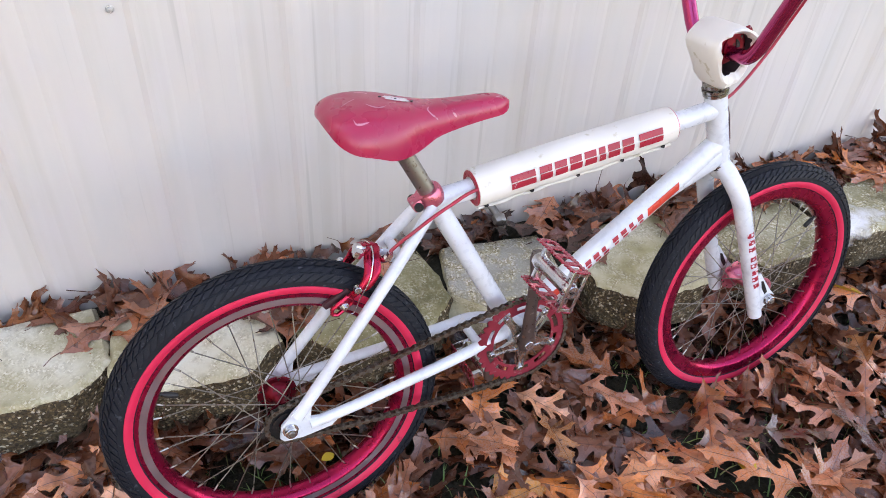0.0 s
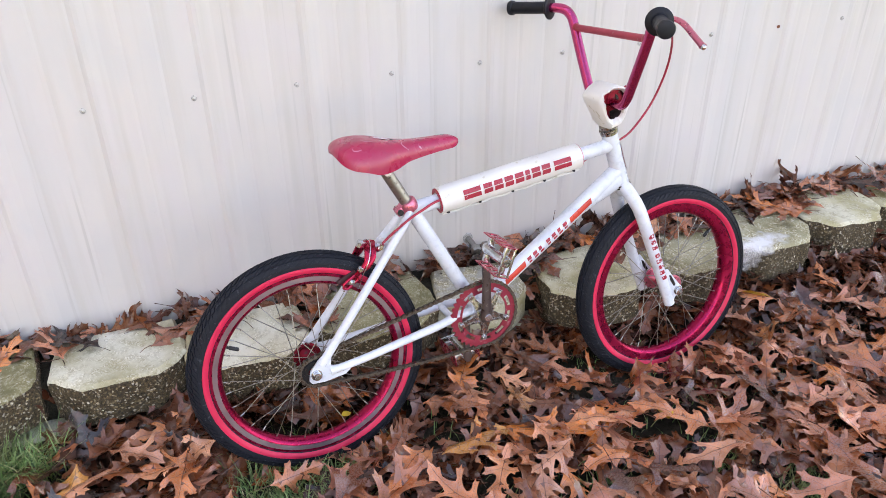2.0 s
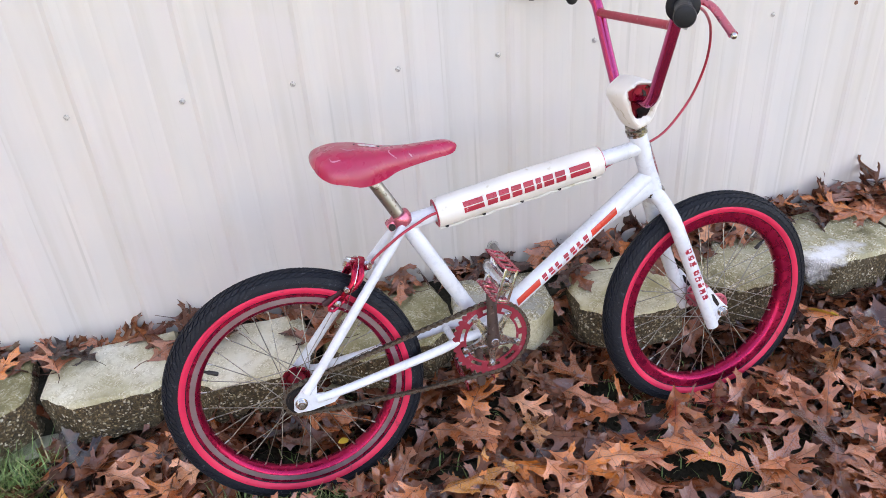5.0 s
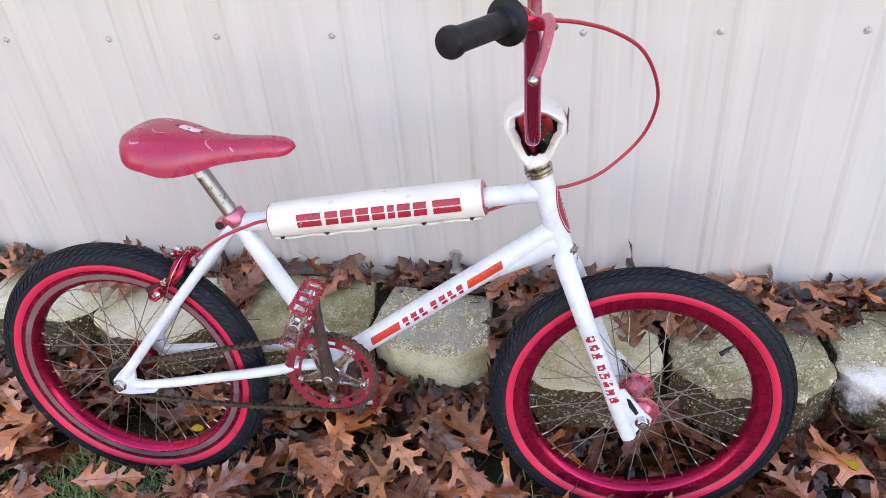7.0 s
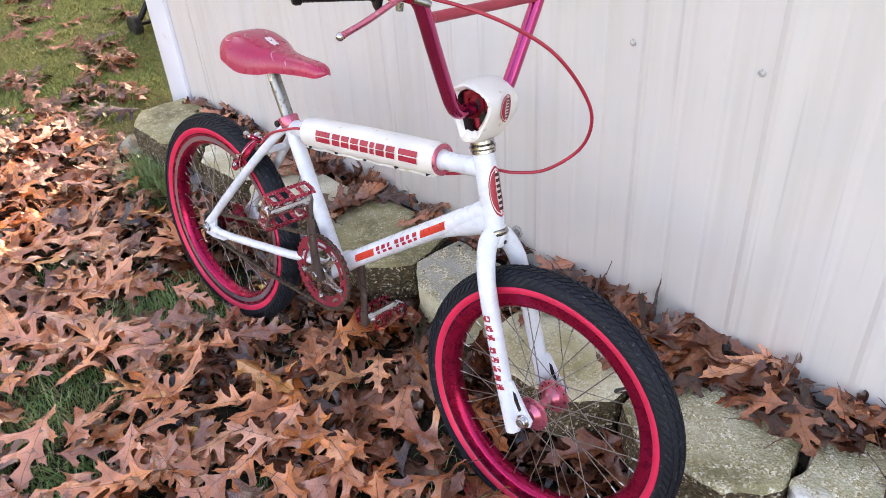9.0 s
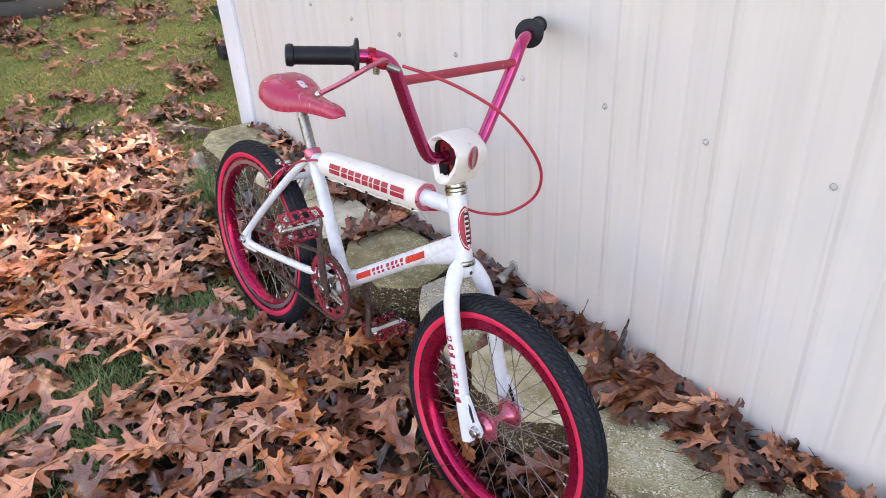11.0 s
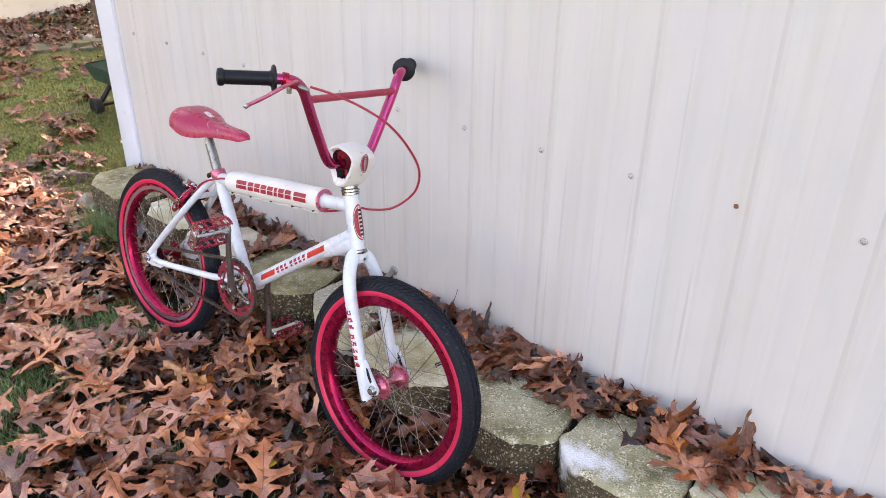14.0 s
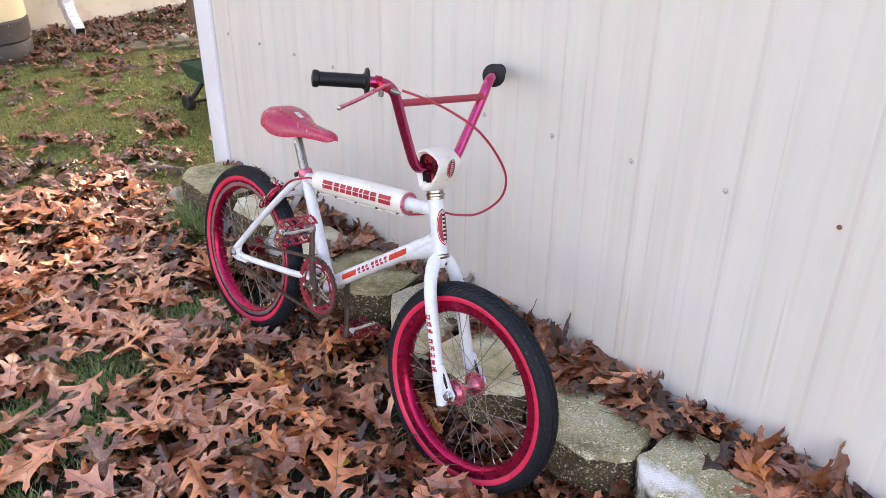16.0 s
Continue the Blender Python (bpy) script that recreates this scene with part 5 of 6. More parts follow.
# rear brake: side-pull caliper on the bridge, arms round the tyre
PIVOT = Vector((0.146, 0, 0.243))
bm = bmesh.new()
tube(bm, [(0.178, 0, 0.232), (0.150, 0, 0.242)], 0.006, 12)
bike_part("brake_bridge", bm, frame_white, "white brake bridge bolt tube")
for s in (-1, 1):
    for lift, fwd in ((0.0, 0.0), (0.0, 0.012)):
        bm = bmesh.new()
        run = spline([PIVOT + Vector((fwd, s * 0.002, 0.004)), (0.139 + fwd, s * 0.020, 0.242), (0.135 + fwd, s * 0.034, 0.229), (0.127 + fwd * 0.7, s * 0.0375, 0.213), (0.116 + fwd * 0.4, s * 0.036, 0.202)], 6)
        m = len(run) - 1
        tube(bm, run, [0.0050 + 0.0014 * math.sin(math.pi * k / m) for k in range(m + 1)], 10, squash=(0.8, 1.0))
        arm = bike_part("brake_arm", bm, anodised, "red anodised caliper arm")
    # slotted end that holds the shoe
    q = Vector((0.0955, s * 0.0320, 0.1805))
    turn = Matrix.Translation(q) @ pose(0, 0, 0, 0, -36, 0)
    bm = bmesh.new()
    slot = [(-0.019, 0.0), (-0.014, 0.0065), (0.0, 0.0068), (0.014, 0.0065), (0.019, 0.0), (0.014, -0.0065), (0.0, -0.0068), (-0.014, -0.0065), (-0.019, 0.0)]
    tube(bm, [turn @ Vector((x, 0, z)) for x, z in slot], 0.0030, 8)
    tube(bm, [turn @ Vector((0.017, 0, 0.002)), (0.116, s * 0.036, 0.202)], [0.0045, 0.0055], 8)
    part("shoe_holder", bm, anodised, arm, "slotted red end of the caliper arm")
    bm = bmesh.new()
    box(bm, (0.044, 0.008, 0.011), Matrix.Translation((0.0900, s * 0.0215, 0.1885)) @ pose(0, 0, 0, 0, -28, 0), 0.003)
    part("brake_shoe", bm, shoe_dark, arm, "dark worn brake block")
    bm = bmesh.new()
    disc(bm, 0.0062, -0.005, 0.005, 12, q + Vector((0.002, s * 0.003, 0.002)))
    disc(bm, 0.0034, -0.009, 0.009, 6, q + Vector((0.002, s * 0.003, 0.002)))
    part("shoe_bolt", bm, chrome, arm, "silver shoe bolt")
    bm = bmesh.new()
    disc(bm, 0.0055, -0.005, 0.005, 10, (0.1165, s * 0.0400, 0.2085))
    part("arm_bolt", bm, chrome, arm, "silver bolt head")
    bm = bmesh.new()
    tube(bm, spline([(0.150, s * 0.004, 0.252), (0.146, s * 0.024, 0.246), (0.134, s * 0.043, 0.222), (0.119, s * 0.041, 0.192), (0.112, s * 0.033, 0.166), (0.108, s * 0.032, 0.164)], 5), 0.0010, 6)
    bike_part("return_spring", bm, chrome, "thin silver spring wire")
bm = bmesh.new()
tube(bm, [PIVOT + Vector((0.020, 0, -0.004)), PIVOT + Vector((-0.018, 0, 0.006))], 0.0048, 12)
tube(bm, [PIVOT + Vector((-0.012, 0, 0.004)), PIVOT + Vector((-0.020, 0, 0.007))], 0.009, 6)
bike_part("brake_pivot", bm, chrome, "chromed caliper pivot bolt")
for p, q in (((0.134, -0.012, 0.249), (0.124, -0.024, 0.255)), ((0.158, -0.020, 0.236), (0.170, -0.028, 0.243))):
    bm = bmesh.new()
    tube(bm, [PIVOT + Vector((0.004, -0.004, 0)), p, (Vector(p) + Vector(q)) / 2], [0.0052, 0.0052, 0.0060], 10)
    lug = bike_part("cable_arm", bm, anodised, "short red cable arm")
    bm = bmesh.new()
    tube(bm, [p, q], 0.0052, 10)
    tube(bm, [Vector(q) + Vector((-0.002, 0.001, -0.004)), Vector(q) + Vector((0.002, -0.001, 0.006))], 0.0064, 6)
    bike_part("cable_clamp", bm, chrome, "chromed cable clamp bolt", parent=lug)

# stem, handlebar, grips
CLAMP = Vector((0.722, 0, 0.487))
bm = bmesh.new()
tube(bm, [HEAD_TOP + axis * 0.016, HEAD_TOP + axis * 0.05, HEAD_TOP + axis * 0.082], 0.0112, 16)
box(bm, (0.050, 0.046, 0.046), Matrix.Translation(CLAMP + Vector((0.0, 0, 0.0))) @ pose(0, 0, 0, 0, -17, 0), 0.006)
stem = bike_part("stem", bm, shaded_red, "red anodised stem clamp", steered=True)
for y in (-0.0235, 0.0235):
    bm = bmesh.new()
    box(bm, (0.012, 0.002, 0.040), Matrix.Translation(CLAMP + Vector((0.014, y, -0.004))) @ pose(0, 0, 0, 0, -17, 0))
    bike_part("clamp_slot", bm, dark_metal, parent=stem, steered=True)
    bm = bmesh.new()
    lathe(bm, [(0.0125, y - 0.0012), (0.0185, y - 0.0012), (0.0185, y + 0.0012), (0.0125, y + 0.0012)], 22, True, CLAMP)
    bike_part("clamp_collar", bm, shaded_red, parent=stem, steered=True)
BAR_R = 0.0111
half_bar = [(0.7215, 0.0, 0.484), (0.7215, 0.036, 0.484), (0.7213, 0.055, 0.487), (0.7210, 0.070, 0.502), (0.7200, 0.085, 0.530), (0.7185, 0.1145, 0.590), (0.7175, 0.134, 0.632), (0.7150, 0.1455, 0.655), (0.7080, 0.163, 0.6695), (0.694, 0.190, 0.673), (0.660, 0.244, 0.672), (0.636, 0.284, 0.670)]
bm = bmesh.new()
run = spline([(x, -y, z) for x, y, z in half_bar[:0:-1]] + half_bar, 6)
tube(bm, run, BAR_R, 18)
bar = bike_part("handlebar", bm, bar_red, "red anodised BMX handlebar", steered=2)
bm = straight((0.7175, -0.132, 0.632), (0.7175, 0.132, 0.632), 0.0078)
for s in (-1, 1):
    tube(bm, [(0.7175, s * 0.120, 0.632), (0.7175, s * 0.128, 0.632)], [0.0082, 0.0105], 14)
bike_part("crossbar", bm, crossbar_red, "dull red bar brace", parent=bar, steered=2)
for s in (-1, 1):
    g0, g1 = Vector((0.6905, s * 0.1955, 0.673)), Vector((0.632, s * 0.2895, 0.670))
    bm = bmesh.new()
    gd = (g1 - g0).normalized()
    prof = [(-0.001, 0.012), (0.0, 0.0252), (0.001, 0.0270), (0.0042, 0.0270), (0.0055, 0.0255), (0.0075, 0.0170), (0.012, 0.0142)]
    for k in range(26):
        u = 0.014 + 0.0032 * k
        prof.append((u, 0.0138 if k % 2 else 0.0141))
    prof += [(0.0975, 0.0142), (0.099, 0.0168), (0.1055, 0.0172), (0.1095, 0.0155), (0.1110, 0.0095), (0.1113, 0.002)]
    tube(bm, [g0 + gd * u for u, r in prof], [r for u, r in prof], 28)
    bike_part("grip", bm, grip_black, "black rubber grip with round flange", steered=2)

# brake lever on the right side, with its cable
bm = bmesh.new()
tube(bm, [(0.7035, -0.1735, 0.6715), (0.6975, -0.1835, 0.6725)], 0.0145, 18)
box(bm, (0.030, 0.016, 0.016), pose(0.716, -0.176, 0.668, 0, 12, 28), 0.004)
lever = bike_part("brake_lever", bm, anodised, "red anodised brake lever with bracket", steered=2)
bm = bmesh.new()
run = spline([(0.722, -0.168, 0.668), (0.733, -0.184, 0.674), (0.735, -0.212, 0.667), (0.728, -0.253, 0.648), (0.7205, -0.286, 0.634)], 6)
tube(bm, run, [0.0062] * 6 + [0.0052] * (len(run) - 7) + [0.0060], 10, squash=(1.3, 0.75))
bike_part("lever_blade", bm, anodised_faded, "faded red lever blade", parent=lever, steered=2)
bm = bmesh.new()
bmesh.ops.create_uvsphere(bm, u_segments=12, v_segments=8, radius=0.0054, matrix=Matrix.Translation((0.7198, -0.2885, 0.633)))
bike_part("lever_tip", bm, chrome, "bare worn silver lever tip", parent=lever, steered=2)
bm = bmesh.new()
tube(bm, [(0.722, -0.168, 0.664), (0.738, -0.158, 0.660), (0.744, -0.154, 0.658)], [0.0055, 0.0050, 0.0036], 10)
tube(bm, [(0.704, -0.170, 0.656), (0.704, -0.170, 0.645)], 0.0052, 10)
bike_part("cable_adjuster", bm, steel_dull, "small steel cable adjuster", parent=lever, steered=2)
bm = bmesh.new()
tube(bm, spline([(0.742, -0.155, 0.659), (0.775, -0.125, 0.650), (0.815, -0.085, 0.632), (0.856, -0.039, 0.600), (0.883, 0.002, 0.552), (0.892, 0.034, 0.501), (0.874, 0.048, 0.446), (0.824, 0.042, 0.396),
                 (0.776, 0.026, 0.379), (0.735, 0.021, 0.372), (0.690, 0.016, 0.352), (0.640, 0.010, 0.334)], 8), 0.0026, 10)
bike_part("front_cable", bm, cable_red, "glossy red brake cable loop")
bm = bmesh.new()
tube(bm, spline([(0.345, -0.018, 0.326), (0.296, -0.024, 0.321), (0.262, -0.029, 0.309), (0.232, -0.0325, 0.296), (0.205, -0.031, 0.278), (0.186, -0.026, 0.262), (0.172, -0.023, 0.249)], 8), 0.0026, 10)
bike_part("rear_cable", bm, cable_red, "glossy red brake cable")


def stem_pad():
    """White vinyl wrap round the stem: creased, its open sides folded to uneven corners, pinched at the headset."""
    seg = 64
    loop = []
    for k in range(seg):
        a = 2 * math.pi * k / seg
        # a softened five-cornered outline
        corner = 1 + 0.045 * math.cos(5 * a + 0.5) + 0.02 * math.cos(3 * a + 1.1)
        x, z = 0.0420 * corner * math.sin(a), 0.0310 * corner * math.cos(a)
        if z < 0:
            pinch = 1 - 0.55 * min(1, -z / 0.0310) ** 1.25
            x, z = math.copysign(0.0420 * abs(math.sin(a)) ** 0.75, x) * pinch, z * 2.05
        loop.append((x, z))
    bm = bmesh.new()
    rings = []
    for y, s, edge in ((-0.029, 0.70, 1), (-0.0345, 0.77, 1), (-0.0385, 0.87, 1), (-0.0365, 0.965, 0.5), (-0.030, 1.02, 0), (-0.018, 1.05, 0), (0.0, 1.06, 0), (0.018, 1.05, 0),
                       (0.029, 1.02, 0), (0.0345, 0.965, 0.5), (0.0365, 0.87, 1), (0.0325, 0.77, 1), (0.029, 0.70, 1), (0.0, 0.78, 0)):
        ring = []
        for k, (x, z) in enumerate(loop):
            a = 2 * math.pi * k / seg
            side = 1.0 if y < 0 else -1.0
            fold = 0.10 * edge * noise.noise((math.cos(a) * 2.2, math.sin(a) * 2.2, 5.0 * side)) + 0.05 * edge * noise.noise((math.cos(a) * 5, math.sin(a) * 5, 9.0 * side))
            q = Vector((CLAMP.x - 0.001 + x * (s + fold) - 0.0022 * (z / 0.04), y * (1 - 0.10 * max(0, -z / 0.05)) - side * 0.007 * edge * noise.noise((math.cos(a) * 3, math.sin(a) * 3, 2.0 * side)), CLAMP.z + 0.001 + z * (s + fold)))
            # creases that run up the wrap
            q += Vector((1, 0.4, 0.8)) * (0.0024 * noise.noise((q.x * 30, q.y * 14, q.z * 22)) + 0.0010 * noise.noise(q * 90))
            ring.append(bm.verts.new(q))
        rings.append(ring)
    n = len(rings)
    for i, (a, b) in enumerate(zip(rings, rings[1:] + rings[:1])):
        for k in range(seg):
            f = bm.faces.new((a[k], a[(k + 1) % seg], b[(k + 1) % seg], b[k]))
            f.material_index = 1 if i >= n - 2 else 0
    return bm


spad = bike_part("stem_pad", stem_pad(), (vinyl_white, pad_lining), "creased white vinyl stem pad with an oval badge", steered=True)
# badge on the front of the stem pad
p_low, p_high = CLAMP + Vector((-0.001, -0.003, -0.032)), CLAMP + Vector((-0.001, -0.003, 0.024))
front_badge(spad, p_low, p_high, 0.0460, 0.034, 0.022, 15)


# ---- far yard, past the shed's corner ----
def tub():
    """Round cream tub on a grey peeling base."""
    bm = bmesh.new()
    base = Vector((-4.30, 1.185, -0.02))
    ring = [(0.0001, 0.30), (0.34, 0.30), (0.345, 0.33), (0.33, 0.62), (0.30, 0.86), (0.24, 0.98), (0.0001, 1.0)]
    thing = tagged(new("water_tank"), "cream painted round tank on a grey peeling base", "tank")
    thing.matrix_world = Matrix.Translation(base)
    lathe(bm, ring, 40, False)
    bmesh.ops.transform(bm, matrix=pose(0, 0, 0, 90, 0, 0), verts=bm.verts)
    part("tank_body", bm, tank_cream, thing)
    bm = bmesh.new()
    lathe(bm, [(0.0001, 0.0), (0.335, 0.0), (0.345, 0.02), (0.345, 0.13), (0.335, 0.145), (0.350, 0.16), (0.352, 0.29), (0.34, 0.305), (0.0001, 0.31)], 40, False)
    bmesh.ops.transform(bm, matrix=pose(0, 0, 0, 90, 0, 0), verts=bm.verts)
    part("tank_base", bm, tank_grey, thing, "dark grey base with peeling paint")


def downspout():
    """White sheet-metal spout: flat box section down the wall, an elbow with pressed ribs and a dark plate at the
    outlet.
    """
    top, bend, end = Vector((-4.80, 1.985, 0.20)), Vector((-4.73, 1.985, 0.130)), Vector((-4.54, 1.965, 0.048))
    bm = bmesh.new()
    box(bm, (0.085, 0.105, 2.6), pose(top.x, top.y, top.z + 1.31, 0, 0, 10), 0.008)
    thing = tagged(part("downspout", bm, trim_white), "white metal downspout on the house wall", "downspout")
    for name, p, q in (("elbow", top + Vector((-0.005, 0, 0.03)), bend), ("shoe", bend, end)):
        d = q - p
        bm = bmesh.new()
        box(bm, (0.080, 0.100, d.length + 0.03), look((p + q) / 2, q), 0.008)
        for k in range(3):
            box(bm, (0.088, 0.108, 0.010), look(p + d * (0.25 + 0.25 * k), q), 0.004)
        part(name, bm, trim_white, thing)
    # solid dark plate gives the outlet's inner shade as colour
    bm = bmesh.new()
    box(bm, (0.066, 0.086, 0.008), look(end + (end - bend).normalized() * 0.014, end + (end - bend)), 0.002)
    part("outlet", bm, dark_metal, thing, "dark plate for the shade inside the outlet")


def flagstones():
    """Broken slabs that lie by the house wall, and rubble beside them."""
    for x, y, w, d, t, n in ((-3.90, 2.18, 0.46, 0.26, 74, 6), (-3.86, 2.52, 0.40, 0.24, 84, 5), (-4.06, 2.86, 0.34, 0.26, 30, 5), (-3.66, 2.50, 0.30, 0.16, 80, 5)):
        rng = random.Random(int(x * 100 + y * 10))
        bm = bmesh.new()
        rim = [(w * 0.5 * math.cos(2 * math.pi * (k + 0.3) / n) * rng.uniform(0.80, 1.18), d * 0.5 * math.sin(2 * math.pi * (k + 0.3) / n) * rng.uniform(0.80, 1.18)) for k in range(n)]
        low, mid, top = ([bm.verts.new((px * s, py * s, z)) for px, py in rim] for s, z in ((1.0, 0.0), (1.0, 0.030), (0.975, 0.036)))
        for a, b in ((low, mid), (mid, top)):
            for k in range(n):
                bm.faces.new((a[k], a[(k + 1) % n], b[(k + 1) % n], b[k]))
        bm.faces.new(top)
        bm.faces.new(low[::-1])
        ob = part("flagstone", bm, flagstone, smooth=False)
        ob.matrix_world = pose(x, y, -0.010, rng.uniform(-4, 4), rng.uniform(-4, 4), t)
        tagged(ob, "mossy grey broken flagstone lying by the house wall", "stone", "flagstones")
    rng = random.Random(77)
    for k in range(14):
        r = rng.uniform(0.022, 0.05)
        bm = bmesh.new()
        bmesh.ops.create_icosphere(bm, subdivisions=2, radius=r)
        for v in bm.verts:
            v.co *= 1 + 0.28 * noise.noise(v.co / r * 1.3 + Vector((k * 3.1, 0, 0)))
            v.co.z *= 0.7
        ob = part("rubble_stone", bm, rubble, smooth=True)
        ob.matrix_world = pose(-4.22 + rng.gauss(0, 0.16), 2.62 + rng.gauss(0, 0.22), r * 0.45, 0, 0, rng.uniform(0, 360))
        tagged(ob, "pale grey rubble stone by the house wall", "stone", "rubble stones")


def stone_fragment():
    """A pale chip of concrete that leans on the corner block."""
    bm = bmesh.new()
    plate(bm, [(-0.052, 0.0), (0.050, 0.0), (0.046, 0.060), (0.012, 0.112), (-0.030, 0.070)], -0.018, 0.018, 0.004)
    bmesh.ops.subdivide_edges(bm, edges=bm.edges[:], cuts=2, use_grid_fill=True)
    for v in bm.verts:
        v.co += Vector((1, 1, 1)) * 0.004 * noise.noise(v.co * 40)
    ob = part("concrete_chip", bm, rubble, smooth=True)
    ob.matrix_world = pose(-0.835, 1.035, -0.012, -14, 0, 24)
    tagged(ob, "pale broken concrete chip leaning on the corner block", "stone")


def garden_cart():
    """Dark green tray on black wheels, half hidden behind the shed."""
    thing = tagged(new("garden_cart"), "dark green garden cart with black wheels", "cart")
    thing.matrix_world = pose(-1.91, 2.06, -0.01, 0, 0, 0)
    bm = bmesh.new()
    outer, inner = [], []
    for z, s in ((0.19, 0.90), (0.285, 1.0)):
        outer.append([bm.verts.new((sx * 0.25 * s, sy * 0.35 * s, z)) for sx, sy in ((-1, -1), (1, -1), (1, 1), (-1, 1))])
        inner.append([bm.verts.new((sx * (0.25 * s - 0.012), sy * (0.35 * s - 0.012), z + (0.012 if z < 0.25 else 0))) for sx, sy in ((-1, -1), (1, -1), (1, 1), (-1, 1))])
    for lo, hi in (outer, inner):
        for k in range(4):
            bm.faces.new((lo[k], lo[(k + 1) % 4], hi[(k + 1) % 4], hi[k]))
    for k in range(4):
        bm.faces.new((outer[1][k], outer[1][(k + 1) % 4], inner[1][(k + 1) % 4], inner[1][k]))
    bm.faces.new(outer[0][::-1])
    bm.faces.new(inner[0])
    bmesh.ops.bevel(bm, geom=bm.edges[:], offset=0.006, segments=2, affect="EDGES")
    part("tray", bm, green_paint, thing, "dark green plastic tray")
    for sx in (-1, 1):
        bm = bmesh.new()
        tube(bm, [(sx * 0.20, -0.20, 0.20), (sx * 0.21, -0.32, 0.055)], 0.014, 10)
        tube(bm, [(sx * 0.20, 0.20, 0.20), (sx * 0.21, 0.32, 0.055)], 0.014, 10)
        tube(bm, [(sx * 0.21, -0.34, 0.050), (sx * 0.21, 0.34, 0.050)], 0.010, 10)
        part("axle_frame", bm, dark_metal, thing)
        for sy in (-1, 1):
            bm = bmesh.new()
            lathe(bm, [(0.0001, -0.016), (0.025, -0.018), (0.040, -0.022), (0.049, -0.018), (0.052, 0.0), (0.049, 0.018), (0.040, 0.022), (0.025, 0.018), (0.0001, 0.016)], 28, False, (sx * 0.21, sy * 0.335, 0.050))
            part("cart_wheel", bm, black_plastic, thing, "black wheel")


tub()
downspout()
flagstones()
stone_fragment()
garden_cart()
bm = bmesh.new()
tube(bm, [(-4.52, 2.93, -0.05), (-4.52, 2.93, 0.8), (-4.51, 2.94, 1.7)], [0.045, 0.04, 0.04], 10)
tagged(part("wooden_post", bm, post_wood), "weathered brown wooden post by the house wall", "post")


# ---- leaves and grass ----
def leaf_shape(rng, coarse=False):
    """A red oak leaf of unit length: broad blade, tapering lobes with bristle-pointed teeth, round bays between them, arched and curled."""
    fine = 1 if coarse else 3
    arch, cup, twist = rng.uniform(-0.95, 0.35), rng.uniform(-1.3, 0.7), rng.uniform(-0.7, 0.7)
    roll = rng.choice((0.0, 0.0, rng.uniform(-4.6, 4.6)))
    seed, waves = rng.uniform(0, 90), rng.uniform(0.16, 0.36)
    pts, edges, rib = [], [], []

    def add(p, value):
        pts.append(Vector((p[0], p[1])))
        rib.append(value)
        return len(pts) - 1

    def chain(ids):
        edges.extend(zip(ids, ids[1:]))

    def half(side):
        """The margin from stalk to tip on one side, and the lobes' veins."""
        many = rng.choice((3, 2, 2))
        plan = ((0.17, 74, 0.25), (0.33, 60, 0.39), (0.55, 45, 0.31)) if many == 3 else ((0.17, 64, 0.33), (0.44, 48, 0.40))
        girth = rng.uniform(0.90, 1.12)
        lobes = []
        for x0, deg, long in plan:
            a, long = math.radians(deg + rng.uniform(-6, 6)), long * girth * rng.uniform(0.88, 1.12)
            lobes.append((x0 + rng.uniform(-0.02, 0.02), math.cos(a), math.sin(a), long, rng.uniform(0.036, 0.050)))

        def at(lobe, u, v):
            x0, c, q, long, neck = lobe
            return Vector((x0 + c * u * long + q * v, q * u * long - c * v, 0))

        margin = []

        def bay(*ctrl):
            run = spline(ctrl, fine)
            margin.extend(run[1:] if margin else run)

        def notch(p, q, toward, depth):
            m = (p + q) / 2
            margin.append(m + (toward - m) * depth)
            margin.append(q)

        tooth_far = None
        for k, lobe in enumerate(lobes):
            x0, c, q, long, neck = lobe
            t1, tip, t2 = at(lobe, rng.uniform(0.76, 0.90), -rng.uniform(0.11, 0.19) * long), at(lobe, 1.0, rng.uniform(-0.03, 0.03)), at(lobe, rng.uniform(0.72, 0.88), rng.uniform(0.10, 0.18) * long)
            if k == 0:
                bay(Vector((0.0, 0.010, 0)), Vector((0.07, 0.030, 0)), at(lobe, 0.45, -neck), t1)
            else:
                low = rng.uniform(0.060, 0.095)
                before = lobes[k - 1]
                left = before[0] + low * before[1] / before[2] + before[4] / before[2]
                right = x0 + low * c / q - neck / q
                bay(tooth_far, at(before, 0.50, before[4]), Vector(((left + right) / 2, low, 0)), at(lobe, 0.50, -neck), t1)
            notch(t1, tip, at(lobe, 0.3, 0), 0.16)
            notch(tip, t2, at(lobe, 0.3, 0), 0.16)
            tooth_far = t2
            vein = [add((at(lobe, u, 0).x, side * at(lobe, u, 0).y), 0.965) for u in ((0.02, 0.5, 0.92) if coarse else (0.02, 0.2, 0.4, 0.6, 0.8, 0.95))]
            chain(vein)
        end = lobes[-1]
        wing = Vector((rng.uniform(0.84, 0.88), rng.uniform(0.11, 0.155), 0))
        bay(tooth_far, at(end, 0.46, end[4]), Vector((0.745, rng.uniform(0.045, 0.06), 0)), wing)
        tooth = Vector((0.945, rng.uniform(0.055, 0.085), 0))
        notch(wing, tooth, Vector((0.85, 0, 0)), 0.18)
        notch(tooth, Vector((1.04, 0.0, 0)), Vector((0.9, 0, 0)), 0.25)
        return [(p.x, side * p.y) for p in margin]

    upper, lower = half(1), half(-1)
    loop = upper + lower[-2::-1]
    ids = [add(p, 0.05) for p in loop]
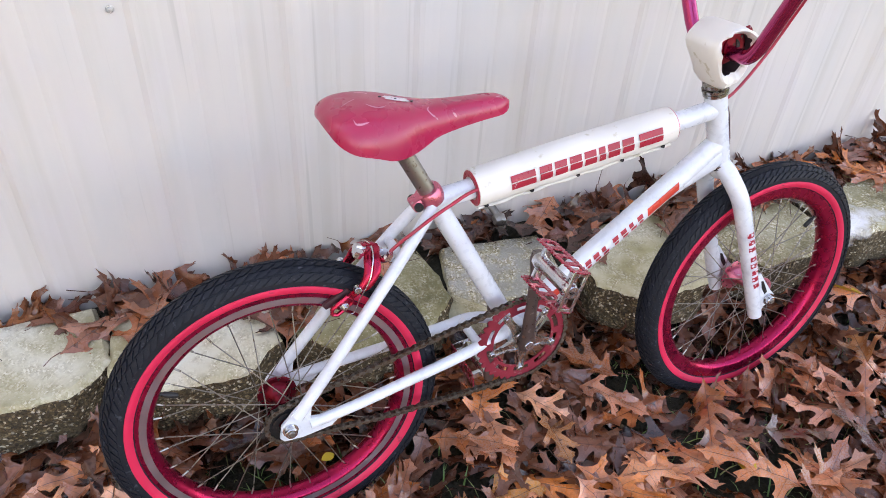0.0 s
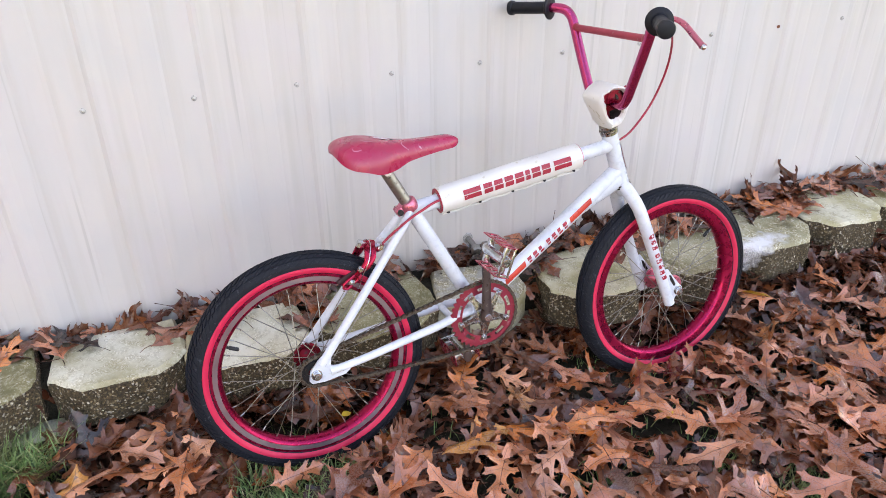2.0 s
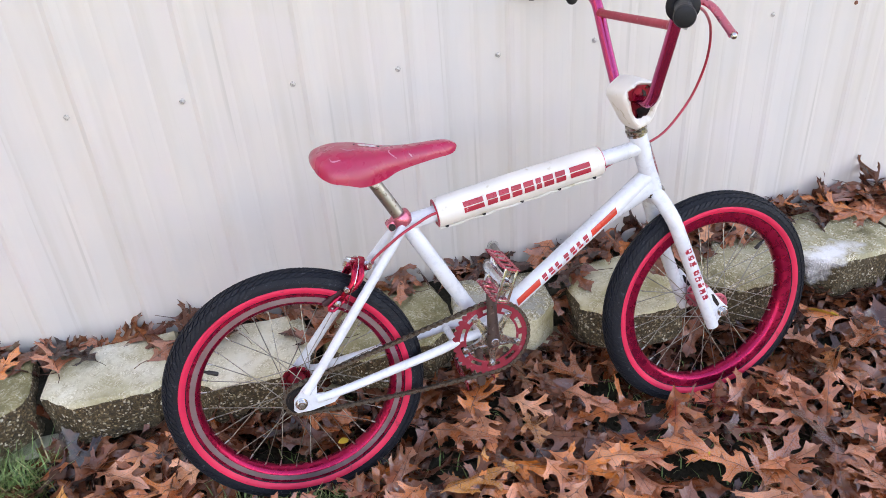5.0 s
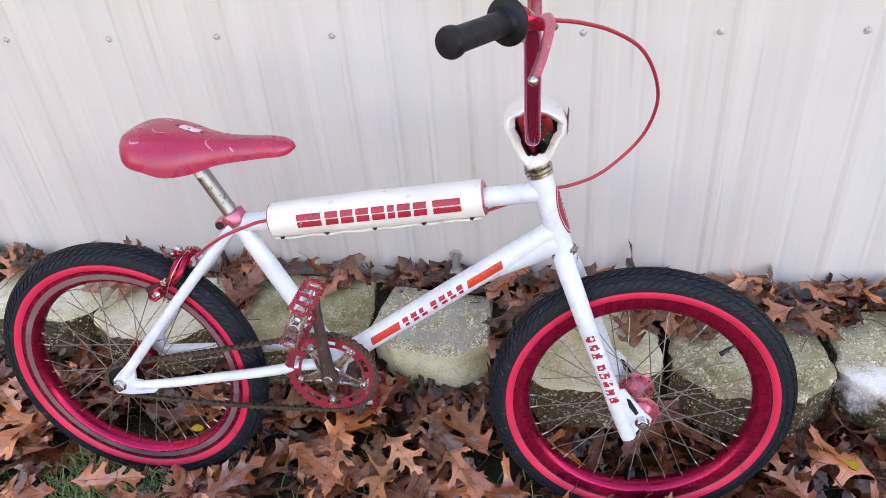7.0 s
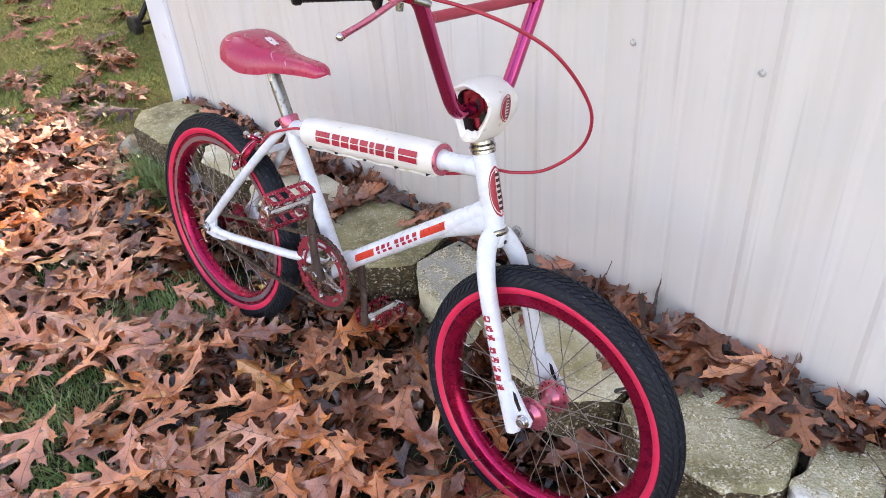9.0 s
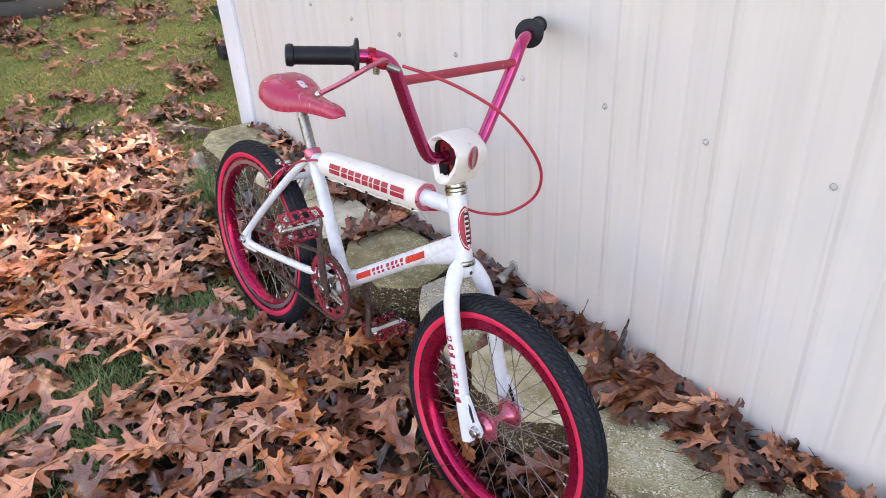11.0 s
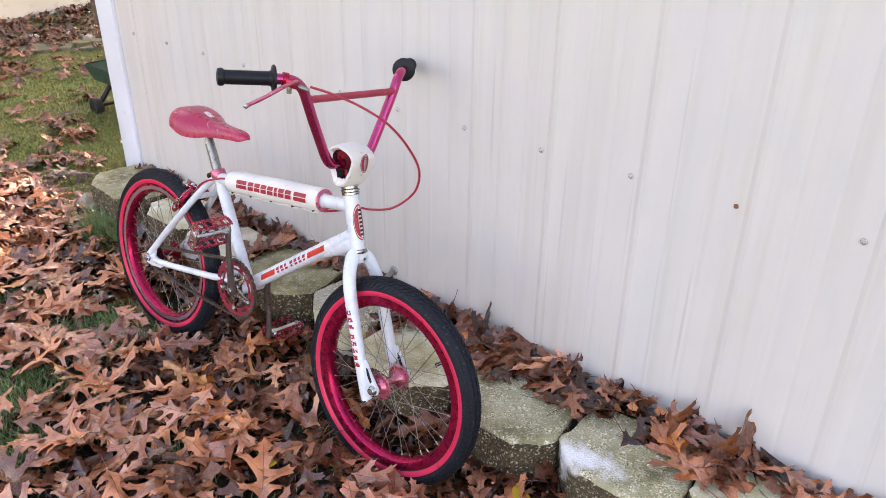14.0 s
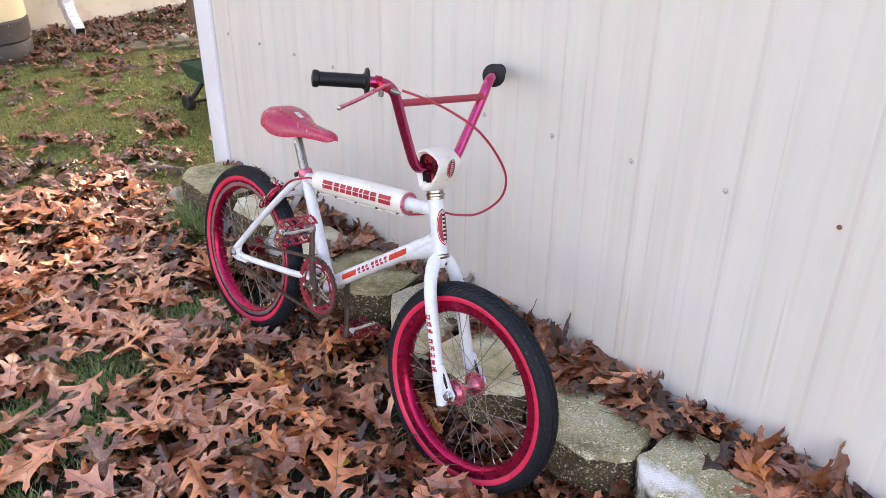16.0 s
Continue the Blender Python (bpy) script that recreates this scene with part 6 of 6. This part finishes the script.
    chain(ids + ids[:1])
    chain([add((0.01 + 0.97 * k / (6 if coarse else 13), 0.0), 1.0) for k in range(7 if coarse else 14)])
    step = 0.11 if coarse else 0.068
    for i in range(int(1 / step)):
        for j in range(-5, 6):
            x, y = (i + 0.5 * (j % 2)) * step, (j + 0.35) * step
            inside = False
            for (ax, ay), (bx, by) in zip(loop, loop[1:] + loop[:1]):
                if (ay > y) != (by > y) and x < (bx - ax) * (y - ay) / (by - ay) + ax:
                    inside = not inside
            if inside and min((x - p[0]) ** 2 + (y - p[1]) ** 2 for p in loop) > 0.0005 and abs(y) > 0.02:
                add((x, y), 0.45)
    co, _, tris, origin, _, _ = geometry.delaunay_2d_cdt(pts, edges, [], 1, 1e-5)
    verts, value = [], []
    for p, src in zip(co, origin):
        x, y = p.x - 0.5, p.y
        far = min(1.0, abs(y) * 4.0 + abs(x) * 0.6)
        z = arch * x * x + cup * y * y * 1.3 + twist * x * y + waves * far * noise.noise((p.x * 2.6 + seed, y * 2.6, 0.3)) + 0.02 * noise.noise((p.x * 8, y * 8 + seed, 0.7))
        if roll:
            y, z = math.sin(roll * y) / roll, z + (1 - math.cos(roll * y)) / roll
        verts.append((x, y, z))
        value.append(rib[src[0]] if src else 0.3)
    faces = [tuple(f) for f in tris]
    # stalk: a thin three-sided taper
    st = len(verts)
    bx, root = rng.uniform(-0.05, 0.05), arch * 0.25
    for x, w, z in ((0.0, 0.009, 0.0), (-0.13, 0.006, 0.02), (-0.27, 0.007, 0.06)):
        for k in range(3):
            a = 2.094 * k
            verts.append((x - 0.49, bx * (x / -0.13) ** 2 * 0.6 + w * math.cos(a), root + z * (1 if arch < 0 else -0.3) + w * math.sin(a)))
            value.append(0.97)
    for r in (0, 3):
        for k in range(3):
            faces.append((st + r + k, st + r + (k + 1) % 3, st + r + 3 + (k + 1) % 3, st + r + 3 + k))
    faces.append((st + 6, st + 7, st + 8))
    return np.array(verts), faces, value


leaf_rng = random.Random(11)
SHAPES = [leaf_shape(leaf_rng) for _ in range(18)]
FAR_SHAPES = [leaf_shape(leaf_rng, True) for _ in range(10)]
# the flattest of them, for leaves that lie on stone
FLAT = sorted(range(18), key=lambda k: np.ptp(SHAPES[k][0][:, 2]))[:9]


def rotation(rx, ry, rz):
    return np.array(Euler((rx, ry, rz)).to_matrix())


def scatter_leaves(name, places, material, label, shapes=SHAPES):
    """Joins many leaves into one mesh; places holds (shape, size, x, y, z, rx, ry, rz)."""
    vs, fs, ribs, o = [], [], [], 0
    for k, size, x, y, z, rx, ry, rz in places:
        v, f, rib = shapes[k % len(shapes)]
        vs.append(v @ rotation(rx, ry, rz).T * size + (x, y, z))
        fs += [tuple(i + o for i in q) for q in f]
        ribs += rib
        o += len(v)
    me = bpy.data.meshes.new(name)
    me.from_pydata(np.concatenate(vs).tolist(), [], fs)
    me.attributes.new("rib", "FLOAT", "POINT").data.foreach_set("value", ribs)
    me.materials.append(material)
    me.polygons.foreach_set("use_smooth", [True] * len(me.polygons))
    return tagged(new(name, me), label, "leaves", kind="stuff")


GRASSY = ((0.04, 0.705, 0.19), (0.12, 0.37, 0.16), (0.16, 0.19, 0.10), (0.31, 0.10, 0.12), (0.36, 0.28, 0.12), (-0.09, 0.31, 0.10), (-0.05, 0.60, 0.08), (-0.37, 0.60, 0.08), (-0.56, 0.99, 0.11), (-0.25, 0.12, 0.12), (1.10, 0.38, 0.09), (0.67, 0.52, 0.06), (0.97, 0.50, 0.05), (0.52, 0.03, 0.10))


# leaf drifts on the far lawn: centre and half widths
DRIFTS = ((-3.25, 0.95, 0.36, 0.22), (-3.6, 0.70, 0.35, 0.5), (-3.35, 1.72, 0.20, 0.22), (-2.05, 1.45, 0.14, 0.10), (-1.78, 1.42, 0.16, 0.22), (-1.38, 1.30, 0.10, 0.12), (-1.50, 0.98, 0.12, 0.10), (-1.95, 1.05, 0.10, 0.14),
          (-1.85, 0.55, 0.30, 0.22), (-1.30, 0.55, 0.30, 0.30), (-1.25, 0.92, 0.30, 0.22), (-1.62, 0.80, 0.30, 0.16), (-2.3, 0.45, 0.35, 0.25), (-1.45, 1.15, 0.2, 0.12), (-1.6, -0.3, 0.7, 0.7), (-2.6, -0.2, 0.5, 0.4), (-3.0, 2.1, 0.15, 0.2))


def bare(x, y):
    """How open the leaf cover is: 0 under leaves, 1 on open grass."""
    b = max([0.0] + [1 - math.hypot(x - gx, y - gy) / r for gx, gy, r in GRASSY])
    n1 = noise.noise((x * 1.1 + 4, y * 1.1, 0.5)) * 0.5 + 0.5
    n2 = noise.noise((x * 3.1, y * 3.1 + 7, 1.5)) * 0.5 + 0.5
    far = min(1.0, max(0.0, (-1.05 - x) / 0.35))
    cover = max(1.25 - math.hypot((x - dx) / rx, (y - dy) / ry) + 0.7 * (n2 - 0.5) for dx, dy, rx, ry in DRIFTS)
    cover = max(cover, (-3.65 - x) / 0.4, 0.24 * n1)
    return min(1.0, max(1.6 * b, far * (1.0 - cover)))


def pick_leaf(rng, x, y, z, flat):
    return (rng.randrange(18), rng.uniform(0.115, 0.185), x, y, z, rng.gauss(0, flat) + (math.pi if rng.random() < 0.45 else 0), rng.gauss(0, flat), rng.uniform(0, 6.283))


rng = random.Random(5)
under, top_layer, lawn_leaves, wall_leaves, loose_wall, dark_leaves = [], [], [], [], [], []
for k in range(3300):
    x, y = rng.uniform(-1.3, 2.75), rng.uniform(-0.75, 1.06)
    if rng.random() < bare(x, y) * 1.0:
        continue
    layer = k / 3300
    z = ground_height(x, y) + 0.004 + 0.060 * layer + rng.uniform(0, 0.012)
    for wx, wy in ((0.13, 0.83), (1.04, 0.865)):
        if abs(x - wx) < 0.26 and -0.09 < y - wy < 0.06:
            z = min(z, ground_height(x, y) + 0.010)
    # lower layers take the darker palette, which paints in the gaps' shade
    (dark_leaves if y + rng.gauss(0, 0.12) > 0.90 or layer < 0.55 else under).append(pick_leaf(rng, x, y, z, 0.13 if layer < 0.5 else 0.19))


def in_bed(q):
    """Keeps the open sides of the bed ragged."""
    x, y = q[2], q[3]
    return min(2.62 - x, y + 0.64) > 0.10 + 0.42 * noise.noise((x * 1.9, y * 1.9, 9.0)) + 0.15 * noise.noise((x * 7, y * 7, 3.0))


under, dark_leaves = [q for q in under if in_bed(q)], [q for q in dark_leaves if in_bed(q)]
# thinning out past the bed
for k in range(5200):
    x, y = rng.uniform(-1.3, 5.2), rng.uniform(-3.2, 1.25)
    d = max(x - 2.55, -0.62 - y)
    if d < 0 or x < -0.9 and y > -0.7 or rng.random() > math.exp(-d / 0.55) * (0.55 + 0.6 * noise.noise((x * 1.3, y * 1.3, 4))):
        continue
    (under if rng.random() < 0.5 else dark_leaves).append(pick_leaf(rng, x, y, ground_height(x, y) + 0.008 + 0.035 * rng.random(), 0.16))
# whole leaves that lie loose on top, apart from one another
for k in range(6000):
    x, y = rng.uniform(-1.25, 2.65), rng.uniform(-0.72, 0.97)
    if rng.random() < bare(x, y) * 1.3 or (abs(x - 0.13) < 0.30 or abs(x - 1.04) < 0.30) and 0.68 < y < 0.97:
        continue
    if any((x - q[2]) ** 2 + (y - q[3]) ** 2 < 0.105 ** 2 for q in top_layer):
        continue
    q = pick_leaf(rng, x, y, ground_height(x, y) + 0.066 + rng.uniform(0, 0.014), 0.14)
    top_layer.append((q[0], rng.uniform(0.13, 0.19), *q[2:]))
top_layer = [q for q in top_layer if in_bed(q)]
for k in range(5200):
    x, y = rng.uniform(-6.2, -1.15), rng.uniform(-1.6, 4.2)
    if rng.random() < bare(x, y) * 1.02 or (x > -0.95 and y > 1.2):
        continue
    lawn_leaves.append(pick_leaf(rng, x, y, ground_height(x, y) + 0.016 + rng.uniform(0, 0.025), 0.15))
# drifts on the blocks and against the wall: centre along the wall, half length, how far forward they reach, amount
for x_mid, reach, front, many in ((-0.62, 0.12, 1.20, 16), (-0.36, 0.15, 1.17, 17), (-0.08, 0.09, 1.19, 15), (0.10, 0.14, 1.25, 8), (0.20, 0.05, 1.11, 13), (0.42, 0.12, 1.25, 10), (0.62, 0.14, 1.25, 12), (0.80, 0.05, 1.12, 18),
                                  (0.95, 0.10, 1.24, 12), (1.09, 0.04, 1.12, 16), (1.15, 0.05, 1.18, 12), (1.27, 0.09, 1.15, 24), (1.36, 0.08, 1.13, 24), (1.50, 0.10, 1.18, 16), (1.62, 0.06, 1.20, 10), (1.72, 0.06, 1.10, 24), (1.90, 0.2, 1.20, 34), (2.2, 0.25, 1.18, 40), (2.55, 0.25, 1.18, 40)):
    for k in range(max(3, round(many * 0.42))):
        x = rng.gauss(x_mid, reach * 0.6)
        if x < -0.74:
            continue
        y = front + (1.270 - front) * rng.random() ** 0.75
        z = 0.163 + 0.020 * rng.random()
        q = pick_leaf(rng, x, y, z, 0.15)
        (wall_leaves if rng.random() < 0.74 else loose_wall).append((rng.choice(FLAT), q[1] * 0.98, *q[2:]))
# leaves that stand up against the sheet
for k in range(46):
    x = rng.uniform(-0.72, 2.7)
    s = rng.uniform(0.085, 0.155)
    wall_leaves.append((rng.randrange(18), s, x, WALL_Y - 0.022 - 0.03 * rng.random(), 0.150 + 0.035 * rng.random() ** 2, rng.uniform(1.0, 1.6), rng.gauss(0, 0.5), rng.gauss(0, 0.7)))
# large ones that lean on the sheet, lobes up
for x, z, s, turn in ((1.735, 0.232, 0.18, 1.3), (1.035, 0.206, 0.16, 1.9), (0.99, 0.170, 0.13, 0.9), (0.85, 0.160, 0.10, 1.5), (1.755, 0.165, 0.15, 2.3), (1.60, 0.180, 0.14, 1.6), (0.47, 0.170, 0.09, 1.7), (-0.10, 0.185, 0.15, 1.2), (-0.02, 0.175, 0.13, 2.0), (1.31, 0.205, 0.10, 1.5), (1.60, 0.208, 0.11, 1.1)):
    wall_leaves.append((rng.randrange(18), s, x, WALL_Y - 0.034, z, 1.25, 0.0, turn))
# a few in the joints and at the foot of the blocks
for k in range(170):
    x, y = rng.uniform(-0.42, 2.7), rng.uniform(0.98, 1.07)
    wall_leaves.append(pick_leaf(rng, x, y, 0.012 + 0.035 * rng.random(), 0.45))

for x, y, lean, turn, size in ((0.055, 0.762, -0.75, 0.3, 0.13), (0.20, 0.770, -0.55, 2.2, 0.12), (0.30, 0.800, -0.4, 1.0, 0.14), (0.955, 0.800, -0.6, 2.7, 0.12), (1.10, 0.805, -0.7, 0.6, 0.14), (1.19, 0.84, -0.4, 1.8, 0.12), (1.02, 0.792, -0.45, 4.0, 0.11)):
    under.append((rng.choice(FLAT), size, x, y, ground_height(x, y) + 0.045, -lean, 0.15, turn))
# leaves jammed upright in the open joints
for x, y, z, size, lean, turn in ((0.785, 1.085, 0.085, 0.15, 0.9, 1.2), (0.775, 1.045, 0.060, 0.14, 0.7, 2.0), (0.800, 1.120, 0.120, 0.14, 0.6, 0.4), (0.765, 1.130, 0.135, 0.13, 0.3, 3.0), (0.79, 1.060, 0.030, 0.15, 0.5, 5.0),
                                  (1.400, 1.050, 0.080, 0.14, 0.9, 1.7), (1.395, 1.020, 0.050, 0.13, 0.8, 2.4), (0.175, 1.120, 0.110, 0.13, 0.8, 1.5), (-0.445, 1.130, 0.125, 0.12, 0.6, 1.0), (1.695, 1.06, 0.09, 0.14, 0.7, 2.2)):
    dark_leaves.append((rng.choice(FLAT), size, x, y, z, lean, 0.3, turn))
litter = scatter_leaves("leaf_litter", under, leaf_many, "thick litter of wet brown oak leaves on the lawn")
scatter_leaves("wall_leaves", wall_leaves, leaf_dark, "dark brown oak leaves drifted on the blocks against the wall")
scatter_leaves("block_leaves", loose_wall, leaf_many, "russet oak leaves lying flat on the concrete blocks")
scatter_leaves("dark_leaves", dark_leaves, leaf_dark, "chocolate brown oak leaves low in the litter, gap shade in their colour")
scatter_leaves("lawn_leaves", lawn_leaves, leaf_dark, "scattered brown oak leaves on the far lawn", FAR_SHAPES)

meshes = []
for k, (v, f, rib) in enumerate(SHAPES):
    me = bpy.data.meshes.new("leaf")
    me.from_pydata(v.tolist(), [], f)
    me.attributes.new("rib", "FLOAT", "POINT").data.foreach_set("value", rib)
    me.materials.append(leaf_one)
    me.polygons.foreach_set("use_smooth", [True] * len(me.polygons))
    meshes.append(me)
near = sorted(top_layer, key=lambda q: (q[2] - 0.9) ** 2 + (q[3] - 0.4) ** 2)
for q in near[:290]:
    o = new("leaf", meshes[q[0]])
    o.parent = litter
    o.matrix_local = Matrix.LocRotScale(q[2:5], Euler(q[5:8]), (q[1],) * 3)
if near[290:]:
    scatter_leaves("loose_leaves", near[290:], leaf_many, "brown oak leaves lying on the litter")


def yellow(x, y, z, size, turn, tip):
    """Small plain yellow leaf: pointed oval, folded at the rib."""
    bm = bmesh.new()
    n = 10
    for s in (-1, 1):
        rib = [bm.verts.new(((k / n - 0.5) * size, 0, 0)) for k in range(n + 1)]
        rim = [bm.verts.new(((k / n - 0.5) * size, s * 0.30 * size * math.sin(math.pi * min(0.999, k / n + 0.001)) ** 0.8, 0.10 * size * math.sin(math.pi * k / n))) for k in range(n + 1)]
        for k in range(n):
            bm.faces.new((rib[k], rib[k + 1], rim[k + 1], rim[k]))
    bmesh.ops.remove_doubles(bm, verts=bm.verts, dist=1e-5)
    ob = part("yellow_leaf", bm, yellow_leaf)
    ob.matrix_world = pose(x, y, z, tip, 12, turn)
    return tagged(ob, "bright yellow fallen leaf on brown leaves", "leaf", "yellow leaves")


yellow(0.888, 0.640, 0.046, 0.062, 70, 8)
yellow(1.394, 0.945, 0.056, 0.085, 120, 30)
yellow(0.193, 0.880, 0.060, 0.027, 20, 10)
yellow(-0.72, 0.99, 0.050, 0.060, 40, 0)
yellow(0.46, 0.52, 0.040, 0.040, 10, 5)


def grass(name, count, spread, rule, tall, label, seed):
    g = np.random.RandomState(seed)
    vs, fs = [], []
    tries = 0
    while len(fs) < count * 2 and tries < count * 30:
        tries += 1
        x, y = g.uniform(*spread[0]), g.uniform(*spread[1])
        if g.rand() > rule(x, y):
            continue
        h = tall * g.uniform(0.45, 1.15)
        a, w, lean = g.uniform(0, 6.283), g.uniform(0.0009, 0.0019), g.uniform(0.25, 1.25) * h
        dx, dy, px, py = math.cos(a), math.sin(a), -math.sin(a) * w, math.cos(a) * w
        z = ground_height(x, y) - 0.004
        o = len(vs)
        vs += [(x - px, y - py, z), (x + px, y + py, z), (x + dx * lean * 0.4 - px * 0.8, y + dy * lean * 0.4 - py * 0.8, z + h * 0.65), (x + dx * lean * 0.4 + px * 0.8, y + dy * lean * 0.4 + py * 0.8, z + h * 0.65),
               (x + dx * lean, y + dy * lean, z + h)]
        fs += [(o, o + 1, o + 3, o + 2), (o + 2, o + 3, o + 4)]
    me = bpy.data.meshes.new(name)
    me.from_pydata(vs, [], fs)
    me.materials.append(grass_mat if "lawn" in name else tuft_mat)
    return tagged(new(name, me), label, "grass", kind="stuff")


grass("grass_tufts", 15000, ((-1.25, 1.6), (-0.4, 1.1)), lambda x, y: min(1, 0.05 + bare(x, y) * 1.4), 0.038, "green grass tufts showing between leaves", 3)
grass("grass_clump", 1100, ((-0.80, -0.38), (0.92, 1.06)), lambda x, y: max(0.0, 1 - math.hypot((x + 0.58) / 0.19, (y - 0.995) / 0.06)), 0.115, "long green grass clump at the foot of the blocks", 6)
grass("lawn_grass", 16000, ((-1.3, 4.6), (-2.6, -0.45)), lambda x, y: min(1.0, max(0.0, -0.35 - y) * 1.2 + 0.1), 0.032, "short patchy green lawn past the leaf bed", 8)
grass("lawn_grass", 90000, ((-4.3, -0.95), (-0.9, 3.0)), lambda x, y: (0.10 + bare(x, y)) * min(1, 2.2 / max(1, -x)), 0.019, "short patchy green lawn", 4)


# ---- unseen oak added behind the shed, whose crown dapples the sun on the lawn ----
def oak():
    r = random.Random(21)
    thing = tagged(new("added_oak_tree"), "unseen brown oak tree added behind the shed to dapple the sun", "tree")
    base = Vector((-6.75, 8.9, 0))
    thing.matrix_world = Matrix.Translation(base)
    bm = bmesh.new()
    tube(bm, spline([(0, 0, -0.1), (0.05, 0.02, 1.2), (-0.05, 0.1, 3.0), (0.1, 0.0, 5.2), (0.0, 0.1, 7.2)], 4), [0.30 - 0.0165 * k for k in range(17)], 12)
    tips = []
    for k in range(16):
        z = 2.4 + 0.24 * k
        a = k * 2.4
        length = 2.2 - 0.05 * k
        pts = [Vector((0, 0, z)), Vector((math.cos(a) * length * 0.5, math.sin(a) * length * 0.5, z + 0.5)), Vector((math.cos(a) * length, math.sin(a) * length, z + 1.3))]
        tube(bm, spline(pts, 4), [0.09 - 0.009 * i for i in range(9)], 8)
        tips += [pts[1].lerp(pts[2], u) for u in (0.1, 0.4, 0.7, 1.0)]
    part("trunk", bm, post_wood, thing, "grey brown oak trunk and limbs")
    places = []
    for t in tips:
        for k in range(84):
            q = t + Vector((r.gauss(0, 0.42), r.gauss(0, 0.42), r.gauss(0, 0.36)))
            places.append((r.randrange(14), r.uniform(0.14, 0.24), q.x, q.y, q.z, r.uniform(0, 6.28), r.uniform(0, 6.28), r.uniform(0, 6.28)))
    vs, fs, o = [], [], 0
    for k, size, x, y, z, rx, ry, rz in places:
        v, f, rib = FAR_SHAPES[k % len(FAR_SHAPES)]
        vs.append(v @ rotation(rx, ry, rz).T * size + (x, y, z))
        fs += [tuple(i + o for i in q) for q in f]
        o += len(v)
    me = bpy.data.meshes.new("crown")
    me.from_pydata(np.concatenate(vs).tolist(), [], fs)
    me.materials.append(leaf_many)
    crown = tagged(new("crown", me), "brown oak leaves of the added crown that breaks up the sun", kind="stuff")
    crown.parent = thing


oak()
